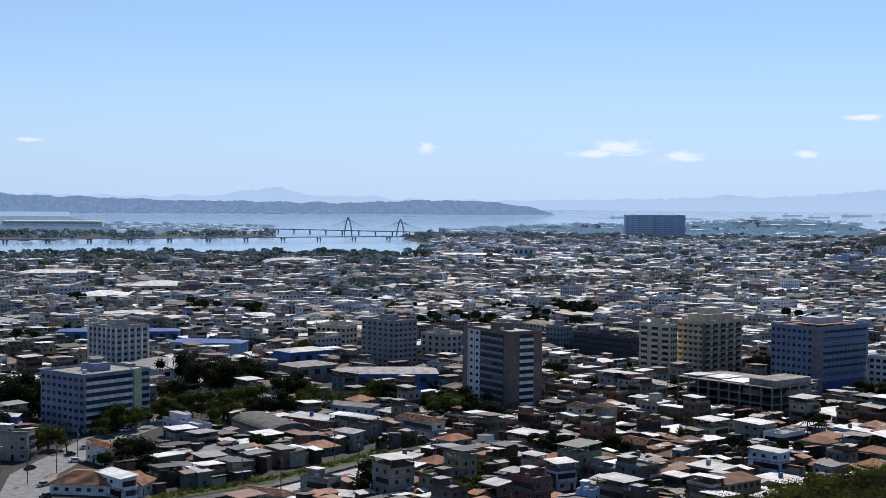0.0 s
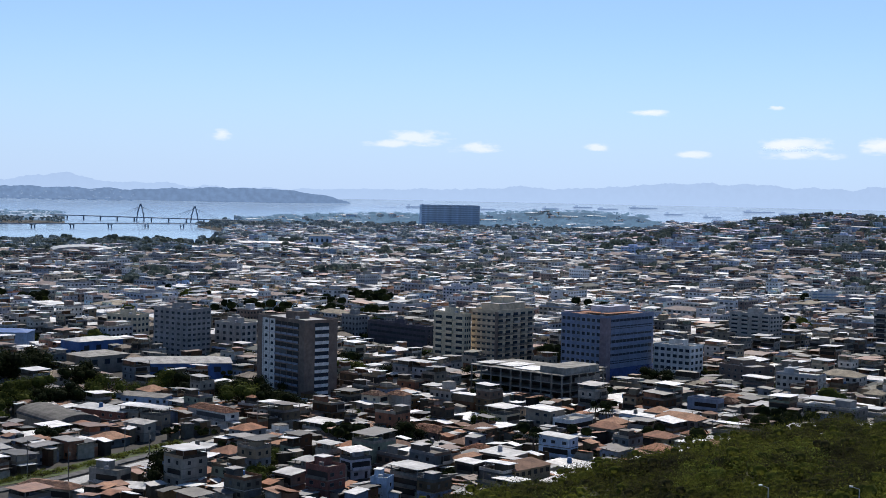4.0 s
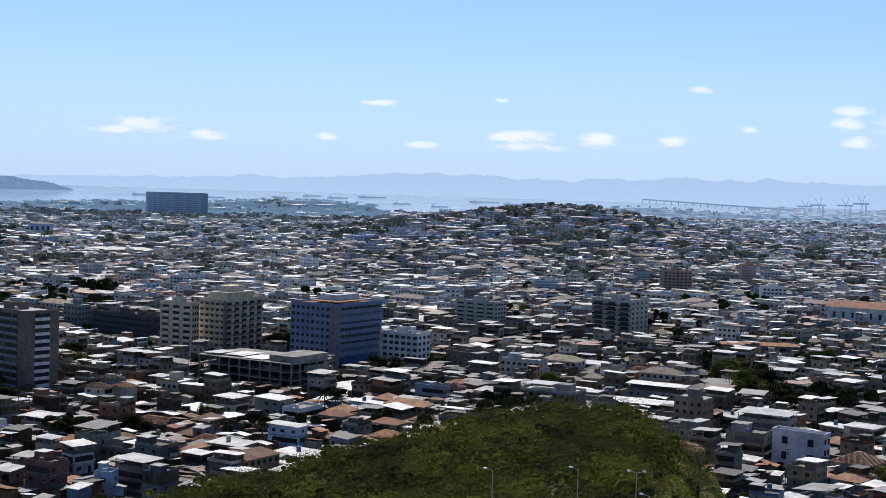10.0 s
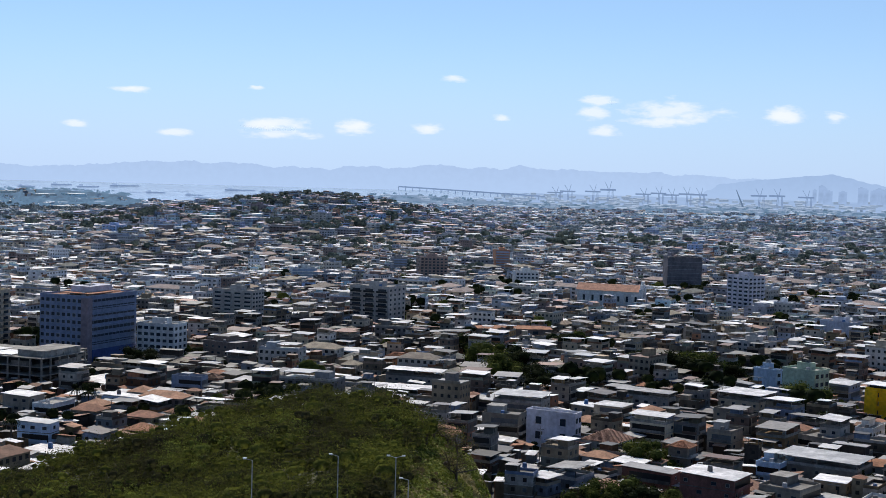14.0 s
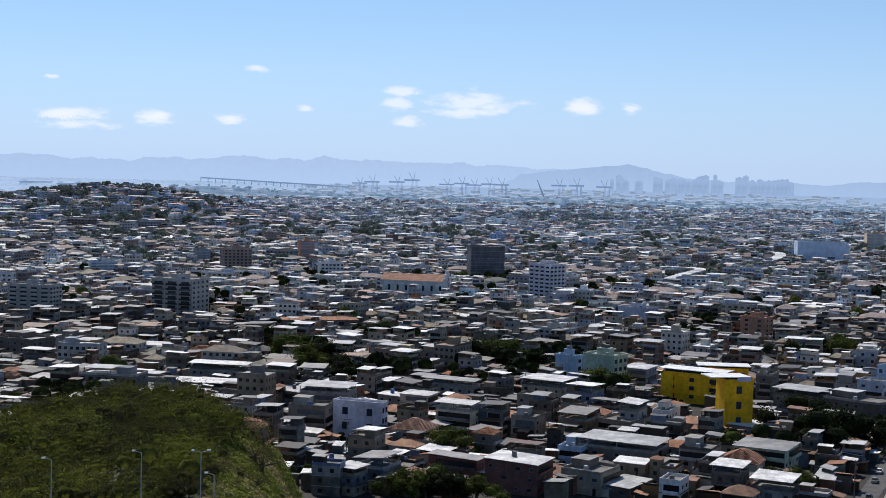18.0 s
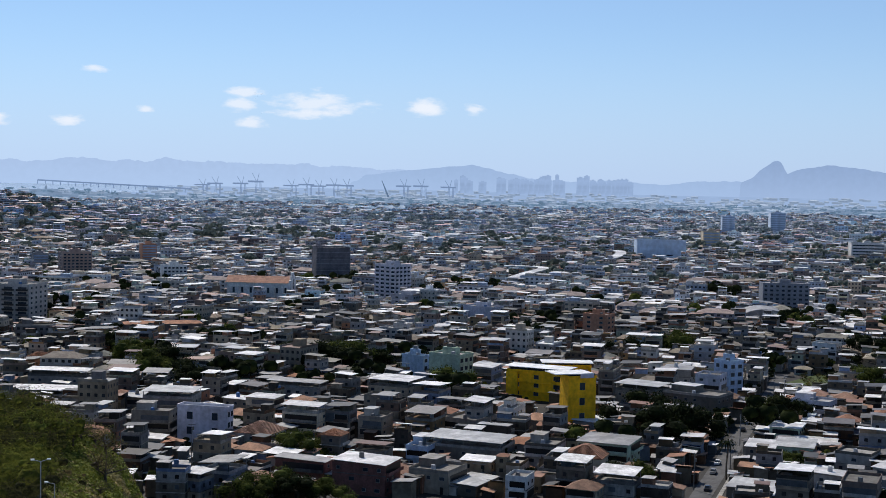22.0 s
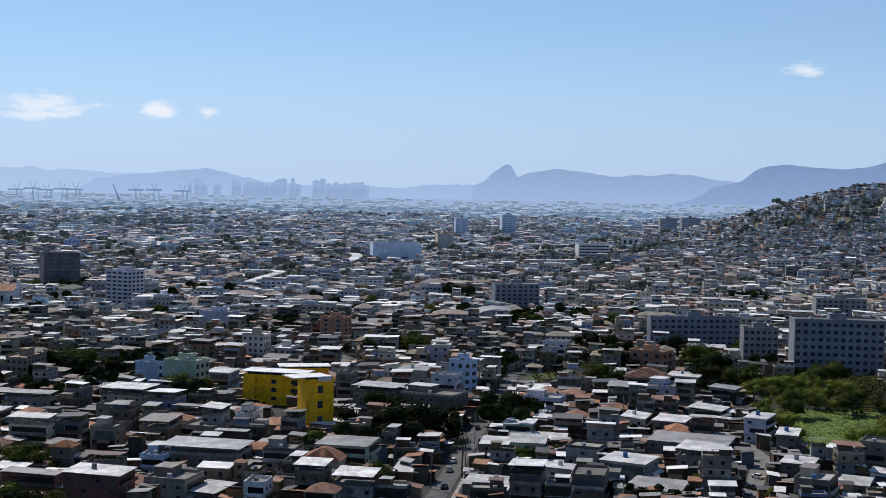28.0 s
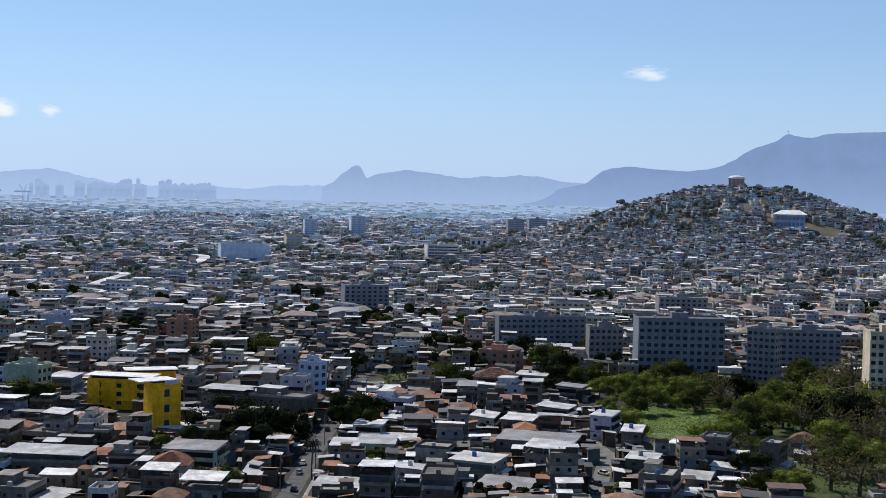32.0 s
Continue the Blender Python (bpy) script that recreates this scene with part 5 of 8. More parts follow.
def small_window(w=1.2, h=1.1):
    key = (w, h)
    if key not in SMALL:
        SMALL[key] = pane_mesh(w, h, M["slab"])
    return SMALL[key]


def sheet_of(x0, y0, x1, y1, z, tilt, axis):
    """A corrugated roof sheet with real ridges, rising by tilt along one axis."""
    v, f = [], []
    n = max(6, int(abs((y1 - y0) if axis == 0 else (x1 - x0)) / 0.9))
    for i in range(n + 1):
        q, k = i / n, 0.05 if i % 2 else 0.0
        for r in (0, 1):
            x, y = (x0 + (x1 - x0) * r, y0 + (y1 - y0) * q) if axis == 0 else (x0 + (x1 - x0) * q, y0 + (y1 - y0) * r)
            zz = z + k + (tilt * r)
            v += [(x, y, zz), (x, y, zz + 0.1)]
    for i in range(n):
        a, b = i * 4, i * 4 + 4
        f += [(a + 1, a + 3, b + 3, b + 1), (a, b, b + 2, a + 2), (a, a + 1, b + 1, b), (a + 2, b + 2, b + 3, a + 3)]
    f += [(0, 2, 3, 1), (n * 4, n * 4 + 1, n * 4 + 3, n * 4 + 2)]
    return v, f


def tile_courses(x0, y0, x1, y1, z, rise_by):
    """A hipped roof of stepped tile courses."""
    n = 14
    out = []
    k = min(x1 - x0, y1 - y0) * 0.47
    for i in range(n):
        a, b = k * i / n, rise_by * i / n
        out.append(box(x0 + a, y0 + a, z + b, x1 - a, y1 - a, z + b + rise_by / n + 0.03))
    return join(*out)


def house(x, y, w, d, floors, a, style, wall, roof, label, k):
    """A house with its near corner at x, y; w along its right face, d along its left."""
    r = random.Random(k)
    z = float(rise(x, y))
    t = thing("house", pose(x, y, z, 0, 0, a), label, "house", "houses below the hill")
    h = 2.9 * floors + 0.3
    part("wall", box(0, 0, -3, w, d, h), M[wall], t)
    for f in range(floors):
        for face, length in (("r", w), ("l", d)):
            m = Matrix.Identity(4) if face == "r" else Matrix.Translation((0, length, 0)) @ pose(0, 0, 0, 0, 0, -90)
            n = max(1, int(length / 3.4))
            if length > 4 and r.random() < 0.5:
                # a veranda behind a parapet, its deep shade a flat dark sheet, closed by a short wall at one end
                e0, e1 = 0.3 + r.uniform(0, 0.25) * length, length - 0.3
                part("veranda_opening", box(e0, -0.04, 0.1, e1, 0.02, 2.35), M["dark"], t, at=m @ pose(0, -0.005, f * 2.9 + 0.1))
                k2 = r.uniform(0.5, 1.1)
                part("veranda_parapet", join(box(e0 - 0.1, -k2, -0.1, e1 + 0.1, 0, 0.08), box(e0 - 0.1, -k2, 0.08, e1 + 0.1, 0.12 - k2, 0.9), box(e0 - 0.1, 0.12 - k2, 0.08, e0 + 0.05, 0, 0.9)), M[wall if r.random() < 0.6 else "slab"], t, at=m @ pose(0, -0.012, f * 2.9 + 0.08))
                continue
            for i in range(n):
                if r.random() < 0.25:
                    continue
                xx = (i + 0.5) * length / n + r.uniform(-0.3, 0.3)
                if f == 0 and r.random() < 0.3:
                    part("door", box(-0.5, -0.05, 0, 0.5, 0.02, 2.1), M["dark"], t, at=m @ pose(xx, -0.005, 0.05))
                else:
                    part("window", small_window(r.choice([1.2, 1.6]), 1.1), None, t, at=m @ pose(xx, -0.005, f * 2.9 + 1.1))
        if f and r.random() < 0.75:
            o = r.choice([0.1, 0.1, 0.8])
            part("floor_slab", box(-o, -o, f * 2.9 + 0.02, w + 0.1, d + 0.1, f * 2.9 + 0.22), M["slab"], t)
    if r.random() < 0.45 and w > 5:
        # a lean-to in front, under a sheet of its own
        l0, l1, deep = r.uniform(0, 0.3) * w, r.uniform(0.55, 1.0) * w, r.uniform(1.8, 3.2)
        shelter = part("lean_to", box(l0, -deep, -2, l1, -0.03, 2.4), M[r.choice(["grey", "stone", wall])], t)
        v, f = box(l0 - 0.2, -deep - 0.5, 2.42, l1 + 0.2, -0.03, 2.54)
        part("lean_to_roof", ([(a, b, c + (0.45 if b > -1 else 0)) for a, b, c in v], f), M[r.choice(["sheet", "roof", "roof"])], shelter)
        part("lean_to_opening", box(l0 + 0.4, -deep - 0.04, 0.2, l1 - 0.4, -deep + 0.02, 2.0), M["dark"], shelter)
    if style == "tile":
        part("tile_roof", tile_courses(-0.6, -0.6, w + 0.6, d + 0.6, h, min(w, d) * 0.26), M["tile"], t)
    elif style == "sheet":
        part("sheet_roof", sheet_of(-0.5, -0.5, w + 0.5, d + 0.5, h, r.uniform(0.2, 0.8), r.choice([0, 1])), M[roof], t)
        if r.random() < 0.4:
            part("water_tank", pipe((w * 0.5, d * 0.6, h + 0.3), (w * 0.5, d * 0.6, h + 2.0), 0.8, 0.7, 10), M["tank"], t)
    else:
        pw = 0.15
        part("parapet", join(box(0, 0, h, w, pw, h + 0.9), box(0, d - pw, h, w, d, h + 0.9), box(0, pw, h, pw, d - pw, h + 0.9), box(w - pw, pw, h, w, d - pw, h + 0.9)), M[wall if style == "flat" else "slab"], t)
        part("roof_deck", box(pw, pw, h, w - pw, d - pw, h + 0.06), M["slab"], t)
        if style == "lift":
            for px in (0.25, w - 0.25):
                for py in (0.25, d / 2, d - 0.25):
                    part("post", box(px - 0.1, py - 0.1, h + 0.06, px + 0.1, py + 0.1, h + 2.4), M["slab"], t)
            part("sheet_roof", sheet_of(-0.6, -0.6, w + 0.6, d + 0.6, h + 2.4, r.uniform(0.15, 0.6), r.choice([0, 1])), M[roof], t)
            if r.random() < 0.6:
                part("stair_room", box(w * 0.5, d * 0.55, h + 0.06, w - 0.3, d - 0.3, h + 2.35), M[wall], t)
        else:
            if r.random() < 0.7:
                part("stair_room", box(w * 0.45, d * 0.55, h + 0.06, w - 0.3, d - 0.3, h + 2.5), M[wall], t)
                part("roof_slab", box(w * 0.45 - 0.3, d * 0.55 - 0.3, h + 2.5, w, d, h + 2.65), M["sheet" if r.random() < .5 else "slab"], t)
            part("water_tank", pipe((w * 0.25, d * 0.5, h + 0.06), (w * 0.25, d * 0.5, h + 1.5), 0.8, 0.66, 10), M["tank"], t)
    ca, sa = math.cos(radians(a)), math.sin(radians(a))
    for u in (0.25, 0.75) if d > 14 else (0.5,):
        cx, cy = x + w / 2 * ca - d * u * sa, y + w / 2 * sa + d * u * ca
        FREE.append((cx, cy, 0.5 * max(w, d * (0.5 if d > 14 else 1)) + 2))
        FREE.append((*before(cx, cy, 10), 5))
    return t


house(-88.6, 418.1, 12.3, 28.4, 1, 82, "tile", "white", "tile", "white one-storey house with a clay tile roof", 0)
house(-93.6, 414.5, 5.0, 15.3, 2, 42, "sheet", "white", "sheet", "white two-storey house with a bright sheet roof", 1)
house(-107.1, 462.0, 5.0, 18.3, 2, 42, "tile", "white", "tile", "white two-storey house with a clay tile roof", 2)
house(-138.4, 473.4, 6.1, 13.7, 3, 81, "flat", "grey", "slab", "weathered grey three-storey house with a flat parapet roof", 3)
house(-158.3, 528.6, 8.3, 10.2, 2, 97, "sheet", "blue", "sheet", "blue two-storey house with a bright sheet roof", 4)
house(-87.5, 508.9, 6.0, 24.1, 2, 42, "flat", "lavender", "slab", "pale lavender two-storey house with a flat parapet roof", 5)
house(-28.0, 557.8, 7.6, 24.1, 2, 63, "sheet", "sky_blue", "slab", "faded light blue two-storey house with a grey sheet roof", 6)
house(-34.5, 521.5, 6.2, 8.2, 2, 59, "lift", "stone", "sheet", "greyish two-storey house with a sheet roof over an open terrace", 7)
house(-25.9, 515.3, 6.2, 8.8, 2, 63, "lift", "grey", "sheet", "weathered grey two-storey house with a sheet roof over an open terrace", 8)
house(-39.8, 522.3, 8.2, 23.7, 2, 54, "sheet", "redbrown", "sheet", "red-brown two-storey house with a bright sheet roof", 9)
house(-30.9, 496.5, 5.6, 9.9, 2, 49, "sheet", "grey", "slab", "weathered grey two-storey house with a grey sheet roof", 10)
house(-3.3, 521.0, 6.4, 20.9, 2, 42, "tile", "white", "tile", "white two-storey house with a clay tile roof", 11)
house(-9.1, 450.2, 5.7, 8.4, 2, 56, "sheet", "grey", "sheet", "weathered grey two-storey house with a bright sheet roof", 12)
house(-7.9, 439.5, 6.0, 6.5, 1, 61, "lift", "grey", "sheet", "weathered grey one-storey house with a sheet roof over an open terrace", 13)
house(-45.4, 405.5, 5.7, 17.0, 1, 61, "tile", "stone", "tile", "greyish one-storey house with a clay tile roof", 14)
house(-33.0, 413.0, 6.0, 10.5, 2, 55, "flat", "concrete", "slab", "bare concrete two-storey house with a flat parapet roof", 15)
house(-25.1, 405.5, 6.6, 9.0, 1, 69, "sheet", "grey", "sheet", "weathered grey one-storey house with a bright sheet roof", 16)
house(16.5, 489.2, 8.2, 10.0, 1, 42, "flat", "white", "sheet", "white one-storey house with a flat parapet roof", 17)
house(31.7, 498.4, 8.0, 11.9, 1, 42, "lift", "brown", "sheet", "brown one-storey house with a sheet roof over an open terrace", 18)
house(29.7, 443.5, 5.3, 6.1, 2, 46, "lift", "grey", "sheet", "weathered grey two-storey house with a sheet roof over an open terrace", 19)
house(35.2, 430.6, 7.4, 6.0, 2, 30, "lift", "lavender", "sheet", "pale lavender two-storey house with a sheet roof over an open terrace", 20)
house(23.2, 430.8, 6.1, 6.4, 1, 52, "lift", "stone", "sheet", "greyish one-storey house with a sheet roof over an open terrace", 21)
house(16.3, 408.8, 5.8, 7.0, 2, 43, "sheet", "brown", "sheet", "brown two-storey house with a bright sheet roof", 22)
house(26.5, 401.6, 7.0, 9.1, 3, 42, "flat", "redbrown", "slab", "red-brown three-storey house with a flat parapet roof", 23)
house(45.6, 486.7, 7.2, 13.4, 1, 42, "tile", "brown", "tile", "brown one-storey house with a clay tile roof", 24)
house(55.0, 543.6, 5.7, 8.5, 3, 49, "tile", "cream", "tile", "cream three-storey house with a clay tile roof", 25)
house(63.8, 544.1, 5.7, 7.7, 3, 43, "tile", "stone", "tile", "greyish three-storey house with a clay tile roof", 26)
house(50.4, 540.1, 5.7, 6.2, 2, 45, "sheet", "stone", "sheet", "greyish two-storey house with a bright sheet roof", 27)
house(52.3, 403.1, 8.2, 10.7, 2, 42, "lift", "brown", "sheet", "brown two-storey house with a sheet roof over an open terrace", 28)
house(43.1, 399.8, 5.6, 5.1, 2, 64, "flat", "sky_blue", "slab", "faded light blue two-storey house with a flat parapet roof", 29)
house(70.8, 493.3, 7.7, 14.3, 1, 42, "tile", "brown", "tile", "brown one-storey house with a clay tile roof", 30)
house(68.8, 465.9, 5.8, 12.2, 1, 42, "sheet", "grey", "slab", "weathered grey one-storey house with a grey sheet roof", 31)
house(91.2, 514.3, 14.4, 18.4, 1, 42, "sheet", "stone", "sheet", "greyish one-storey house with a bright sheet roof", 32)
house(98.8, 514.7, 9.5, 8.7, 2, 42, "lift", "cream", "sheet", "cream two-storey house with a sheet roof over an open terrace", 33)
house(113.7, 505.0, 9.3, 11.0, 3, 42, "sheet", "stone", "sheet", "greyish three-storey house with a bright sheet roof", 34)
house(120.3, 498.8, 13.9, 8.3, 2, 42, "flat", "white", "slab", "white two-storey house with a flat parapet roof", 35)
house(107.5, 449.0, 6.3, 11.3, 3, 47, "sheet", "sky_blue", "sheet", "faded light blue three-storey house with a bright sheet roof", 36)
house(81.2, 457.4, 7.4, 9.3, 1, 42, "tile", "brown", "tile", "brown one-storey house with a clay tile roof", 37)
house(85.8, 434.3, 8.6, 13.0, 2, 42, "sheet", "grey", "sheet", "weathered grey two-storey house with a bright sheet roof", 38)
house(71.8, 423.3, 5.9, 6.8, 2, 45, "sheet", "grey", "sheet", "weathered grey two-storey house with a bright sheet roof", 39)
house(107.3, 426.3, 12.1, 16.4, 1, 42, "sheet", "grey", "sheet", "weathered grey one-storey house with a bright sheet roof", 40)
house(159.5, 559.1, 16.0, 24.1, 1, 24, "sheet", "white", "sheet", "white one-storey house with a bright sheet roof", 41)
house(153.0, 508.4, 6.0, 13.5, 2, 48, "sheet", "sky_blue", "sheet", "faded light blue two-storey house with a bright sheet roof", 42)
house(184.7, 527.2, 6.3, 12.7, 3, 46, "flat", "bluegrey", "slab", "blue-grey three-storey house with a flat parapet roof", 43)
house(197.6, 544.5, 6.7, 6.8, 2, 50, "tile", "orange", "tile", "orange two-storey house with a clay tile roof", 44)
house(210.3, 535.4, 10.1, 10.1, 1, 42, "lift", "stone", "sheet", "greyish one-storey house with a sheet roof over an open terrace", 45)
house(235.6, 626.3, 15.6, 19.8, 3, 29, "flat", "brown", "slab", "brown three-storey house with a flat parapet roof", 46)
house(231.6, 597.6, 7.8, 11.3, 2, 42, "lift", "brown", "sheet", "brown two-storey house with a sheet roof over an open terrace", 47)
house(296.0, 603.9, 10.3, 17.9, 2, 42, "sheet", "sky_blue", "sheet", "faded light blue two-storey house with a bright sheet roof", 48)
house(254.0, 548.3, 11.8, 16.5, 1, 42, "sheet", "stone", "sheet", "greyish one-storey house with a bright sheet roof", 49)
house(268.1, 489.2, 12.1, 28.7, 1, 46, "lift", "grey", "sheet", "weathered grey one-storey house with a sheet roof over an open terrace", 50)
house(285.4, 517.0, 6.6, 24.6, 2, 42, "lift", "grey", "sheet", "weathered grey two-storey house with a sheet roof over an open terrace", 51)
house(313.5, 588.5, 10.9, 19.9, 1, 42, "tile", "stone", "tile", "greyish one-storey house with a clay tile roof", 52)
house(303.2, 666.7, 7.0, 8.2, 3, 42, "flat", "cream", "slab", "cream three-storey house with a flat parapet roof", 53)
house(258.0, 626.4, 13.5, 11.7, 3, 42, "flat", "grey", "slab", "weathered grey three-storey house with a flat parapet roof", 54)
house(278.9, 429.9, 13.5, 17.9, 3, 42, "lift", "grey", "sheet", "weathered grey three-storey house with a sheet roof over an open terrace", 55)
house(277.9, 455.3, 12.8, 12.2, 2, 42, "sheet", "grey", "sheet", "weathered grey two-storey house with a bright sheet roof", 56)
house(256.3, 408.6, 10.6, 13.0, 3, 42, "flat", "grey", "slab", "weathered grey three-storey house with a flat parapet roof", 57)
house(246.0, 396.9, 8.1, 9.7, 1, 42, "sheet", "cream", "sheet", "cream one-storey house with a bright sheet roof", 58)
house(245.8, 363.6, 6.7, 5.4, 1, 41, "lift", "grey", "sheet", "weathered grey one-storey house with a sheet roof over an open terrace", 59)
house(226.6, 352.5, 7.7, 6.0, 1, 42, "sheet", "grey", "sheet", "weathered grey one-storey house with a bright sheet roof", 60)
house(341.9, 436.5, 6.8, 22.4, 2, 28, "lift", "grey", "sheet", "weathered grey two-storey house with a sheet roof over an open terrace", 61)
house(304.7, 431.6, 7.8, 10.5, 2, 28, "sheet", "stone", "sheet", "greyish two-storey house with a bright sheet roof", 62)
house(303.2, 414.0, 9.2, 11.1, 3, 28, "sheet", "stone", "sheet", "greyish three-storey house with a bright sheet roof", 63)
house(295.8, 378.7, 6.8, 13.2, 3, 28, "lift", "cream", "sheet", "cream three-storey house with a sheet roof over an open terrace", 64)
house(269.1, 369.7, 12.4, 12.0, 2, 28, "tile", "grey", "tile", "weathered grey two-storey house with a clay tile roof", 65)
house(276.3, 342.4, 6.4, 6.4, 3, 28, "tile", "stone", "tile", "greyish three-storey house with a clay tile roof", 66)
house(256.2, 324.4, 6.3, 15.8, 2, 28, "sheet", "redbrown", "sheet", "red-brown two-storey house with a bright sheet roof", 67)
house(258.0, 299.4, 12.5, 16.0, 3, 28, "sheet", "redbrown", "sheet", "red-brown three-storey house with a bright sheet roof", 68)
house(306.3, 357.3, 9.8, 8.6, 3, 28, "flat", "stone", "slab", "greyish three-storey house with a flat parapet roof", 69)
house(360.3, 405.6, 14.6, 16.9, 3, 23, "lift", "stone", "sheet", "greyish three-storey house with a sheet roof over an open terrace", 70)
house(338.9, 389.0, 8.8, 11.8, 3, 28, "flat", "grey", "slab", "weathered grey three-storey house with a flat parapet roof", 71)
house(294.2, 321.2, 13.3, 7.4, 2, 28, "flat", "sky_blue", "slab", "faded light blue two-storey house with a flat parapet roof", 72)
house(273.7, 290.3, 13.5, 12.4, 2, 22, "flat", "stone", "slab", "greyish two-storey house with a flat parapet roof", 73)
house(309.8, 305.1, 15.5, 24.6, 2, 28, "lift", "stone", "sheet", "greyish two-storey house with a sheet roof over an open terrace", 74)
house(339.4, 346.7, 15.7, 12.8, 2, 16, "flat", "stone", "slab", "greyish two-storey house with a flat parapet roof", 75)
house(348.1, 351.7, 11.4, 6.8, 3, 28, "lift", "stone", "sheet", "greyish three-storey house with a sheet roof over an open terrace", 76)
house(428.4, 428.4, 15.0, 10.0, 3, 28, "sheet", "bluegrey", "sheet", "blue-grey three-storey house with a bright sheet roof", 77)
house(368.6, 356.6, 14.9, 6.3, 2, 28, "flat", "white", "slab", "white two-storey house with a flat parapet roof", 78)
house(278.4, 283.7, 15.4, 8.4, 1, 21, "sheet", "grey", "sheet", "weathered grey one-storey house with a bright sheet roof", 79)
house(286.0, 271.5, 8.8, 6.0, 2, 28, "flat", "white", "slab", "white two-storey house with a flat parapet roof", 80)
house(386.8, 330.1, 13.9, 11.1, 1, 28, "sheet", "grey", "sheet", "weathered grey one-storey house with a bright sheet roof", 81)
house(337.3, 277.6, 14.6, 16.1, 3, 24, "sheet", "mint", "sheet", "pale green three-storey house with a bright sheet roof", 82)
house(325.0, 277.9, 13.2, 11.9, 2, 28, "tile", "cream", "tile", "cream two-storey house with a clay tile roof", 83)
house(429.9, 340.0, 13.6, 17.2, 3, 18, "lift", "grey", "sheet", "weathered grey three-storey house with a sheet roof over an open terrace", 84)
house(438.6, 318.5, 14.5, 22.7, 3, 11, "flat", "grey", "slab", "weathered grey three-storey house with a flat parapet roof", 85)
house(470.1, 340.4, 10.9, 10.0, 4, 21, "flat", "lavender", "slab", "pale lavender four-storey house with a flat parapet roof", 86)
house(476.9, 360.4, 11.5, 11.4, 4, 28, "sheet", "grey", "sheet", "weathered grey four-storey house with a bright sheet roof", 87)
house(445.2, 375.0, 14.1, 6.2, 4, 28, "flat", "stone", "slab", "greyish four-storey house with a flat parapet roof", 88)
house(316.8, 288.5, 11.7, 9.9, 3, 28, "flat", "grey", "slab", "weathered grey three-storey house with a flat parapet roof", 89)
house(383.4, 255.9, 13.3, 8.9, 2, 28, "sheet", "stone", "sheet", "greyish two-storey house with a bright sheet roof", 90)
house(393.4, 248.1, 12.8, 11.7, 2, 28, "sheet", "mint", "sheet", "pale green two-storey house with a bright sheet roof", 91)
house(418.4, 255.4, 10.0, 13.7, 1, 28, "sheet", "stone", "sheet", "greyish one-storey house with a bright sheet roof", 92)
house(421.3, 271.3, 11.7, 10.2, 2, 23, "sheet", "mint", "sheet", "pale green two-storey house with a bright sheet roof", 93)
house(344.1, 219.2, 11.5, 22.1, 1, 22, "sheet", "grey", "sheet", "weathered grey one-storey house with a bright sheet roof", 94)
house(362.9, 217.0, 7.9, 9.8, 2, 21, "sheet", "stone", "sheet", "greyish two-storey house with a bright sheet roof", 95)
house(345.4, 197.7, 14.9, 9.5, 3, 25, "flat", "brown", "slab", "brown three-storey house with a flat parapet roof", 96)
house(384.3, 206.2, 12.8, 14.4, 2, 8, "sheet", "grey", "sheet", "weathered grey two-storey house with a bright sheet roof", 97)
house(430.2, 200.7, 16.0, 26.4, 2, 15, "sheet", "grey", "sheet", "weathered grey two-storey house with a bright sheet roof", 98)
house(405.3, 192.9, 15.4, 11.9, 2, 15, "lift", "stone", "sheet", "greyish two-storey house with a sheet roof over an open terrace", 99)
house(366.9, 185.7, 14.0, 16.0, 1, 12, "sheet", "grey", "sheet", "weathered grey one-storey house with a bright sheet roof", 100)
house(463.7, 233.2, 11.9, 11.6, 2, 12, "sheet", "brown", "sheet", "brown two-storey house with a bright sheet roof", 101)
house(523.4, 265.0, 15.3, 15.5, 3, 12, "flat", "lavender", "slab", "pale lavender three-storey house with a flat parapet roof", 102)
house(581.1, 285.9, 10.8, 14.4, 2, 11, "sheet", "mint", "sheet", "pale green two-storey house with a bright sheet roof", 103)
house(543.8, 284.7, 14.1, 16.3, 3, 13, "tile", "brown", "tile", "brown three-storey house with a clay tile roof", 104)
house(497.5, 234.9, 12.5, 12.6, 2, 10, "sheet", "grey", "sheet", "weathered grey two-storey house with a bright sheet roof", 105)
house(474.9, 206.7, 13.2, 7.6, 3, 9, "sheet", "lavender", "sheet", "pale lavender three-storey house with a bright sheet roof", 106)
house(555.9, 256.3, 11.0, 11.0, 2, 10, "sheet", "grey", "sheet", "weathered grey two-storey house with a bright sheet roof", 107)
house(460.4, 247.6, 14.5, 8.3, 2, 18, "sheet", "cream", "sheet", "cream two-storey house with a bright sheet roof", 108)
house(396.0, 229.0, 10.7, 11.3, 2, 15, "flat", "grey", "slab", "weathered grey two-storey house with a flat parapet roof", 109)
house(478.3, 295.1, 11.4, 15.1, 2, 17, "flat", "lavender", "slab", "pale lavender two-storey house with a flat parapet roof", 110)
house(634.3, 388.7, 11.5, 12.2, 3, 16, "flat", "white", "slab", "white three-storey house with a flat parapet roof", 111)
house(466.0, 191.1, 11.6, 6.9, 2, 17, "sheet", "brown", "sheet", "brown two-storey house with a bright sheet roof", 112)
house(468.0, 172.9, 7.9, 7.9, 1, 10, "sheet", "grey", "sheet", "weathered grey one-storey house with a bright sheet roof", 113)
house(452.9, 155.6, 10.8, 8.4, 3, 9, "flat", "grey", "slab", "weathered grey three-storey house with a flat parapet roof", 114)
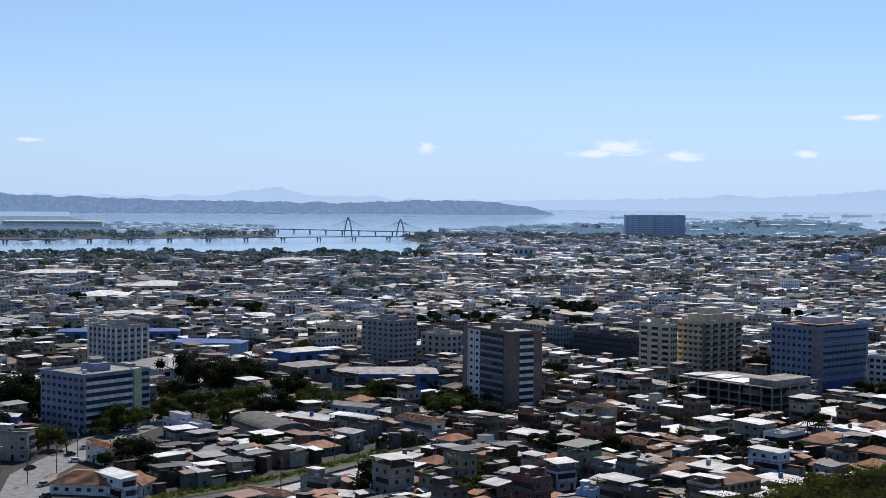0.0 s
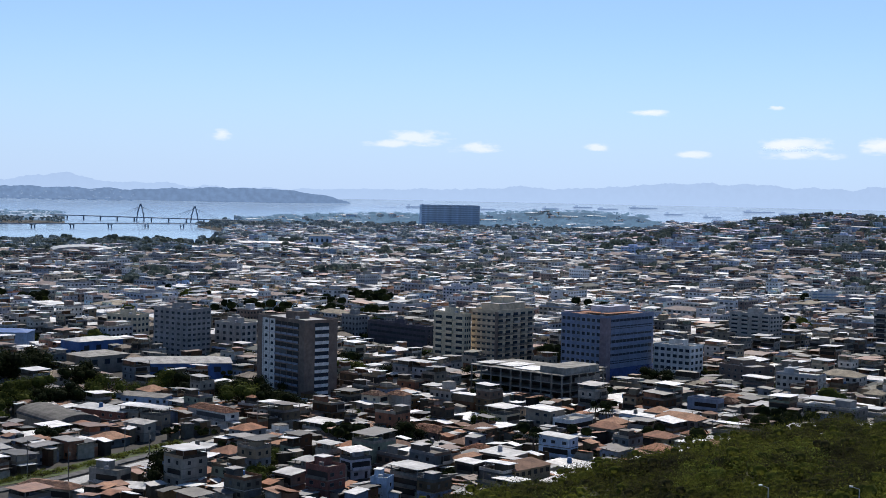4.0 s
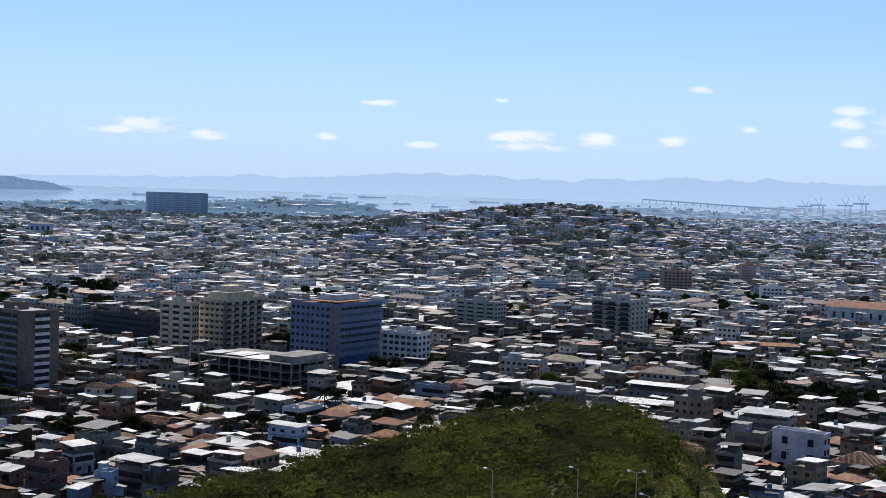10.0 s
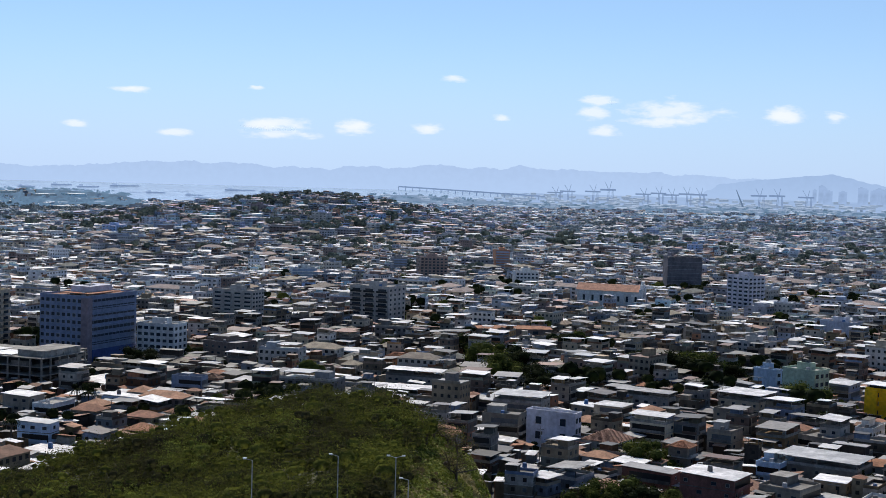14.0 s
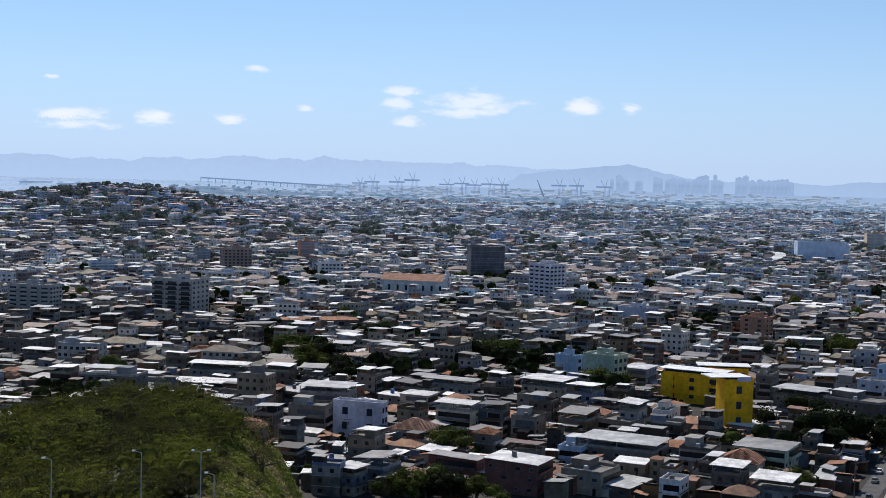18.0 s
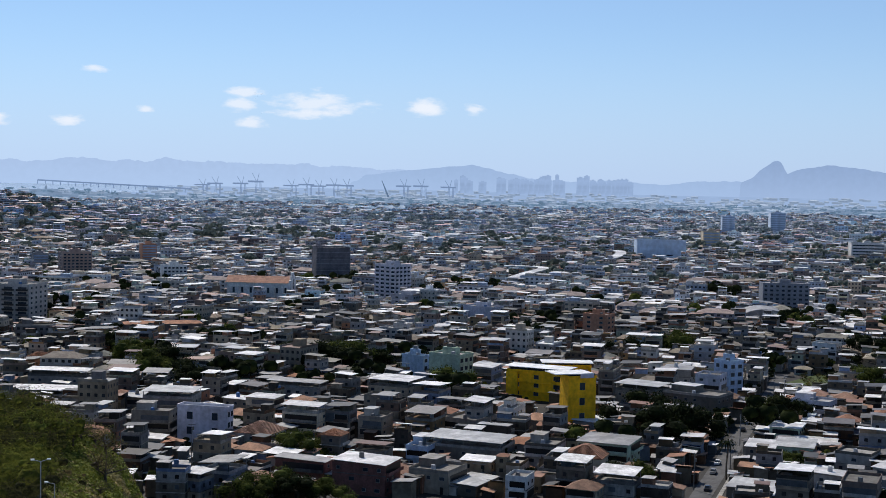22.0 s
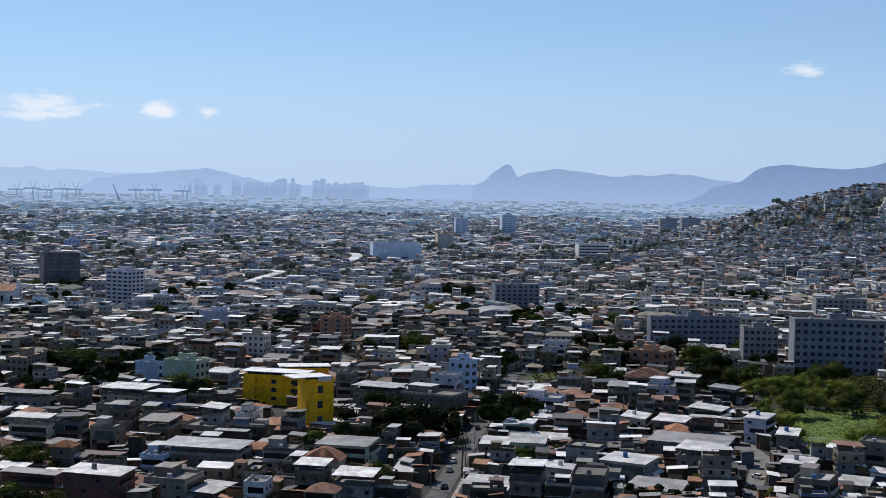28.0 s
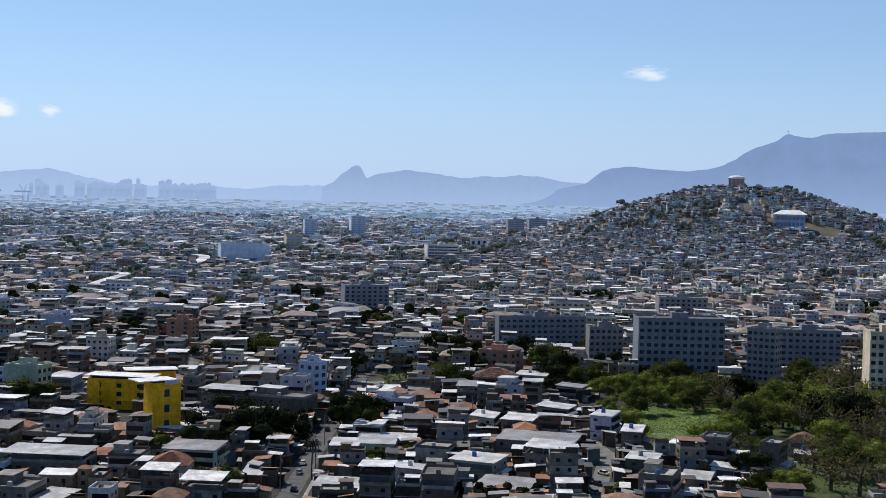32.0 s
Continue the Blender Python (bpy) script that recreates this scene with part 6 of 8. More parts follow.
house(435.5, 146.5, 8.2, 7.5, 1, 9, "sheet", "white", "sheet", "white one-storey house with a bright sheet roof", 115)
house(419.1, 166.8, 10.4, 9.5, 2, 12, "sheet", "grey", "sheet", "weathered grey two-storey house with a bright sheet roof", 116)
house(381.9, 146.7, 14.2, 9.8, 3, 11, "flat", "stone", "slab", "greyish three-storey house with a flat parapet roof", 117)
house(453.4, 137.6, 10.6, 6.5, 3, 2, "flat", "brown", "slab", "brown three-storey house with a flat parapet roof", 118)
house(484.1, 137.4, 13.3, 6.3, 2, 6, "tile", "stone", "tile", "greyish two-storey house with a clay tile roof", 119)
house(476.0, 132.7, 13.0, 6.5, 1, 11, "sheet", "grey", "sheet", "weathered grey one-storey house with a bright sheet roof", 120)
house(413.4, 146.9, 14.0, 8.5, 1, 15, "sheet", "grey", "sheet", "weathered grey one-storey house with a bright sheet roof", 121)
house(455.1, 288.1, 15.1, 9.0, 1, 27, "sheet", "grey", "sheet", "weathered grey one-storey house with a bright sheet roof", 122)


# ---- plants ----
def leaf_cloud(lobes, n, size, seed, flat=0.75, shell=(0.72, 1.08), loose=0.3):
    """Many small leaf sprays on and in a set of lobes (x, y, z, radius)."""
    r = np.random.RandomState(seed)
    L = np.array(lobes, float)
    pick = r.choice(len(L), n, p=L[:, 3] ** 2 / (L[:, 3] ** 2).sum())
    v = r.normal(size=(n, 3))
    v /= np.linalg.norm(v, axis=1)[:, None]
    c = L[pick, :3] + v * (L[pick, 3] * r.uniform(*shell, n))[:, None] * (1, 1, flat)
    nrm = v * 0.9 + r.normal(size=(n, 3)) * loose + (0, 0, 0.45)
    nrm /= np.linalg.norm(nrm, axis=1)[:, None]
    a = np.cross(nrm, r.normal(size=(n, 3)))
    a /= np.linalg.norm(a, axis=1)[:, None]
    b = np.cross(nrm, a)
    s = size * r.uniform(0.6, 1.3, n)[:, None]
    V = np.stack([c - a * s, c - b * s * 0.55, c + a * s, c + b * s * 0.55], 1).reshape(-1, 3)
    return V, np.arange(4 * n).reshape(-1, 4)


def lump(q, seed, k=0.86, n=8):
    """The shaded inside of a lobe: a rough knob of twigs and leaves."""
    v, f = [], []
    for i in range(1, 5):
        for j in range(n):
            a, c = j / n * 6.2832, i / 5 * 3.1416
            r = q[3] * k * (1 + 0.16 * noise.noise((i * 1.7 + seed, j * 1.3, seed * 0.37)))
            v.append((q[0] + r * math.sin(c) * math.cos(a), q[1] + r * math.sin(c) * math.sin(a), q[2] + r * 0.75 * math.cos(c)))
    for i in range(3):
        f += [(i * n + j, (i + 1) * n + j, (i + 1) * n + (j + 1) % n, i * n + (j + 1) % n) for j in range(n)]
    return v, f + [tuple(range(n)), tuple(range(4 * n - 1, 3 * n - 1, -1))]


def lobes_of(seed, spread, n, top, low):
    r = random.Random(seed)
    return [(r.gauss(0, spread * 0.32), r.gauss(0, spread * 0.32), low + (top - low) * r.random(), spread * r.uniform(0.2, 0.34)) for _ in range(n)]


def with_cores(v, f, lobes, seed, n=8, k0=0.86):
    """Leaves with the shaded lumps behind them, all in quads."""
    V, F = [v], [f]
    k = len(v)
    for i, q in enumerate(lobes):
        a, b = lump(q, seed + i, k0, n)
        V.append(np.array(a))
        F.append(np.array(b[:3 * n]) + k)
        k += len(a)
    return np.concatenate(V), np.concatenate(F)


TREES = {}


def tree_kit(kind, v):
    """Meshes of trunk and crown for a tree about one metre wide, to be scaled by its crown's width."""
    key = (kind, v)
    if key in TREES:
        return TREES[key]
    r = random.Random(v)
    if kind == "palm":
        stem = [pipe((0.02 * i, 0.03 * math.sin(i), i * 0.36), (0.02 * (i + 1), 0.03 * math.sin(i + 1), (i + 1) * 0.36), 0.05, 0.045, 7) for i in range(5)]
        fr = []
        for i in range(18):
            a, up = i * 2.4, r.uniform(-0.15, 0.3)
            p = Vector((0.1, 0.03, 1.8))
            for j in range(4):
                q = p + Vector((math.cos(a) * 0.14, math.sin(a) * 0.14, up * 0.3 - 0.035 * j * j))
                sd = Vector((-math.sin(a), math.cos(a), 0)) * (0.07 - 0.012 * j)
                fr.append(([tuple(p - sd), tuple(p + Vector((0, 0, 0.03))), tuple(p + sd), tuple(q)], [(0, 1, 3), (1, 2, 3)]))
                p = q
        TREES[key] = mesh("trunk", join(*stem), M["bark"]), mesh("crown", join(*fr), M["leaf_dark"])
        return TREES[key]
    lob = lobes_of(v * 7 + 3, 1.0, 11 if kind != "dry" else 9, 0.80, 0.30)
    limbs = [pipe((0, 0, -0.1), (0.02, 0.01, 0.32), 0.055, 0.04, 7)] + [pipe((0.02, 0.01, 0.25 + 0.02 * i), q[:3], 0.028, 0.008, 5) for i, q in enumerate(lob)]
    cnt, size = (2300, 0.032) if kind != "dry" else (620, 0.03)
    V, F = leaf_cloud(lob, cnt, size, v, 0.8, (0.6, 1.12), 0.7)
    if kind != "dry":
        V, F = join((V.tolist(), [tuple(q) for q in F.tolist()]), *[lump(q, v * 31 + i, 0.66) for i, q in enumerate(lob)])
        V = np.array(V)
    leafm = dict(dark="leaf_dark", leaf="leaf", light="leaf_light", dry="leaf_dry")[kind]
    TREES[key] = mesh("trunk", join(*limbs), M["bark"]), mesh("crown", (V.tolist(), F.tolist() if kind == "dry" else F), M[leafm])
    return TREES[key]


TREE_WORDS = dict(dark="dark green broad-leaved tree with a dense crown", leaf="green broad-leaved tree between houses", light="light green bushy tree on the slope",
                  dry="half-bare brownish tree with pale branches", palm="tall palm tree with drooping fronds")


def tree(kind, x, y, width, k):
    if kind == "leaf" and 66 < math.degrees(math.atan2(x, y)) < 80 and k % 2:
        kind = "light"
    if kind == "dark" and 66 < math.degrees(math.atan2(x, y)) < 80 and k % 6:
        kind = ("light", "leaf", "dry")[k % 3]
    tr, cr = tree_kit(kind, k % 5)
    r = random.Random(k)
    t = thing("palm_tree" if kind == "palm" else "tree", pose(x, y, float(rise(x, y)), 0, 0, r.uniform(0, 360)), TREE_WORDS[kind], "tree")
    s = width * (1.15 if kind != "palm" else 1.0) * r.uniform(0.95, 1.15)
    t.scale = (s, s, s * r.uniform(0.9, 1.1))
    part("trunk", tr, None, t)
    part("crown", cr, None, t)
    FREE.append((x, y, width * 0.32))


tree("dark", -171.4, 572.4, 14.7, 0)
tree("dark", -160.4, 565.6, 11.7, 1)
tree("dark", -184.1, 594.9, 12.4, 2)
tree("dark", -100.6, 462.1, 9.8, 3)
tree("dark", -92.8, 448.4, 7.3, 4)
tree("leaf", -122.5, 533.4, 8.7, 5)
tree("leaf", -116.0, 537.5, 7.9, 6)
tree("leaf", -126.3, 526.9, 6.4, 7)
tree("leaf", -137.9, 496.8, 7.4, 8)
tree("palm", -130.0, 491.7, 5.7, 9)
tree("leaf", -109.0, 556.7, 9.0, 10)
tree("dark", -117.1, 650.7, 13.6, 11)
tree("leaf", -98.7, 561.4, 10.4, 12)
tree("dark", -101.0, 619.0, 14.9, 13)
tree("leaf", -86.5, 562.0, 10.4, 14)
tree("dark", -91.2, 624.8, 12.5, 15)
tree("dark", -88.7, 652.3, 13.1, 16)
tree("leaf", -79.7, 569.5, 10.5, 17)
tree("dark", -69.8, 562.8, 9.0, 18)
tree("dark", -63.1, 563.1, 10.3, 19)
tree("dark", -63.4, 609.2, 11.2, 20)
tree("leaf", -53.0, 570.8, 10.9, 21)
tree("dark", -54.7, 609.6, 9.7, 22)
tree("dark", -60.6, 489.1, 5.1, 23)
tree("leaf", -27.7, 599.6, 11.0, 24)
tree("dark", -21.0, 590.4, 9.4, 25)
tree("leaf", -6.0, 580.5, 7.8, 26)
tree("dark", -1.3, 566.0, 9.9, 27)
tree("leaf", 4.3, 556.5, 11.5, 28)
tree("dark", 11.9, 552.7, 11.4, 29)
tree("dark", 19.1, 549.0, 10.0, 30)
tree("dark", 7.9, 581.1, 11.5, 31)
tree("leaf", 52.1, 641.3, 11.2, 32)
tree("dark", 51.1, 679.9, 8.1, 33)
tree("dark", 57.8, 656.5, 6.8, 34)
tree("dark", 58.6, 486.6, 7.0, 35)
tree("dark", -20.1, 419.8, 8.7, 36)
tree("leaf", 11.6, 446.1, 6.4, 37)
tree("leaf", 6.7, 414.5, 6.6, 38)
tree("dark", 48.1, 483.0, 7.7, 39)
tree("dark", 66.9, 624.4, 10.0, 40)
tree("palm", 133.3, 514.0, 5.5, 41)
tree("palm", 136.2, 509.5, 5.4, 42)
tree("palm", 96.2, 452.8, 5.5, 43)
tree("leaf", 90.9, 512.2, 7.0, 44)
tree("dark", 185.7, 622.0, 10.3, 45)
tree("dark", 101.5, 620.7, 10.0, 46)
tree("leaf", 109.2, 606.8, 8.3, 47)
tree("leaf", 332.6, 563.1, 13.0, 48)
tree("leaf", 320.1, 527.2, 14.7, 49)
tree("dark", 333.2, 532.2, 13.0, 50)
tree("dark", 324.0, 501.8, 12.3, 51)
tree("dark", 321.5, 487.2, 9.3, 52)
tree("leaf", 266.8, 351.5, 8.1, 53)
tree("leaf", 273.8, 350.9, 7.1, 54)
tree("dark", 400.2, 505.3, 12.8, 55)
tree("leaf", 410.8, 499.0, 12.8, 56)
tree("dark", 417.6, 492.0, 11.3, 57)
tree("leaf", 412.4, 510.8, 12.0, 58)
tree("leaf", 263.3, 365.8, 5.0, 59)
tree("dark", 376.8, 297.1, 14.5, 60)
tree("dark", 389.2, 295.2, 12.8, 61)
tree("dark", 408.2, 326.0, 12.4, 62)
tree("dark", 401.9, 299.1, 9.1, 63)
tree("leaf", 321.1, 259.6, 8.5, 64)
tree("dark", 320.5, 268.4, 6.6, 65)
tree("light", 310.6, 262.0, 6.4, 66)
tree("palm", 355.4, 253.8, 5.2, 67)
tree("leaf", 394.9, 416.1, 10.0, 68)
tree("dark", 572.8, 453.8, 13.3, 69)
tree("leaf", 583.5, 448.2, 13.4, 70)
tree("dark", 545.0, 445.2, 12.8, 71)
tree("dark", 451.8, 300.0, 9.9, 72)
tree("dark", 461.5, 301.2, 7.4, 73)
tree("leaf", 464.1, 312.3, 8.0, 74)
tree("leaf", 553.2, 320.6, 11.7, 75)
tree("dark", 600.2, 340.2, 12.6, 76)
tree("dark", 565.5, 333.8, 10.4, 77)
tree("dark", 645.2, 372.6, 13.6, 78)
tree("dark", 674.8, 343.6, 13.8, 79)
tree("leaf", 629.2, 311.1, 12.8, 80)
tree("dark", 609.2, 289.5, 13.4, 81)
tree("dark", 588.0, 284.9, 10.4, 82)
tree("leaf", 376.9, 247.7, 6.1, 83)
tree("leaf", 382.1, 244.6, 5.4, 84)
tree("leaf", 701.5, 317.4, 12.2, 85)
tree("light", 572.3, 255.0, 8.7, 86)
tree("light", 584.4, 253.6, 8.6, 87)
tree("light", 588.5, 248.5, 8.6, 88)
tree("light", 523.9, 229.5, 6.4, 89)
tree("leaf", 538.6, 222.3, 10.6, 90)
tree("light", 594.2, 241.4, 9.9, 91)
tree("leaf", 617.4, 241.2, 11.6, 92)
tree("light", 597.3, 223.9, 8.6, 93)
tree("leaf", 611.6, 219.9, 10.8, 94)
tree("dark", 574.9, 200.3, 13.5, 95)
tree("dark", 591.3, 197.2, 11.4, 96)
tree("leaf", 490.9, 208.0, 8.5, 97)
tree("dark", 492.2, 167.9, 12.4, 99)
tree("dark", 520.3, 169.9, 11.3, 100)
tree("leaf", 563.9, 178.5, 10.8, 101)
tree("dark", 437.6, 141.5, 9.1, 102)
tree("light", 541.3, 163.3, 9.0, 103)
tree("leaf", 640.2, 184.5, 13.7, 104)
tree("leaf", 577.3, 161.4, 13.3, 105)
tree("dry", 613.4, 164.3, 16.6, 106)
tree("dark", 533.1, 153.2, 12.3, 107)
tree("dark", 541.3, 142.5, 13.3, 108)
tree("dry", 655.6, 165.5, 18.8, 109)
tree("dry", 560.3, 138.8, 15.1, 110)
tree("dry", 515.1, 119.4, 13.8, 111)
tree("light", 475.8, 112.8, 8.3, 112)
tree("light", 420.0, 123.5, 6.8, 113)
tree("leaf", 406.1, 129.4, 8.5, 114)
tree("dry", 435.5, 115.8, 12.5, 115)
tree("dry", 432.4, 106.4, 12.4, 116)
tree("dry", 428.4, 98.8, 12.2, 117)
tree("dry", 474.4, 122.6, 11.7, 118)
tree("dry", 669.4, 148.4, 24.5, 119)
tree("dry", 543.4, 119.9, 19.9, 120)
tree("leaf", 222.8, 315.8, 7.7, 121)
tree("leaf", 230.4, 314.3, 8.0, 122)
tree("dark", 235.5, 309.5, 7.7, 123)
tree("leaf", 239.9, 303.6, 7.1, 124)
tree("dark", 458.9, 127.7, 10.6, 125)
tree("leaf", 456.4, 116.1, 11.2, 126)
tree("leaf", 502.5, 136.1, 10.7, 127)
tree("dark", 523.7, 126.5, 12.8, 128)
tree("leaf", 594.6, 139.4, 16.0, 129)
tree("leaf", 578.8, 171.3, 12.0, 130)
tree("leaf", 599.1, 182.3, 10.9, 131)
tree("leaf", 560.6, 206.3, 9.5, 132)
tree("light", 565.6, 224.5, 7.5, 133)
tree("light", 558.7, 233.2, 7.4, 134)
tree("leaf", 595.4, 268.2, 10.4, 135)
tree("leaf", 638.6, 245.2, 10.9, 136)
tree("light", 651.9, 260.6, 7.8, 137)


def scattered_leaves(name, spots, kits, mats, label, category):
    """Bushes or far trees as one piece of stuff: spots are (x, y, z, turn, size, kit)."""
    V, L, S, MI, base = [], [], [], [], 0
    byk = {}
    for p in spots:
        byk.setdefault(p[5], []).append(p)
    for k, ps in sorted(byk.items()):
        a = np.array([q[:5] for q in ps])
        v, f, mi = kits[k]
        c, s = np.cos(a[:, 3])[:, None], np.sin(a[:, 3])[:, None]
        P = np.stack([a[:, 0:1] + (c * v[None, :, 0] - s * v[None, :, 1]) * a[:, 4:5], a[:, 1:2] + (s * v[None, :, 0] + c * v[None, :, 1]) * a[:, 4:5], a[:, 2:3] + v[None, :, 2] * a[:, 4:5]], -1)
        V.append(P.reshape(-1, 3))
        idx = (base + np.arange(len(a)) * len(v))[:, None] + f.reshape(1, -1)
        L.append(idx.ravel())
        S.append(np.full(len(a) * len(f), 4))
        MI.append(np.full(len(a) * len(f), mi))
        base += len(a) * len(v)
    return bulk(name, V, L, S, MI, mats, label, category, True)


# the green knoll: a thicket of bushes, thin dry grass towards its south side
rk = random.Random(5)


def thicket(name, dark, green, light, size):
    """Leaves of a mixed thicket: whole shrubs of dark, olive and fresh green side by side, each spray a little different."""
    m = mat(name, [green], rough=0.9, size=0.5, island=True, bump=0, spec=0.05, sheer=0.4)
    n, l = m.node_tree.nodes, m.node_tree.links
    co, ns, ramp, geo, mix = n.new("ShaderNodeTexCoord"), n.new("ShaderNodeTexNoise"), n.new("ShaderNodeValToRGB"), n.new("ShaderNodeNewGeometry"), n.new("ShaderNodeMath")
    ns.inputs["Scale"].default_value, ns.inputs["Detail"].default_value = 1 / size, 3
    mix.operation, mix.inputs[1].default_value = "MULTIPLY_ADD", 0.22
    e = ramp.color_ramp.elements
    e[0].position, e[1].position = 0.50, 0.63
    e[0].color, e[1].color = (*dark, 1), (*green, 1)
    e.new(0.80).color = (*light, 1)
    l.new(co.outputs["Object"], ns.inputs["Vector"]), l.new(geo.outputs["Random Per Island"], mix.inputs[0]), l.new(ns.outputs["Fac"], mix.inputs[2])
    l.new(mix.outputs[0], ramp.inputs[0])
    hue = [q for q in n if q.bl_idname == "ShaderNodeHueSaturation"][0]
    l.new(ramp.outputs[0], hue.inputs["Color"])
    return m


knoll_mats = [thicket("thicket_leaves", (.050, .049, .022), (.098, .110, .022), (.155, .168, .032), 13.0), thicket("dull_thicket_leaves", (.056, .052, .030), (.080, .084, .024), (.120, .128, .030), 14.0), M["leaf_light"], M["leaf_dry"]]
kits = []
for i, mi in enumerate([0, 0, 1, 2, 0, 3]):
    lob = [(0, 0, 0.42, 0.55)] + [(0.55 * math.cos(2.4 * j + i), 0.55 * math.sin(2.4 * j + i), 0.3 + 0.07 * ((j * 5 + i) % 6), 0.3 + 0.05 * ((j + i) % 3)) for j in range(6)]
    v, f = leaf_cloud(lob, 330, 0.036, 40 + i, 0.9, (0.5, 1.2), 0.9)
    v2, f2 = leaf_cloud([(q[0], q[1], q[2] + 0.1, q[3] * 1.3) for q in lob], 110, 0.022, 140 + i, 1.0, (0.6, 1.3), 1.2)
    v, f = with_cores(np.concatenate([v, v2]), np.concatenate([f, f2 + len(v)]), lob[:3], 40 + i, 6, 0.5)
    kits.append((v, f, mi))
spots = []
for i in range(3300):
    b, s = rk.uniform(3, 31), rk.uniform(165, 330)
    x, y, _ = polar(b, s)
    z = float(rise(x, y))
    dry = b > 27.45 + 0.4 * math.sin(s * 0.05)
    if z < 6 or (dry and rk.random() < (0.95 if s < 300 else 0.6)):
        continue
    patch = noise.noise((x * 0.05, y * 0.05, 4))
    k = rk.choice([0, 1, 4, 2]) if patch < 0.05 else rk.choice([0, 1, 4, 0, 0, 0, 0, 3])
    if dry:
        k = rk.choice([5, 5, 0])
    size = (2.4 + 3.0 * rk.random() ** 1.5 + (2.0 if rk.random() < 0.1 else 0)) * (0.5 if dry else 1.0) * (1 + 0.4 * patch)
    if 25.0 < b < 28.4 and abs(s - 206) < 12:
        continue
    spots.append((x, y, z - 0.4, rk.uniform(0, 6.28), size, k))
scattered_leaves("hillside_bushes", spots, kits, knoll_mats, "dense green thicket covering the knoll", "bushes")

for i in range(9):
    bx, sx = rk.uniform(28.2, 29.7), rk.uniform(262, 312)
    tree("dry", *polar(bx, sx)[:2], rk.uniform(3.0, 5.5), 300 + i)

# a bare earth track below the thicket
track = mat("pale_earth_track", [(.34, .30, .24)], stain=0.4, size=1.0)
TRACK = [(25.4, 200), (26.6, 203), (27.4, 210), (27.9, 219)]
v, f = [], []
for i, (b, d) in enumerate(TRACK):
    for off in (-2.2, 2.2):
        x, y, _ = polar(b, d + off)
        v.append((x, y, float(rise(x, y)) + 0.25))
f = [(2 * i, 2 * i + 2, 2 * i + 3, 2 * i + 1) for i in range(len(TRACK) - 1)]
tagged(new("track", mesh("track", (v, f), track)), "pale bare earth track below the thicket", "track", kind="structure")

# thin grass of the knoll's open side
gr = []
for i in range(14000):
    b, s = rk.uniform(27.3, 31.2), rk.uniform(180, 330)
    x, y, _ = polar(b, s)
    gr.append((x, y, float(rise(x, y)), rk.uniform(0, 6.28), rk.uniform(0.5, 1.1), 0 if rk.random() < 0.6 + 1.6 * noise.noise((x * 0.07, y * 0.07, 21)) else 1))
blade = []
for mi in (0, 1):
    v, f = leaf_cloud([(0, 0, 0.3, 0.5)], 10, 0.4, 60 + mi, 0.7)
    blade.append((v, f, mi))
scattered_leaves("tall_grass", gr, blade, [mat("fresh_grass_blades", [(.18, .22, .03), (.25, .27, .05), (.15, .18, .03)], rough=0.9, island=True, bump=0, sheer=0.4), mat("straw", [(.40, .33, .13), (.32, .28, .10), (.26, .22, .08)], island=True, bump=0, sheer=0.3)], "tall green and straw-coloured grass", "grass")


# street lamps on the knoll
def street_lamp(bearing, s, z_top, arms):
    x, y, _ = polar(bearing, s)
    z = float(rise(x, y))
    t = thing("street_lamp", pose(x, y, z, 0, 0, -bearing), "slim grey street lamp with pale lamp heads on the knoll", "street lamp", "street lamps on the knoll")
    h = max(4.0, z_top - z)
    part("pole", pipe((0, 0, -0.5), (0, 0, h), 0.11, 0.07, 8), M["metal"], t)
    for i in range(arms):
        a = part("arm", pipe((0, 0, h), ((-0.9, 0.9)[i], 0, h + 0.25), 0.05, 0.04, 6), M["metal"], t)
        part("lamp_head", box((-1.3, 0.8)[i], -0.2, h + 0.2, (-0.8, 1.3)[i], 0.2, h + 0.38), M["lamp_glass"], a)


street_lamp(24.84, 196, EYE - 196 * math.tan(radians(11.25)), 1)
street_lamp(27.18, 196, EYE - 196 * math.tan(radians(11.27)), 2)
street_lamp(21.39, 196, EYE - 196 * math.tan(radians(11.44)), 1)
street_lamp(27.71, 192, EYE - 192 * math.tan(radians(12.14)), 1)


# ---- roads, canal and cars ----
def strip(name, pts, width, material, label, lift=0.06, kind="structure", category="road"):
    """A paved ribbon along points on the ground."""
    v, f = [], []
    P = [Vector((*p, 0)) for p in pts]
    Q = []
    for p, q in zip(P, P[1:]):
        n = max(1, int((q - p).length / 5))
        Q += [p.lerp(q, i / n) for i in range(n)]
    Q.append(P[-1])
    for i, p in enumerate(Q):
        a = (Q[min(i + 1, len(Q) - 1)] - Q[max(i - 1, 0)]).normalized()
        s = Vector((-a.y, a.x, 0)) * width / 2
        z = float(rise(p.x, p.y))
        for u in (p - s, p + s):
            v += [(u.x, u.y, z + lift), (u.x, u.y, z - 0.6)]
    for i in range(len(Q) - 1):
        a, b = i * 4, i * 4 + 4
        f += [(a, b, b + 2, a + 2), (a, a + 1, b + 1, b), (a + 2, b + 2, b + 3, a + 3)]
    for p, q in zip(pts, pts[1:]):
        LANES.append((*p, *q, width / 2))
    return tagged(new(name, mesh(name, (v, f), material)), label, category, kind=kind)


def at(b, d):
    return polar(b, d)[:2]


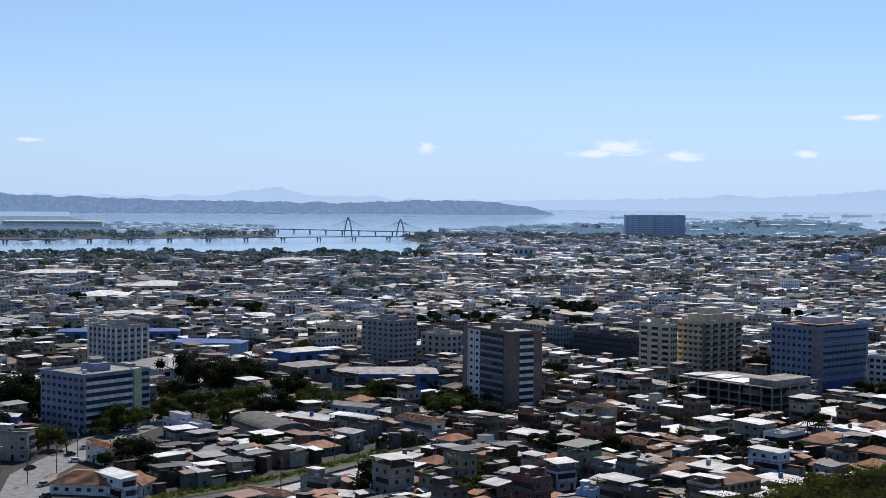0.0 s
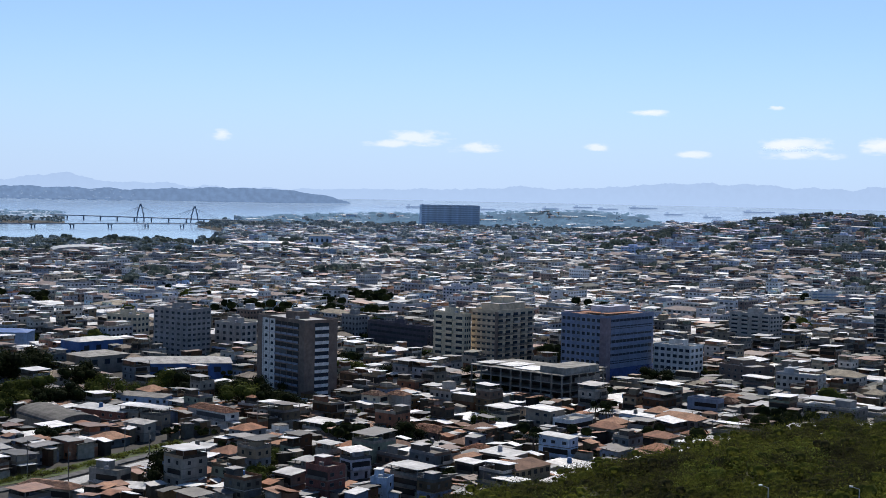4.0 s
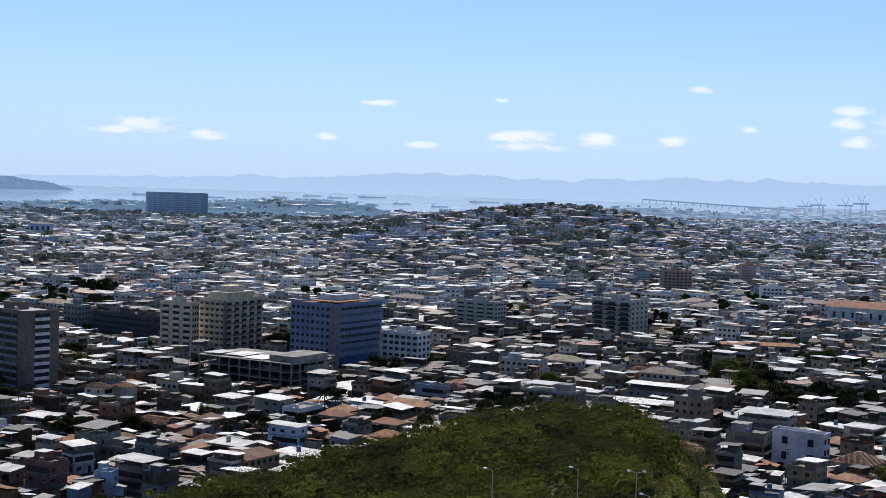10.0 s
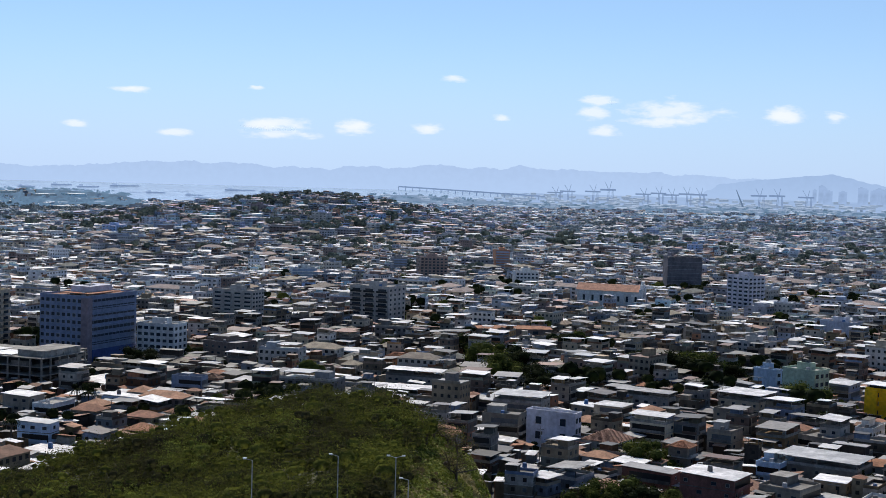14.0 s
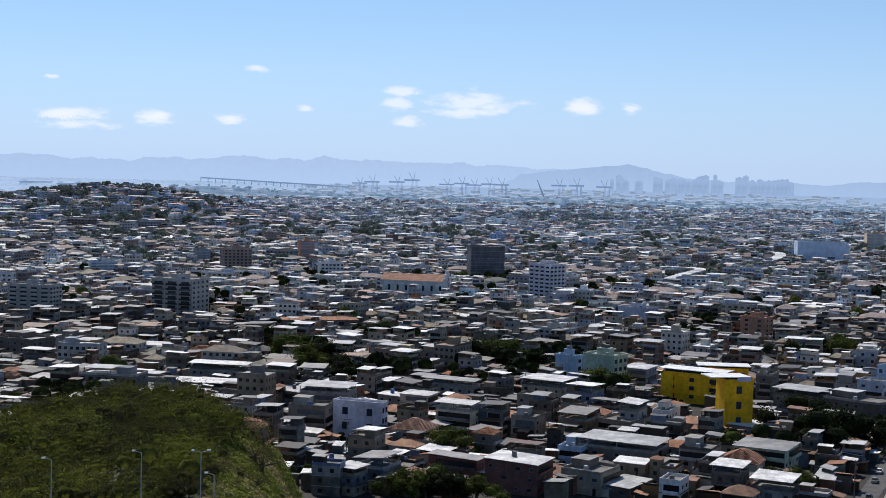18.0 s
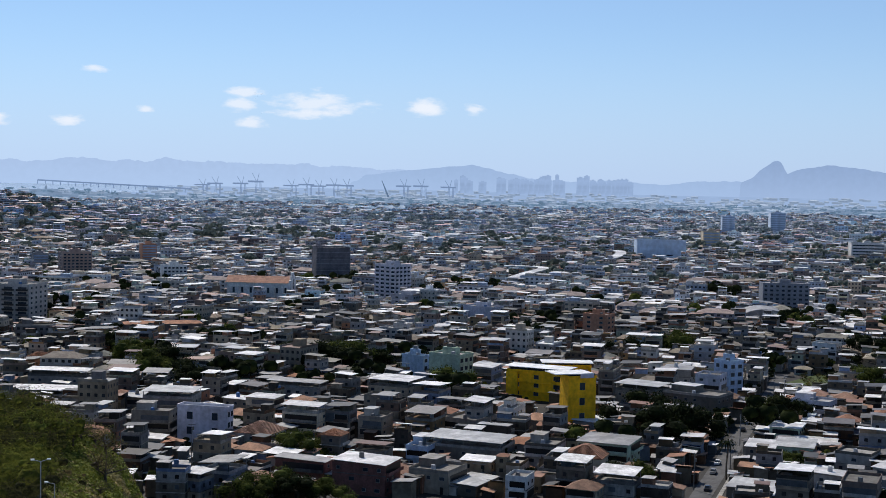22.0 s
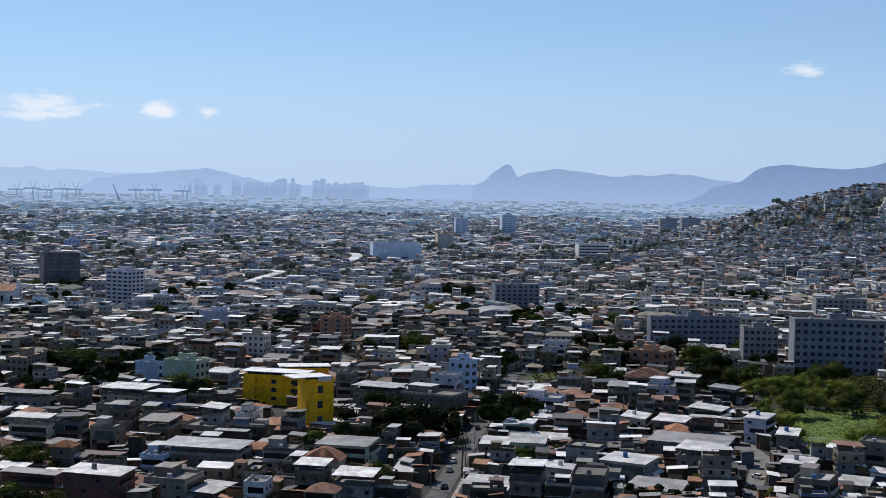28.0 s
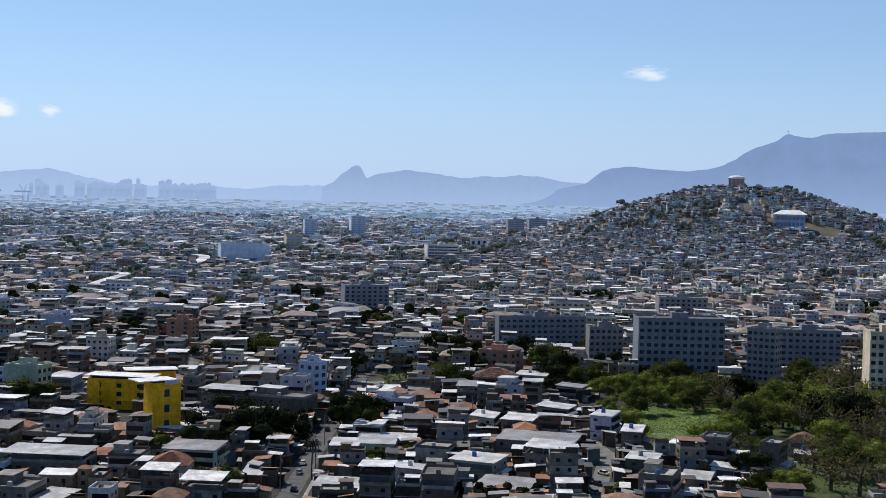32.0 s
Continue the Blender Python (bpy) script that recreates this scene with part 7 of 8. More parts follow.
pave = mat("pale_pavement", [(.30, .29, .27)], stain=0.35)
weeds = mat("weedy_bank", [(.055, .08, .018)], stain=0.4, size=0.8)
dark_wall = mat("stained_canal_wall", [(.10, .10, .10)], stain=0.5)
strip("road", [at(53.2, 396), at(53.5, 412), at(54.94, 513), at(55.94, 604), at(56.5, 690)], 6, M["asphalt"], "grey asphalt street between houses")
strip("pavement", [at(53.95, 396), at(54.2, 412), at(55.5, 513), at(56.5, 604)], 1.2, pave, "pale worn pavement beside the street", 0.16, category="pavement")
strip("road", [at(66.0, 396), at(66.1, 440), at(66.4, 492), at(65.6, 520)], 5.5, mat("worn_grey_concrete", [(.17, .17, .165)], stain=0.4), "pale concrete street climbing between houses")
strip("road", [at(-16.9, 400), at(-16.05, 470), at(-14.56, 503), at(-13.5, 530), at(-10.5, 590), at(-9, 640)], 15, mat("worn_asphalt", [(.22, .22, .22)], stain=0.3), "wide pale asphalt avenue with parked cars")
strip("road", [at(-7.0, 420), at(-6.38, 433), at(-3.66, 458), at(-1.84, 478), at(0.5, 520)], 7, mat("bleached_concrete_road", [(.42, .42, .41)], stain=0.25), "pale concrete road beside the canal")
strip("canal_bank", [at(-12.0, 412), at(-11.08, 427), at(-8.63, 439), at(-6.39, 453), at(-4.12, 476), at(-2.07, 497)], 9, weeds, "weedy green canal bank", 0.1, category="canal")
strip("canal_wall", [at(-10.0, 420), at(-8.0, 430), at(-6.2, 444), at(-4.0, 466), at(-1.9, 488)], 4, dark_wall, "dark stained canal wall", 0.5, category="canal")
strip("field", [at(69.1, 500), at(69.1, 560), at(69.1, 610)], 36, mat("bright_grass", [(.12, .19, .035)], stain=0.5, size=1.5), "bright green grass field below the blocks", 0.2, category="field")
strip("field", [at(57.5, 655), at(58.6, 690)], 22, weeds, "rough green plot behind the houses", 0.2, category="field")

strip("scrub_slope", [at(76.5, 430), at(76.0, 520), at(75.5, 600), at(75.0, 690)], 56, weeds, "scrubby green slope under the trees", 0.15, category="slope")

# weeds and shrubs on the canal bank
rb = random.Random(12)
BANK = [(-12.0, 412), (-11.08, 427), (-8.63, 439), (-6.39, 453), (-4.12, 476), (-2.07, 497)]
tufts = []
for i in range(520):
    q = rb.uniform(0, len(BANK) - 1.001)
    (b0, d0), (b1, d1) = BANK[int(q)], BANK[int(q) + 1]
    u = q - int(q)
    x, y = at(b0 + (b1 - b0) * u, d0 + (d1 - d0) * u + rb.gauss(0, 2.2))
    tufts.append((x, y, float(rise(x, y)) + 0.05, rb.uniform(0, 6.28), rb.uniform(0.5, 1.5), rb.choice([0, 3, 3, 2])))
scattered_leaves("bank_weeds", tufts, kits, knoll_mats, "rank green weeds along the canal", "weeds")
for (b0, d0), (b1, d1) in zip(BANK, BANK[1:]):
    for off, hw in ((-12, 12), (-28, 13)):
        LANES.append((*at(b0, d0 + off), *at(b1, d1 + off), hw))
AVENUE = [(-17.5, 395), (-16.05, 470), (-14.56, 503), (-13.5, 530), (-10.5, 590)]
for (b0, d0), (b1, d1) in zip(AVENUE, AVENUE[1:]):
    LANES.append((*at(b0 + 0.4, d0 - 12), *at(b1 + 0.4, d1 - 12), 20))

# scrub on the slope below the apartment blocks
scrub = []
for i in range(1100):
    b, d = rb.uniform(66.8, 78), rb.uniform(505, 690)
    x, y = at(b, d)
    if 67.5 < b < 70.6 and d < 600 or noise.noise((x * 0.02, y * 0.02, 5)) > 0.25:
        continue
    patch = noise.noise((x * 0.03, y * 0.03, 9))
    scrub.append((x, y, float(rise(x, y)), rb.uniform(0, 6.28), rb.uniform(1.2, 3.2) * (1.2 + patch), rb.choice([3, 0, 5, 3]) if patch > 0 else rb.choice([0, 3, 1, 5])))
lawn = []
for i in range(7000):
    b, d = rb.uniform(67.2, 70.8), rb.uniform(500, 605)
    x, y = at(b, d)
    lawn.append((x, y, float(rise(x, y)) + 0.1, rb.uniform(0, 6.28), rb.uniform(0.2, 0.55), 0 if noise.noise((x * 0.05, y * 0.05, 1)) < 0.2 else 1))
scattered_leaves("meadow_grass", lawn, blade, [mat("meadow_blades", [(.13, .20, .03), (.17, .23, .04), (.10, .16, .03)], rough=0.9, island=True, bump=0, sheer=0.4), mat("dry_meadow_blades", [(.24, .23, .09), (.18, .19, .06)], rough=0.9, island=True, bump=0)], "bright meadow grass with dry patches", "grass")
for i in range(120):
    x, y = at(rb.uniform(57.2, 58.9), rb.uniform(648, 700))
    scrub.append((x, y, float(rise(x, y)) + 0.1, rb.uniform(0, 6.28), rb.uniform(0.8, 2.0), rb.choice([0, 1, 5, 2])))
scattered_leaves("slope_scrub", scrub, kits, knoll_mats, "mixed green and dry scrub on the slope", "bushes")

CAR = {}


def car(x, y, a, colour, label):
    if not CAR:
        CAR["body"] = join(box(-2.1, -0.85, 0.3, 2.1, 0.85, 0.9))
        v, f = box(-1.3, -0.75, 0.9, 1.2, 0.75, 1.45)
        v = [(px * (0.72 if pz > 1 else 1), py * (0.88 if pz > 1 else 1), pz) for px, py, pz in v]
        CAR["cabin"] = (v, f)
        CAR["wheel"] = mesh("wheel", pipe((0, -0.1, 0), (0, 0.1, 0), 0.32, 0.32, 12), M["dark"])
        CAR["lamp"] = mesh("headlight", box(0, -0.2, 0, 0.06, 0.2, 0.16), M["lamp_glass"])
    t = thing("car", pose(x, y, float(rise(x, y)) + 0.08, 0, 0, a), label, "car", "cars in the streets")
    part("body", CAR["body"], colour, t)
    part("cabin", CAR["cabin"], M["glass"], t)
    part("roof_panel", box(-0.9, -0.64, 1.45, 0.82, 0.64, 1.5), colour, t)
    for wx in (-1.3, 1.3):
        for wy in (-0.8, 0.8):
            part("wheel", CAR["wheel"], None, t, at=pose(wx, wy, 0.32))
    for wy in (-0.55, 0.55):
        part("headlight", CAR["lamp"], None, t, at=pose(2.09, wy, 0.6))


PAINT = dict(white=mat("white_car_paint", [(.75, .75, .75)], rough=0.25, grain=0.02, stain=0.05, bump=0), silver=mat("silver_car_paint", [(.4, .41, .42)], rough=0.25, metal=0.5, grain=0.02, stain=0.05, bump=0),
             dark=mat("black_car_paint", [(.03, .03, .035)], rough=0.2, grain=0.02, stain=0.05, bump=0), red=mat("red_car_paint", [(.35, .03, .03)], rough=0.25, grain=0.02, stain=0.05, bump=0))
for b, d, a, c in ((-16.6, 425, 60, "white"), (-15.7, 450, 60, "silver"), (-15.6, 432, 60, "dark"), (-14.7, 500, 55, "dark"), (-14.5, 488, 20, "white"), (-14.1, 512, 30, "silver"), (-13.6, 520, 50, "white"), (-13.2, 532, 48, "dark"),
                   (-12.6, 548, 48, "white"), (-12.2, 556, 48, "silver"), (-11.8, 566, 50, "white"), (-11.2, 575, 50, "dark"), (-16.2, 478, 65, "dark"), (53.75, 420, 29, "dark"), (54.1, 460, 29, "white"), (55.05, 525, 29, "dark"),
                   (53.95, 445, 29, "silver"), (55.4, 560, 29, "red"), (66.25, 455, 70, "white"), (66.0, 438, 70, "dark"), (65.9, 425, 70, "silver")):
    x, y, _ = polar(b, d)
    car(x, y, a, PAINT[c], dict(white="white hatchback parked in the street", silver="silver saloon parked at the kerb", dark="black hatchback parked at the kerb", red="dark red hatchback in the street")[c])


def bus(b, d, a):
    x, y, _ = polar(b, d)
    t = thing("bus", pose(x, y, float(rise(x, y)) + 0.1, 0, 0, a), "white bus with dark windows parked in the street", "bus")
    part("body", box(-4.5, -1.2, 0.35, 4.5, 1.2, 3.0), PAINT["white"], t)
    for i in range(6):
        for s in (-1.24, 1.2):
            part("window", box(-4.1 + i * 1.4, s, 1.5, -2.95 + i * 1.4, s + 0.04, 2.4), M["glass"], t)
    part("windscreen", box(-4.54, -1.0, 1.3, -4.5, 1.0, 2.6), M["glass"], t)
    for wx in (-3, 3):
        for wy in (-1.1, 1.1):
            part("wheel", pipe((wx, wy - 0.15, 0.45), (wx, wy + 0.15, 0.45), 0.45, 0.45, 12), M["dark"], t)


bus(57.18, 634, 28)
FREE.append((*polar(57.18, 634)[:2], 8))


# utility poles along the streets
def utility_pole(b, d, h=11.0):
    x, y, _ = polar(b, d)
    t = thing("utility_pole", pose(x, y, float(rise(x, y)), 0, 0, -b), "grey concrete utility pole with a cross arm", "utility pole", "utility poles")
    part("pole", pipe((0, 0, -0.5), (0, 0, h), 0.17, 0.11, 8), M["slab"], t)
    part("cross_arm", box(-1.1, -0.06, h - 1.0, 1.1, 0.06, h - 0.85), M["bark"], t)
    part("transformer", pipe((0.35, -0.2, h - 2.6), (0.35, -0.2, h - 1.6), 0.3, 0.3, 10), M["grey"], t)


for b, d in ((-6.45, 432), (-3.35, 458), (-4.3, 480), (-8.0, 445), (0.9, 505), (1.9, 520), (54.6, 455), (54.95, 495), (55.5, 545), (53.2, 420), (56.2, 610), (56.6, 600), (-15.2, 470), (-14.4, 490), (-16.3, 455), (66.7, 470), (60.9, 545), (45.0, 470), (44.2, 520), (33.0, 455)):
    utility_pole(b, d)


# ---- special buildings ----
def chapel():
    x, y, _ = polar(71.15, 1950)
    z = EYE + 1950 * math.tan(radians(0.83)) - 20
    t = thing("cable_car_station", pose(x, y, z, 0, 0, -71), "pinkish round-cornered station with a white domed roof on the hilltop", "building")
    pink = mat("pinkish_render", [(.50, .36, .30)], stain=0.2, size=3)
    for px in (-9, -3, 3, 9):
        part("column", box(px - 1.4, -7, -16, px + 1.4, -5, 15), pink, t)
    part("wall", box(-9.5, -5, -16, 9.5, 7, 15), M["cream"], t)
    part("cornice", box(-11.5, -8, 14.5, 11.5, 8, 16), M["white"], t)
    v, f = [], []
    for i in range(7):
        q = i / 6 * 1.5
        for j in range(20):
            a = j / 20 * 6.2832
            v.append((11 * math.cos(q) * math.cos(a), 8 * math.cos(q) * math.sin(a), 16 + 3.5 * math.sin(q)))
    for i in range(6):
        f += [(i * 20 + j, i * 20 + (j + 1) % 20, (i + 1) * 20 + (j + 1) % 20, (i + 1) * 20 + j) for j in range(20)]
    part("domed_roof", (v, f), M["white"], t)
    FREE.append((x, y, 26))
    x, y, _ = polar(73.25, 1722)
    z = float(rise(x, y))
    g = thing("community_hall", pose(x, y, z, 0, 0, -73), "pale green hall with a bright white canopy roof on the hill", "building")
    part("wall", box(-17, -8, -6, 17, 8, 15), M["sky_blue"], g)
    part("canopy_roof", hip(-20, -11, 20, 11, 15, 5), M["canopy"], g)
    for i in range(7):
        for zz in (1.5, 8.5):
            part("window", box(-15.5 + i * 4.5, -8.1, zz, -12.0 + i * 4.5, -7.95, zz + 4.2), M["bluegrey"], g)
    FREE.append((x, y, 26))


chapel()


def church():
    x, y, _ = polar(34.3, 1050)
    t = thing("church", pose(x, y, 0, 0, 0, -48), "long church with an orange tile roof and pale buttresses", "church")
    part("wall", box(0, 0, -2, 46, 16, 10.5), M["white"], t)
    part("tile_roof", ([(-1, -1, 10.5), (47, -1, 10.5), (47, 17, 10.5), (-1, 17, 10.5), (-1, 7.9, 15), (47, 7.9, 15), (47, 8.1, 15), (-1, 8.1, 15)], [(0, 1, 5, 4), (2, 3, 7, 6), (4, 5, 6, 7), (3, 2, 1, 0), (1, 2, 6, 5), (3, 0, 4, 7)]), mat("orange_clay_tile", [(.36, .19, .13), ], stain=0.35), t)
    for i in range(7):
        part("buttress", box(2 + i * 6.4, -1.6, -2, 3.4 + i * 6.4, 0, 8), M["white"], t)
        part("window", box(4.4 + i * 6.4, -0.08, 3, 6 + i * 6.4, 0.02, 7), M["glass"], t)
    part("front_gable", join(box(46, -1, -2, 48, 17, 12.5), box(46, 3, 12.5, 48, 13, 15.5), box(46, 6, 15.5, 48, 10, 18)), M["white"], t)
    part("front_window", box(48, 7, 6, 48.1, 9, 13), M["glass"], t)
    FREE.append((x + 18, y - 14, 30))


church()


def arched_hall(b, d, w, l, h, a, roof, label):
    """A shed with a round-arched sheet roof."""
    x, y, _ = polar(b, d)
    t = thing("arched_shed", pose(x, y, float(rise(x, y)), 0, 0, a), label, "shed")
    part("wall", box(-w / 2, -l / 2, -1, w / 2, l / 2, h), M["stone"], t)
    v, f = [], []
    n = 12
    for j in (-l / 2 - 0.5, l / 2 + 0.5):
        for i in range(n + 1):
            q = math.pi * i / n
            v.append((-(w / 2 + 0.4) * math.cos(q), j, h + w * (0.2 if w < 40 else 0.07) * math.sin(q)))
    f = [(i, i + 1, n + 2 + i, n + 1 + i) for i in range(n)] + [tuple(range(n, -1, -1)), tuple(range(n + 1, 2 * n + 2))]
    part("arched_roof", (v, f), M[roof], t)
    if roof == "slab":
        for i in range(5):
            part("skylight", box(-0.5 + w * 0.18, -l * 0.32 + i * l * 0.14, h + w * 0.195, 1.2 + w * 0.18, -l * 0.32 + i * l * 0.14 + 1.3, h + w * 0.205), M["sheet"], t)
    for i in range(3):
        part("window", box(-w / 2 + (i + 0.4) * w / 3.2, -l / 2 - 0.06, h * 0.35, -w / 2 + (i + 0.4) * w / 3.2 + 2, -l / 2 + 0.02, h * 0.75), M["dark"], t)
    FREE.append((x, y, max(w, l) * 0.55))


arched_hall(-6.87, 529, 16, 33, 4.2, 33, "slab", "workshop with a dark arched sheet roof and skylights")
arched_hall(55.7, 925, 28, 30, 6, -50, "sheet", "sports hall with a white arched roof")
arched_hall(-6.0, 1720, 70, 60, 8, 10, "sheet", "big pale arched factory shed")


def shed(b, d, w, l, h, a, wall, roof, label):
    x, y, _ = polar(b, d)
    t = thing("shed", pose(x, y, float(rise(x, y)), 0, 0, a), label, "shed")
    part("wall", box(-w / 2, -l / 2, -1, w / 2, l / 2, h), M[wall], t)
    part("sheet_roof", hip(-w / 2 - 0.6, -l / 2 - 0.6, w / 2 + 0.6, l / 2 + 0.6, h, min(w, l) * 0.09), M[roof], t)
    for i in range(int(w / 7)):
        part("window", box(-w / 2 + 3 + i * 7, -l / 2 - 0.06, h * 0.5, -w / 2 + 6 + i * 7, -l / 2 + 0.02, h * 0.8), M["glass"], t)
    for u in (-0.33, 0, 0.33) if w > 2 * l else (0,):
        cx, cy = x + w * u * math.cos(radians(a)), y + w * u * math.sin(radians(a))
        FREE.append((cx, cy, max(min(w, l), w * 0.35) * 0.6))
        FREE.append((*before(cx, cy, l / 2 + 14), 12))


shed(-11.0, 705, 30, 40, 7, 40, "white", "sheet", "white factory hall with a wide pale roof")
shed(-12.8, 860, 70, 14, 9, 6, "blue", "blue", "long blue sheet-metal factory hall")
shed(-9.3, 800, 40, 16, 8, -8, "sky_blue", "blue", "long blue factory hall with pale walls")
shed(-5.6, 735, 26, 16, 10, 40, "blue", "sheet", "blue and white factory building")
shed(-2.2, 662, 46, 22, 8, 4, "blue", "slab", "long grey-roofed hall with a blue front")
shed(-5.4, 690, 24, 18, 8, 40, "stone", "slab", "grey factory hall beside the blue one")
shed(-8.0, 690, 16, 14, 5, 40, "white", "sheet", "white-roofed depot among trees")
shed(-9.9, 655, 14, 14, 5, 40, "white", "sheet", "white-roofed depot among trees")
shed(-15.1, 1500, 80, 30, 9, 3, "white", "sheet", "long white warehouse near the shore")
shed(-11.2, 1290, 50, 40, 9, 5, "stone", "sheet", "wide pale warehouse roof")
shed(-13.4, 1180, 40, 40, 8, 8, "stone", "sheet", "wide pale warehouse roof")
shed(31.8, 805, 42, 14, 6, -24, "brown", "tile", "long low building with an orange tile roof")
shed(29.7, 2560, 50, 40, 10, -28, "stone", "sheet", "pale vaulted shed on the flat")
shed(6.5, 1560, 60, 26, 8, -6, "stone", "sheet", "long pale warehouse roof")
shed(1.0, 1950, 90, 24, 8, -2, "stone", "sheet", "long pale warehouse roof")
shed(3.3, 1990, 32, 20, 17, -4, "sky_blue", "slab", "pale blue block among low roofs")
shed(34.5, 1750, 40, 20, 8, -34, "stone", "sheet", "long pale warehouse roof")
shed(-15.3, 3760, 250, 20, 13, 4, "white", "sheet", "very long white warehouse on the far bank")
shed(61.0, 1800, 22, 12, 16, -61, "white", "slab", "white windowless block near the hill")


# ---- bridges ----
def arched_bridge():
    t = thing("cable_stayed_bridge", Matrix.Identity(4), "grey bridge with two pointed arch pylons over the channel", "bridge")
    steel = mat("grey_blue_concrete", [(.20, .24, .30)], stain=0.2, size=3)
    A, B = Vector(polar(-7.2, 3360, 9)), Vector(polar(0.8, 3080, 9))
    u = (B - A).normalized()
    s = Vector((-u.y, u.x, 0)) * 7
    dv = [tuple(p + q + Vector((0, 0, k))) for p in (A, B) for q in (-s, s) for k in (-1, 1)]
    part("deck", (dv, [(0, 1, 3, 2), (4, 6, 7, 5), (0, 4, 5, 1), (2, 3, 7, 6), (1, 5, 7, 3), (0, 2, 6, 4)]), steel, t)
    for i in range(1, 12):
        p = A.lerp(B, i / 12)
        part("pier", pipe((p.x, p.y, -4), (p.x, p.y, 8), 1.6, 1.6, 8), steel, t)
    for b, d, top in ((-3.8, 3245, 39), (-1.7, 3150, 37)):
        c = Vector(polar(b, d))
        for side in (-1, 1):
            v, f = [], []
            for i in range(13):
                q = i / 12
                p = c + u * side * 9.5 * math.cos(q * 1.5) + Vector((0, 0, -2 + (top + 2) * q))
                for j in range(6):
                    a = j * math.pi / 3
                    v.append(tuple(p + u * 1.5 * math.cos(a) + Vector((-u.y, u.x, 0)) * 1.5 * math.sin(a)))
                if i:
                    f += [((i - 1) * 6 + j, (i - 1) * 6 + (j + 1) % 6, i * 6 + (j + 1) % 6, i * 6 + j) for j in range(6)]
            part("pylon_leg", (v, f + [(5, 4, 3, 2, 1, 0), tuple(range(72, 78))]), steel, t)
        for i in range(-5, 6):
            if i:
                e = c + u * i * 14
                part("cable", pipe((e.x, e.y, 10), (c.x, c.y, top * (0.92 - 0.05 * abs(i) / 5)), 0.22, 0.22, 4), steel, t)
    v = thing("viaduct", Matrix.Identity(4), "low grey viaduct on short piers over the channel", "bridge")
    A, B = Vector(polar(-19.5, 2600, 7)), Vector(polar(-1.5, 2840, 8))
    u = (B - A).normalized()
    s = Vector((-u.y, u.x, 0)) * 6
    dv = [tuple(p + q + Vector((0, 0, k))) for p in (A, B) for q in (-s, s) for k in (-0.8, 0.8)]
    part("deck", (dv, [(0, 1, 3, 2), (4, 6, 7, 5), (0, 4, 5, 1), (2, 3, 7, 6), (1, 5, 7, 3), (0, 2, 6, 4)]), steel, v)
    for i in range(12):
        p = A.lerp(B, (i + 0.5) / 12)
        q = part("pier", join(box(p.x - 4, p.y - 2, -4, p.x - 1.8, p.y + 2, 5), box(p.x + 1.8, p.y - 2, -4, p.x + 4, p.y + 2, 5)), steel, v)
        part("pier_cap", box(p.x - 5, p.y - 3, 5, p.x + 5, p.y + 3, 6.2), steel, q)


arched_bridge()

# far structures glow in haze colours instead of taking sunlight
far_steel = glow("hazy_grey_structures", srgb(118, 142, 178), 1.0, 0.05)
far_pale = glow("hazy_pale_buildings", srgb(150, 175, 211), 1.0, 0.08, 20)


def long_bridge():
    t = thing("long_bay_bridge", Matrix.Identity(4), "very long low bridge on many piers across the bay", "bridge")
    P = [Vector(polar(b, 4560, EYE + 4560 * math.tan(radians(e)))) for b, e in ((27.0, -0.42), (29.0, -0.50), (31.0, -0.58), (32.9, -0.66))]
    for p, q in zip(P, P[1:]):
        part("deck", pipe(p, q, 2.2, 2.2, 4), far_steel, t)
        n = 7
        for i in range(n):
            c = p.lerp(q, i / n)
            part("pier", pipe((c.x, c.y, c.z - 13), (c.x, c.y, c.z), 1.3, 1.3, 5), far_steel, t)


long_bridge()


def harbour_crane(b, e_top, s=4500, size=1.0):
    x, y, _ = polar(b, s)
    z = float(EYE - EYE * s / float(true_of(s)))
    h = EYE + s * math.tan(radians(e_top)) - z
    t = thing("harbour_crane", pose(x, y, z, 0, 0, -b + 20), "hazy grey harbour gantry crane", "crane", "harbour cranes")
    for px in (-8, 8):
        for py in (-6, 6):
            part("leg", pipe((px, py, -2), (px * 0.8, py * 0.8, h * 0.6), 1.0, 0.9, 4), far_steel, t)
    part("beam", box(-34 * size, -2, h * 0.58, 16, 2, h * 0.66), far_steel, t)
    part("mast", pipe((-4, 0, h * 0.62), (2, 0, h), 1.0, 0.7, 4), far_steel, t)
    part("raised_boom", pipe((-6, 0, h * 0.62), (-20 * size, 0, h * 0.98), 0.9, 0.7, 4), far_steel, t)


for b, e in ((33.9, -0.15), (34.9, -0.12), (35.5, 0.02), (36.9, -0.2), (37.5, -0.12), (38.6, -0.12), (39.1, -0.14), (41.4, -0.1), (42.1, -0.08), (33.4, -0.25), (38.0, -0.2), (43.2, -0.12)):
    harbour_crane(b, e)


def leaning_mast():
    p, q = Vector(polar(40.75, 4440, 14)), Vector(polar(40.42, 4440, EYE + 4440 * math.tan(radians(-0.18))))
    t = thing("crane_jib", Matrix.Identity(4), "tall leaning crane jib at the harbour", "crane")
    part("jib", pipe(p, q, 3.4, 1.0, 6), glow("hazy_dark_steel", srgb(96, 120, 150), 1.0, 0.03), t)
    part("foot", pipe(p - Vector((0, 0, 8)), p + Vector((0, 0, 3)), 7, 6, 8), far_steel, t)


leaning_mast()

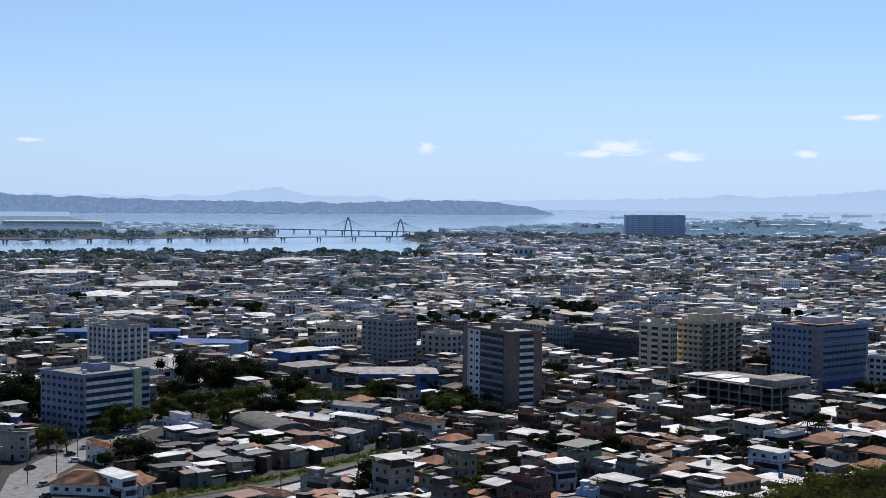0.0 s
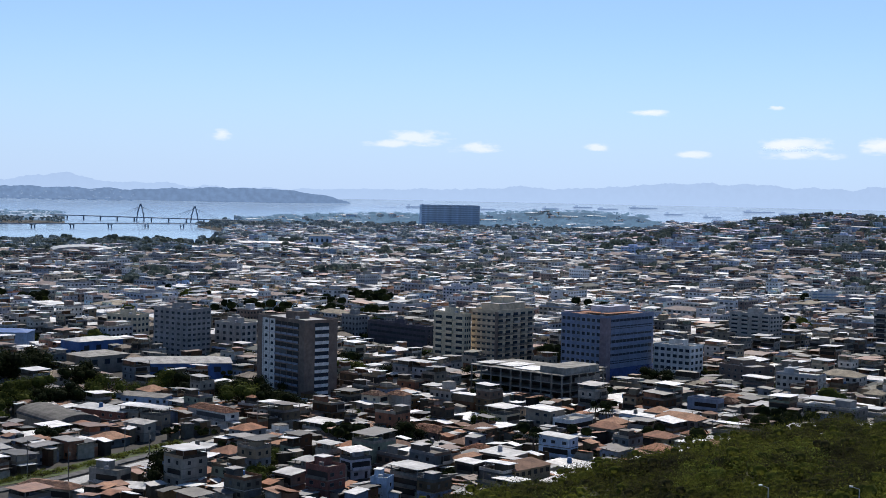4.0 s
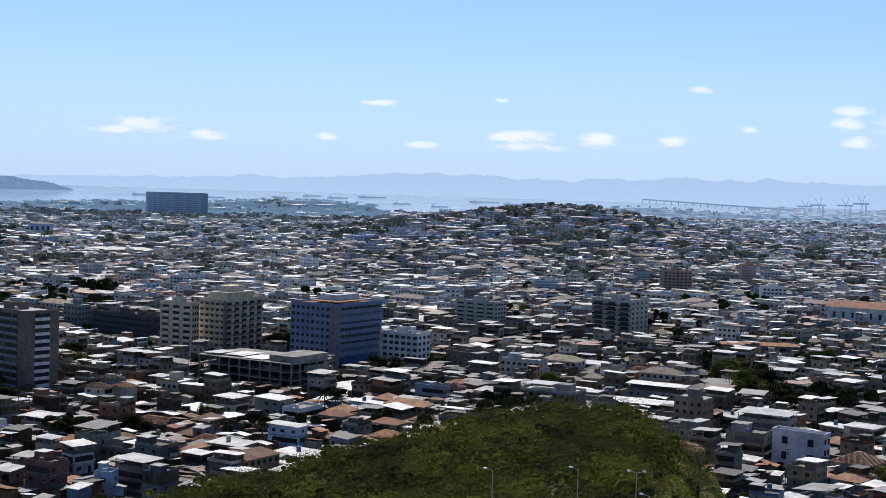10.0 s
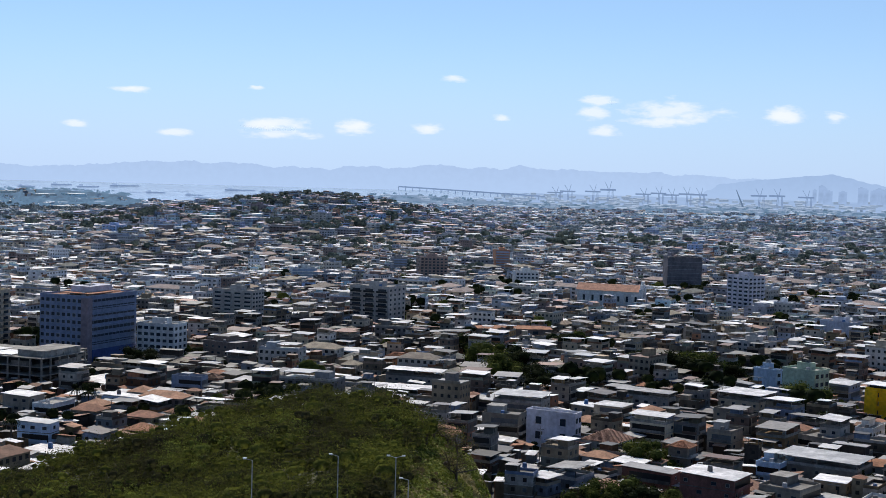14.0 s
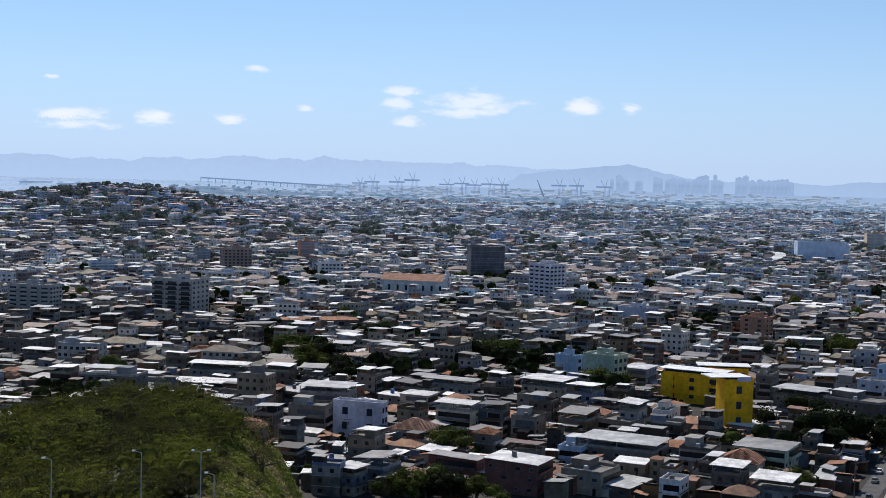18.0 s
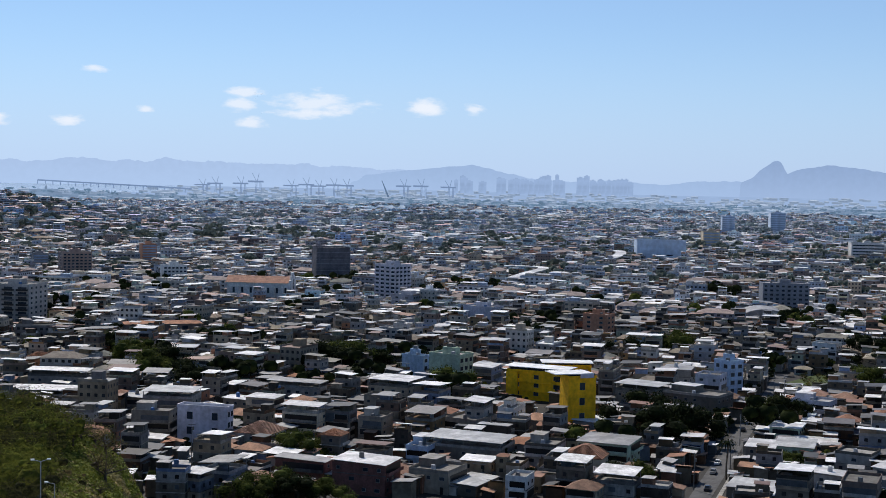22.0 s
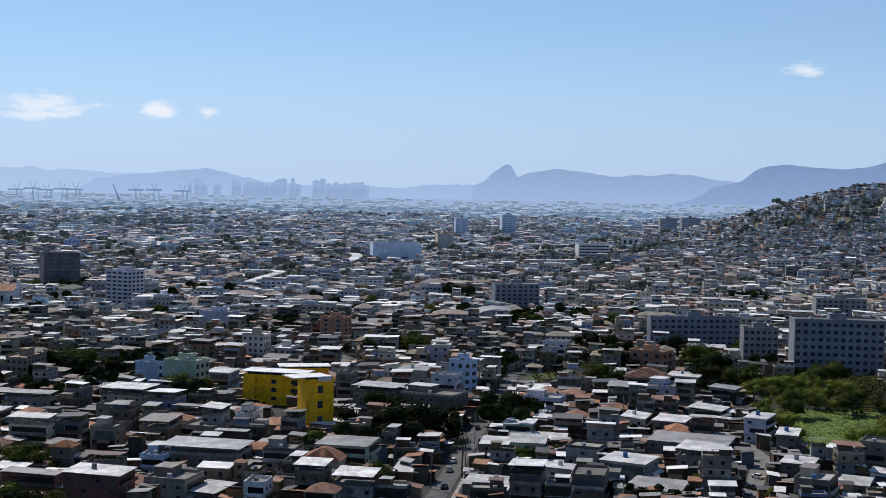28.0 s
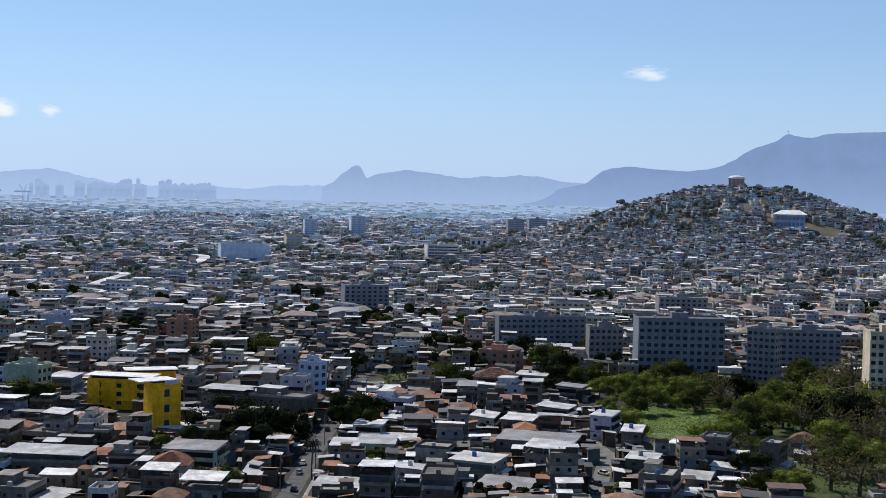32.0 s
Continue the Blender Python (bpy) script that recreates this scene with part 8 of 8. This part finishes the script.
# far city towers in the haze
rt = random.Random(21)
for i in range(46):
    b = rt.uniform(43.4, 45.6) if i < 8 else rt.uniform(45.6, 50.4)
    e = rt.uniform(-0.2, 0.08) + (0.09 if 46.8 < b < 49.6 and rt.random() < .4 else 0)
    s = rt.uniform(4600, 4740)
    x, y, _ = polar(b, s)
    w = rt.uniform(9, 26)
    z0 = EYE + s * math.tan(radians(-0.62))
    t = thing("far_tower", pose(x, y, z0, 0, 0, -b + rt.uniform(-20, 20)), "pale tower block in the haze beyond the harbour", "building", "far towers")
    hh = EYE + s * math.tan(radians(e)) - z0
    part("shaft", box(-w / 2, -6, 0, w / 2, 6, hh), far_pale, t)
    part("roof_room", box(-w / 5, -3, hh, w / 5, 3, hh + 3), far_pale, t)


# houses sprinkled over the far island: boxes set before its slope, glowing haze-pale
ri = random.Random(41)
isle = []
for i in range(150):
    b, q = ri.uniform(-20, -4), ri.random()
    x, y, _ = polar(b, 4612)
    w, h = ri.uniform(0.9, 3.2), ri.uniform(0.5, 1.7)
    z = EYE + 4612 * math.tan(radians(-0.70 + 0.34 * q * q))
    c, n = math.cos(radians(-b)), math.sin(radians(-b))
    v, f = box(-w, 0, -0.8, w, 30, h)
    isle.append(([(x + c * px - n * py, y + n * px + c * py, z + pz) for px, py, pz in v], f))
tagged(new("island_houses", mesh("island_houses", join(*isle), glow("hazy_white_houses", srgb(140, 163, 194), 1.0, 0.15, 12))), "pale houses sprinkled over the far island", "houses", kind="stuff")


def curved_ramp(points, width, label):
    """A raised road on piers that curls between the roofs."""
    t = thing("curved_ramp", Matrix.Identity(4), label, "ramp")
    P = [Vector(polar(b, d, 7)) for b, d in points]
    Q = []
    for i in range(len(P) - 1):
        a, b, c, e = P[max(i - 1, 0)], P[i], P[i + 1], P[min(i + 2, len(P) - 1)]
        for k in range(5):
            u = k / 5
            Q.append(0.5 * ((2 * b) + (c - a) * u + (2 * a - 5 * b + 4 * c - e) * u * u + (3 * b - a - 3 * c + e) * u ** 3))
    Q.append(P[-1])
    L = []
    for i, p in enumerate(Q):
        n = (Q[min(i + 1, len(Q) - 1)] - Q[max(i - 1, 0)]).normalized()
        L.append((p - Vector((-n.y, n.x, 0)) * width / 2, p + Vector((-n.y, n.x, 0)) * width / 2))
    for i in range(len(Q) - 1):
        q = (*L[i], L[i + 1][1], L[i + 1][0])
        part("deck", ([(c.x, c.y, c.z + dz) for dz in (-0.6, 0.6) for c in q], [(3, 2, 1, 0), (4, 5, 6, 7), (0, 1, 5, 4), (1, 2, 6, 5), (2, 3, 7, 6), (3, 0, 4, 7)]), M["sheet"], t)
        if i % 4 == 2:
            part("pier", pipe((Q[i].x, Q[i].y, -1), (Q[i].x, Q[i].y, 6.4), 0.8, 0.8, 8), M["stone"], t)
    for p, q in zip(P, P[1:]):
        LANES.append((p.x, p.y, q.x, q.y, width * 0.5 + 4))
        LANES.append((*before(p.x, p.y, 22), *before(q.x, q.y, 22), 14))


curved_ramp([(49.43, 1492), (49.84, 1563), (50.06, 1638), (49.99, 1690), (49.61, 1705)], 12, "bright concrete ramp curling between the roofs")
curved_ramp([(45.75, 1187), (46.42, 1260), (46.96, 1318), (46.86, 1343), (46.19, 1350), (45.41, 1350)], 10, "pale raised road curling between the roofs")


# ---- boats on the bay ----
for b, d, l in ((17.4, 5600, 30), (18.9, 5200, 26), (19.2, 4700, 20), (22.0, 6500, 50), (22.6, 6800, 40), (14.8, 6800, 40), (12.5, 6500, 30), (9.9, 5900, 34), (16.2, 7500, 60), (20.7, 6900, 60), (7.0, 6200, 26), (13.8, 7300, 40)):
    s = float(near_of(d))
    x, y, _ = polar(b, s)
    z = EYE - EYE * s / d
    t = thing("ship", pose(x, y, z, 0, 0, -b + 15), "hazy anchored cargo ship on the bay", "ship", "anchored ships")
    l *= s / d * 1.3
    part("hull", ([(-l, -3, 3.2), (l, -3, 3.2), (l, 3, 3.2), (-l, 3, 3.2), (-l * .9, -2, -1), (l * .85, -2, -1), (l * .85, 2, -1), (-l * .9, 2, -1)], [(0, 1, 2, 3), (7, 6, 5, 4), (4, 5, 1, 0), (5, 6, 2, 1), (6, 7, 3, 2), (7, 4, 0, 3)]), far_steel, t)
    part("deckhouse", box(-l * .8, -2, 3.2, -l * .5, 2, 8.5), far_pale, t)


# ---- clouds ----
def cloud_stuff():
    """White vapour that glows in place of sunlight, dense in the middle of a cloud and torn into wisps at its rim."""
    m = bpy.data.materials.new("glowing_cloud")
    m.use_nodes = True
    n, l = m.node_tree.nodes, m.node_tree.links
    n.remove(n["Principled BSDF"])
    co, info = n.new("ShaderNodeTexCoord"), n.new("ShaderNodeObjectInfo")
    move, ns, fall = n.new("ShaderNodeMapping"), n.new("ShaderNodeTexNoise"), n.new("ShaderNodeMapping")
    move.inputs["Scale"].default_value = (0.013, 0.013, 0.040)
    ns.inputs["Scale"].default_value, ns.inputs["Detail"].default_value, ns.inputs["Roughness"].default_value = 1.0, 5, 0.58
    shift = n.new("ShaderNodeMath")
    shift.operation, shift.inputs[1].default_value = "MULTIPLY", 40
    l.new(info.outputs["Random"], shift.inputs[0]), l.new(shift.outputs[0], move.inputs["Location"])
    l.new(co.outputs["Object"], move.inputs["Vector"]), l.new(move.outputs[0], ns.inputs["Vector"])
    fall.inputs["Location"].default_value, fall.inputs["Scale"].default_value = (-1.0, 0, -0.8), (2.0, 0.0, 2.0)
    l.new(co.outputs["Generated"], fall.inputs["Vector"])
    size, add, soft = n.new("ShaderNodeVectorMath"), n.new("ShaderNodeMath"), n.new("ShaderNodeMapRange")
    size.operation, add.operation, add.inputs[1].default_value = "LENGTH", "MULTIPLY_ADD", 1.9
    l.new(fall.outputs[0], size.inputs[0])
    turn = n.new("ShaderNodeMath")
    turn.operation, turn.inputs[0].default_value = "SUBTRACT", 0.0
    l.new(size.outputs["Value"], turn.inputs[1])
    l.new(ns.outputs["Fac"], add.inputs[0]), l.new(turn.outputs[0], add.inputs[2])
    soft.interpolation_type = "SMOOTHSTEP"
    for q, w in (("From Min", 0.08), ("From Max", 0.85), ("To Min", 0.0), ("To Max", 0.75)):
        soft.inputs[q].default_value = w
    l.new(add.outputs[0], soft.inputs["Value"])
    em, clear, veil = n.new("ShaderNodeEmission"), n.new("ShaderNodeBsdfTransparent"), n.new("ShaderNodeMixShader")
    em.inputs["Color"].default_value = (*srgb(240, 246, 253), 1)
    l.new(soft.outputs[0], veil.inputs[0]), l.new(clear.outputs[0], veil.inputs[1]), l.new(em.outputs[0], veil.inputs[2])
    l.new(veil.outputs[0], n["Material Output"].inputs["Surface"])
    return m


cloud_mat = cloud_stuff()


def cloud(b, e, wide, tall_by, seed):
    """A small fair-weather cloud far off: a bellied sheet turned to the camera, in degrees of sight."""
    s = 4700
    k = s * math.pi / 180
    x, y, _ = polar(b, s)
    nx, nz = 28, 12
    v = []
    for j in range(nz + 1):
        for i in range(nx + 1):
            u, w = 2 * i / nx - 1, 2 * j / nz - 1
            belly = (1 - u * u) * (1 - w * w) * (1 + 0.8 * noise.noise((u * 3 + seed, w * 2, 1)))
            v.append((u * wide * k * 1.25, -22 * belly, (w + 0.35) * tall_by * k * 0.9))
    f = [(j * (nx + 1) + i, j * (nx + 1) + i + 1, (j + 1) * (nx + 1) + i + 1, (j + 1) * (nx + 1) + i) for j in range(nz) for i in range(nx)]
    me = mesh("cloud", (v, f), cloud_mat)
    me.shade_smooth()
    ob = new("cloud", me)
    ob.matrix_basis = pose(x, y, EYE + s * math.tan(radians(e)), 0, 0, -b)
    return tagged(ob, "small white fair-weather cloud low over the horizon", "cloud", kind="structure")


cloud(-0.74, 1.82, 0.45, 0.32, 0)
cloud(7.12, 1.91, 1.25, 0.50, 1)
cloud(6.01, 1.66, 1.14, 0.27, 2)
cloud(9.46, 1.59, 1.05, 0.36, 3)
cloud(16.32, 3.07, 0.82, 0.20, 4)
cloud(21.65, 1.85, 0.95, 0.36, 5)
cloud(22.32, 1.50, 1.59, 0.27, 6)
cloud(25.24, 1.83, 0.86, 0.50, 7)
cloud(28.11, 1.84, 0.73, 0.27, 8)
cloud(14.26, 1.69, 0.59, 0.23, 9)
cloud(18.10, 1.44, 0.68, 0.23, 10)
cloud(34.91, 3.15, 0.91, 0.32, 11)
cloud(37.87, 2.73, 2.05, 0.68, 12)
cloud(34.71, 2.65, 0.73, 0.45, 13)
cloud(37.56, 2.36, 1.59, 0.32, 14)
cloud(35.17, 1.93, 0.68, 0.36, 15)
cloud(42.18, 2.64, 0.91, 0.50, 16)
cloud(28.23, 1.94, 0.68, 0.27, 17)
cloud(29.08, 3.92, 0.55, 0.23, 18)
cloud(31.04, 2.43, 0.41, 0.23, 19)
cloud(16.38, 3.12, 0.77, 0.16, 20)
cloud(21.18, 3.34, 0.41, 0.14, 21)
cloud(42.17, 2.68, 0.73, 0.45, 22)
cloud(44.06, 2.65, 0.45, 0.32, 23)
cloud(67.58, 4.69, 0.82, 0.41, 24)
cloud(-16.01, 2.01, 0.59, 0.14, 25)
cloud(22.12, 1.91, 1.36, 0.41, 26)
cloud(25.29, 1.88, 0.77, 0.41, 27)
# ---- scattered town ----
FREE += [(*polar(b, d)[:2], r) for b, d, r in ((66.3, 640, 30), (67.5, 600, 36), (69.5, 590, 40), (70.5, 640, 34), (72.5, 600, 36), (75, 570, 42), (78, 570, 42), (74.5, 500, 26), (77, 490, 30), (76.5, 440, 26), (79, 430, 30), (68.5, 555, 26))]
FREE += [(*polar(b, d)[:2], r) for b, d, r in ((34.6, 1025, 16), (35.5, 1005, 16), (36.4, 985, 16), (9.8, 590, 14), (11.3, 570, 14), (13.0, 555, 14), (14.6, 560, 12))]
FREE += [(polar(b, 300)[0], polar(b, 300)[1], 62) for b in (6, 12, 18, 24, 28)]
near, mid, far, edge = [], [], [], []


def kind_of(p, q, b, s):
    """Mostly houses, some blocks, and wide sheds towards the shore in the north."""
    k = (p * 7919 + q * 104729) % 1.0
    if k < (0.006 if s < 900 else 0.010 if s < 1700 else 0.004):
        return 24 + int(q * 6)
    if s > 800 and k < (0.12 if b < 20 else 0.07 if s > 1500 else 0.03):
        return 30 + int(q * 4)
    if s < 1700 and (q * 911 + p * 57) % 1.0 < (0.035 if s < 900 else 0.07):
        return 58 + int(p * 6)
    if (p * 613 + q * 31) % 1.0 < (0.62 if s < 900 else 0.4):
        return 42 + int(p * 16)
    return int(p * 24)


for x, y, s, b, turn, p, q in lots(388, 900, 11.5, 1):
    k = kind_of(p, q, b, s)
    if is_free(x, y, 12 if 24 <= k < 34 else 9 if k > 57 else 4.2):
        if k > 57:
            FREE.append((x, y, 7.5))
        if b < -2 and s < 560 and (k < 24 or 41 < k < 58):
            k = (0, 4, 46, 47, 54, 55, 42, 8)[int(q * 8)]
        near.append((x, y, float(rise(x, y)), turn, 0.9 if 24 <= k < 34 else 0.85 + 0.2 * q, k))
for x, y, s, b, turn, p, q in lots(900, 1700, 11.8, 2):
    k = kind_of(p, q, b, s)
    if is_free(x, y, 12 if 24 <= k < 34 else 9 if k > 57 else 5):
        if k > 57 and s < 1300:
            FREE.append((x, y, 7.0))
        mid.append((x, y, float(rise(x, y)), turn, 0.9 if 24 <= k < 34 else 1.0 + 0.4 * q if k > 57 else 0.8 + 0.4 * q * q, k))
cand = lots(1700, 3900, 18, 3)
zs = rise(np.array([c[0] for c in cand]), np.array([c[1] for c in cand]))
for (x, y, s, b, turn, p, q), z in zip(cand, zs):
    if z > 0.3 and is_free(x, y, 6) and not (s > 2700 and noise.noise((x * .004, y * .004, 2)) > 0.15) and not (b < -0.5 and s > 1850) and not (-1 < b < 17 and s > 2750 and p < 0.9):
        far.append((x, y, float(z), turn, 1.1 + 0.9 * q * q * (s / 2400), kind_of(p, q, b, s)))
re_ = random.Random(77)
for i in range(2600):
    b, s = re_.uniform(-20, 90), re_.uniform(3200, 4480)
    d = float(true_of(s))
    if land(np.array(b), np.array(d)) and b > -13 and not (-1 < b < 17 and re_.random() < 0.85):
        x, y, _ = polar(b, s)
        edge.append((x, y, float(rise(x, y)), radians(-b) + re_.uniform(-.4, .4), re_.uniform(0.5, 1.4) * s / d, re_.choice([30, 31, 32, 33, 4, 10])))
for i in range(420):
    b, s = re_.uniform(31, 66), re_.uniform(4400, 4745)
    x, y, _ = polar(b, s)
    edge.append((x, y, float(rise(x, y)), radians(-b) + re_.uniform(-.3, .3), re_.uniform(0.3, 0.9), re_.choice([30, 31, 32, 33])))
ra = random.Random(55)
for i in range(9000):
    b, s = ra.uniform(-20, 90), math.sqrt(ra.uniform(390 ** 2, 1300 ** 2))
    x, y, _ = polar(b, s)
    if is_free(x, y, 1.5):
        (near if s < 900 else mid).append((x, y, float(rise(x, y)), radians(42 if b < 33 else 28) + 1.5708 * ra.randrange(4), ra.uniform(0.8, 1.2), 34 + ra.randrange(8)))
# sheds, lean-tos and yards crowd the gaps between the nearest houses
for i in range(5200):
    b, s = ra.uniform(-14, 80), math.sqrt(ra.uniform(392 ** 2, 640 ** 2))
    x, y, _ = polar(b, s)
    if is_free(x, y, 1.2, 0.66) and not (66.8 < b < 80 and s > 490) and not (b < 29 and s < 372):
        near.append((x, y, float(rise(x, y)), radians(42 if b < 33 else 28) + 1.5708 * ra.randrange(4) + ra.uniform(-.1, .1), ra.uniform(0.7, 1.15), 34 + ra.randrange(8)))
near.sort(key=lambda h: math.hypot(h[0], h[1]))
print("houses", len(near), len(mid), len(far))

# the nearest scattered houses are things of their own
PROTO = {}
for x, y, z, turn, k, i in [h for h in near if h[5] < 24 or 41 < h[5] < 58][:58]:
    m = Matrix.LocRotScale((x, y, z), Euler((0, 0, turn)), None)
    if i not in PROTO:
        t = PROTO[i] = thing("house", m, "weathered low house with a %s" % ("clay tile roof" if i % 12 == 7 else "flat parapet roof" if i % 12 in (3, 9) else "pale sheet roof" if i < 12 else "stepped cluster of roofs" if i < 24 else "thin roof lifted over verandas"), "house", "houses below the hill")
        for pn, vf, mt in KITS[i][3]:
            part(pn, vf, M[{"bright": "stone", "pale": "sheet"}.get(mt, mt)], t)
    else:
        t = copy_thing(PROTO[i], m)
    t.scale = (k, k, 1)
first = set([h for h in near if h[5] < 24 or 41 < h[5] < 58][:58])
rest = [h for h in near if h not in first]
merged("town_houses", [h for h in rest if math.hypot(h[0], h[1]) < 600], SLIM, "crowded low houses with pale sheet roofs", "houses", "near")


def quarter_of(h):
    """Which quarter of the town a house stands in: 1 old, -1 new, 0 between."""
    if hill(h[0], h[1], 22.6, 2150, 1, 230, 360) > 0.3:
        return 1
    n = noise.noise((h[0] * 0.0085, h[1] * 0.0085, 31)) + 0.5 * noise.noise((h[0] * 0.02, h[1] * 0.02, 33))
    return 1 if n > 0.14 else -1 if n < -0.2 else 0


WORDS = {1: "crowded old houses with clay and weathered roofs", 0: "crowded low houses with mixed roofs", -1: "crowded houses with pale sheet roofs"}


def by_quarter(name, houses, zones):
    for q in (1, 0, -1):
        some = [h for h in houses if quarter_of(h) == q]
        if some:
            merged(name, some, SLIM, WORDS[q], "houses", zones[q])


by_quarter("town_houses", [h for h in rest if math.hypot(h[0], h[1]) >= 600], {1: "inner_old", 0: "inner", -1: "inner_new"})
on_hill = [h for h in far + mid if hill(h[0], h[1], 71.0, 1950, 1, 200, 280) > 0.2]
held = set(on_hill)
mid, far = [h for h in mid if h not in held], [h for h in far if h not in held]
rh = random.Random(31)
small = [(x + rh.uniform(-9, 9), y + rh.uniform(-9, 9), 0, t + rh.uniform(-.5, .5), rh.uniform(0.6, 0.9), rh.choice([0, 2, 4, 8, 5, 10, 1, 4, 42, 44, 45, 49])) for x, y, z, t, k, i in on_hill for _ in range(3)]
small = [(x, y, float(rise(x, y)), t, k, i) for x, y, _, t, k, i in small if is_free(x, y, 3)]
south = [h for h in mid if math.degrees(math.atan2(h[0], h[1])) > 58 + 4 * noise.noise((h[0] * .01, h[1] * .01, 3))]
gone = set(south)
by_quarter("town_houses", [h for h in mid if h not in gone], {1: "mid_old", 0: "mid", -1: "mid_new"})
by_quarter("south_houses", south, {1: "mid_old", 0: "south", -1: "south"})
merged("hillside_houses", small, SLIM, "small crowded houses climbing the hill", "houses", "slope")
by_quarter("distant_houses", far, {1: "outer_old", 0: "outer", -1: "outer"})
# edge houses glow in flat haze colours on every part
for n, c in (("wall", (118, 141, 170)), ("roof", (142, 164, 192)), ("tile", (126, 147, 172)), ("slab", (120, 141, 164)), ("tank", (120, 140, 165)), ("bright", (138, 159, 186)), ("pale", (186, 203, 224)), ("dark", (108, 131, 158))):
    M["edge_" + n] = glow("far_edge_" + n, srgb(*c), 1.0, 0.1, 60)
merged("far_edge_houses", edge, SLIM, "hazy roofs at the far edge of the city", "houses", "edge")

# trees between the houses, and woods along the shore
rw = random.Random(8)
# haze is painted into the far leaf colours; the farthest woods glow with it
wood_mats = [M["leaf"], M["leaf_dark"], mat("hazed_far_leaves", [(.14, .175, .155), (.12, .155, .14), (.16, .19, .16)], island=True, bump=0, spec=0.05, sheer=0.35), glow("far_shore_woods", srgb(98, 126, 152), 1.0, 0.2, 40), mat("hazed_shore_leaves", [(.25, .31, .34), (.21, .27, .30), (.28, .34, .35)], island=True, bump=0, spec=0.05, sheer=0.35)]
wood_kits = []
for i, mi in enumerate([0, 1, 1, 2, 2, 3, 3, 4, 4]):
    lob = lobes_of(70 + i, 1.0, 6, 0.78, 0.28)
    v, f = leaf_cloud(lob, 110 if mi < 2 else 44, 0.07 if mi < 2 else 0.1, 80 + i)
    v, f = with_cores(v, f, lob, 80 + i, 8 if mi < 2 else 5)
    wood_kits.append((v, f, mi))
woods = []
for i in range(13000):
    b, s = rw.uniform(-20, 92), rw.uniform(0, 1)
    s = math.sqrt(430 ** 2 + s * (3000 ** 2 - 430 ** 2))
    x, y, _ = polar(b, s)
    z = float(rise(x, y))
    if z < -0.5 or noise.noise((x * 0.009, y * 0.009, 7)) + 0.5 * noise.noise((x * 0.03, y * 0.03, 8)) < (0.2 if s < 900 else 0.14) or not is_free(x, y, 2):
        continue
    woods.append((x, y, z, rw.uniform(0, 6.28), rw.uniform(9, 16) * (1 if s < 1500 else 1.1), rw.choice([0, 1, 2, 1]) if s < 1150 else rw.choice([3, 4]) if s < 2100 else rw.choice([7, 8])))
for i in range(2600):
    b, s = rw.uniform(-16, 80), math.sqrt(rw.uniform(395 ** 2, 900 ** 2))
    x, y, _ = polar(b, s)
    if is_free(x, y, 1.0, 0.7) and noise.noise((x * 0.02, y * 0.02, 17)) > -0.05:
        woods.append((x, y, float(rise(x, y)), rw.uniform(0, 6.28), rw.uniform(3.0, 7.5), rw.choice([0, 1, 2, 0])))
for i in range(9000):
    b, s = rw.uniform(-20, 92), rw.uniform(1880, 4400)
    x, y, _ = polar(b, s)
    z = float(rise(x, y))
    d = float(true_of(s))
    shore = not land(np.array(b), np.array(d + 130)) or not land(np.array(b), np.array(d - 130))
    if not land(np.array(b), np.array(d)) or not (shore or s > 2700 or (b < 0 and s > 1850)):
        continue
    if s > 3300 and (b < -13 or rw.random() < 0.1):
        continue
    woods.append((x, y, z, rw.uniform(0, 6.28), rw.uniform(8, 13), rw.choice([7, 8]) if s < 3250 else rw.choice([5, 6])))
for i in range(2600):
    b, s = rw.uniform(-1, 17), rw.uniform(2720, 4500)
    x, y, _ = polar(b, s)
    if land(np.array(b), np.array(float(true_of(s)))) and is_free(x, y, 2):
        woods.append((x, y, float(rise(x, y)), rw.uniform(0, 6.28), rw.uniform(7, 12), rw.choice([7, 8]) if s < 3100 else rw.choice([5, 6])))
for i in range(800):
    b, s = rw.uniform(-20, -2), rw.uniform(1760, 2050)
    x, y, _ = polar(b, s)
    if land(np.array(b), np.array(s)) and is_free(x, y, 2):
        woods.append((x, y, float(rise(x, y)), rw.uniform(0, 6.28), rw.uniform(8, 14), rw.choice([3, 7, 8])))
for i in range(170):
    b, s = rw.gauss(22.6, 4.0), rw.uniform(1850, 2350)
    x, y, _ = polar(b, s)
    if is_free(x, y, 2):
        woods.append((x, y, float(rise(x, y)), rw.uniform(0, 6.28), rw.uniform(9, 16), rw.choice([3, 4, 3])))
for i in range(120):
    b, s = rw.gauss(69.6, 3.8), rw.uniform(1600, 1990)
    x, y, _ = polar(b, s)
    if is_free(x, y, 2):
        woods.append((x, y, float(rise(x, y)) - 1.0, rw.uniform(0, 6.28), rw.uniform(4.5, 8.5), rw.choice([3, 4, 7])))
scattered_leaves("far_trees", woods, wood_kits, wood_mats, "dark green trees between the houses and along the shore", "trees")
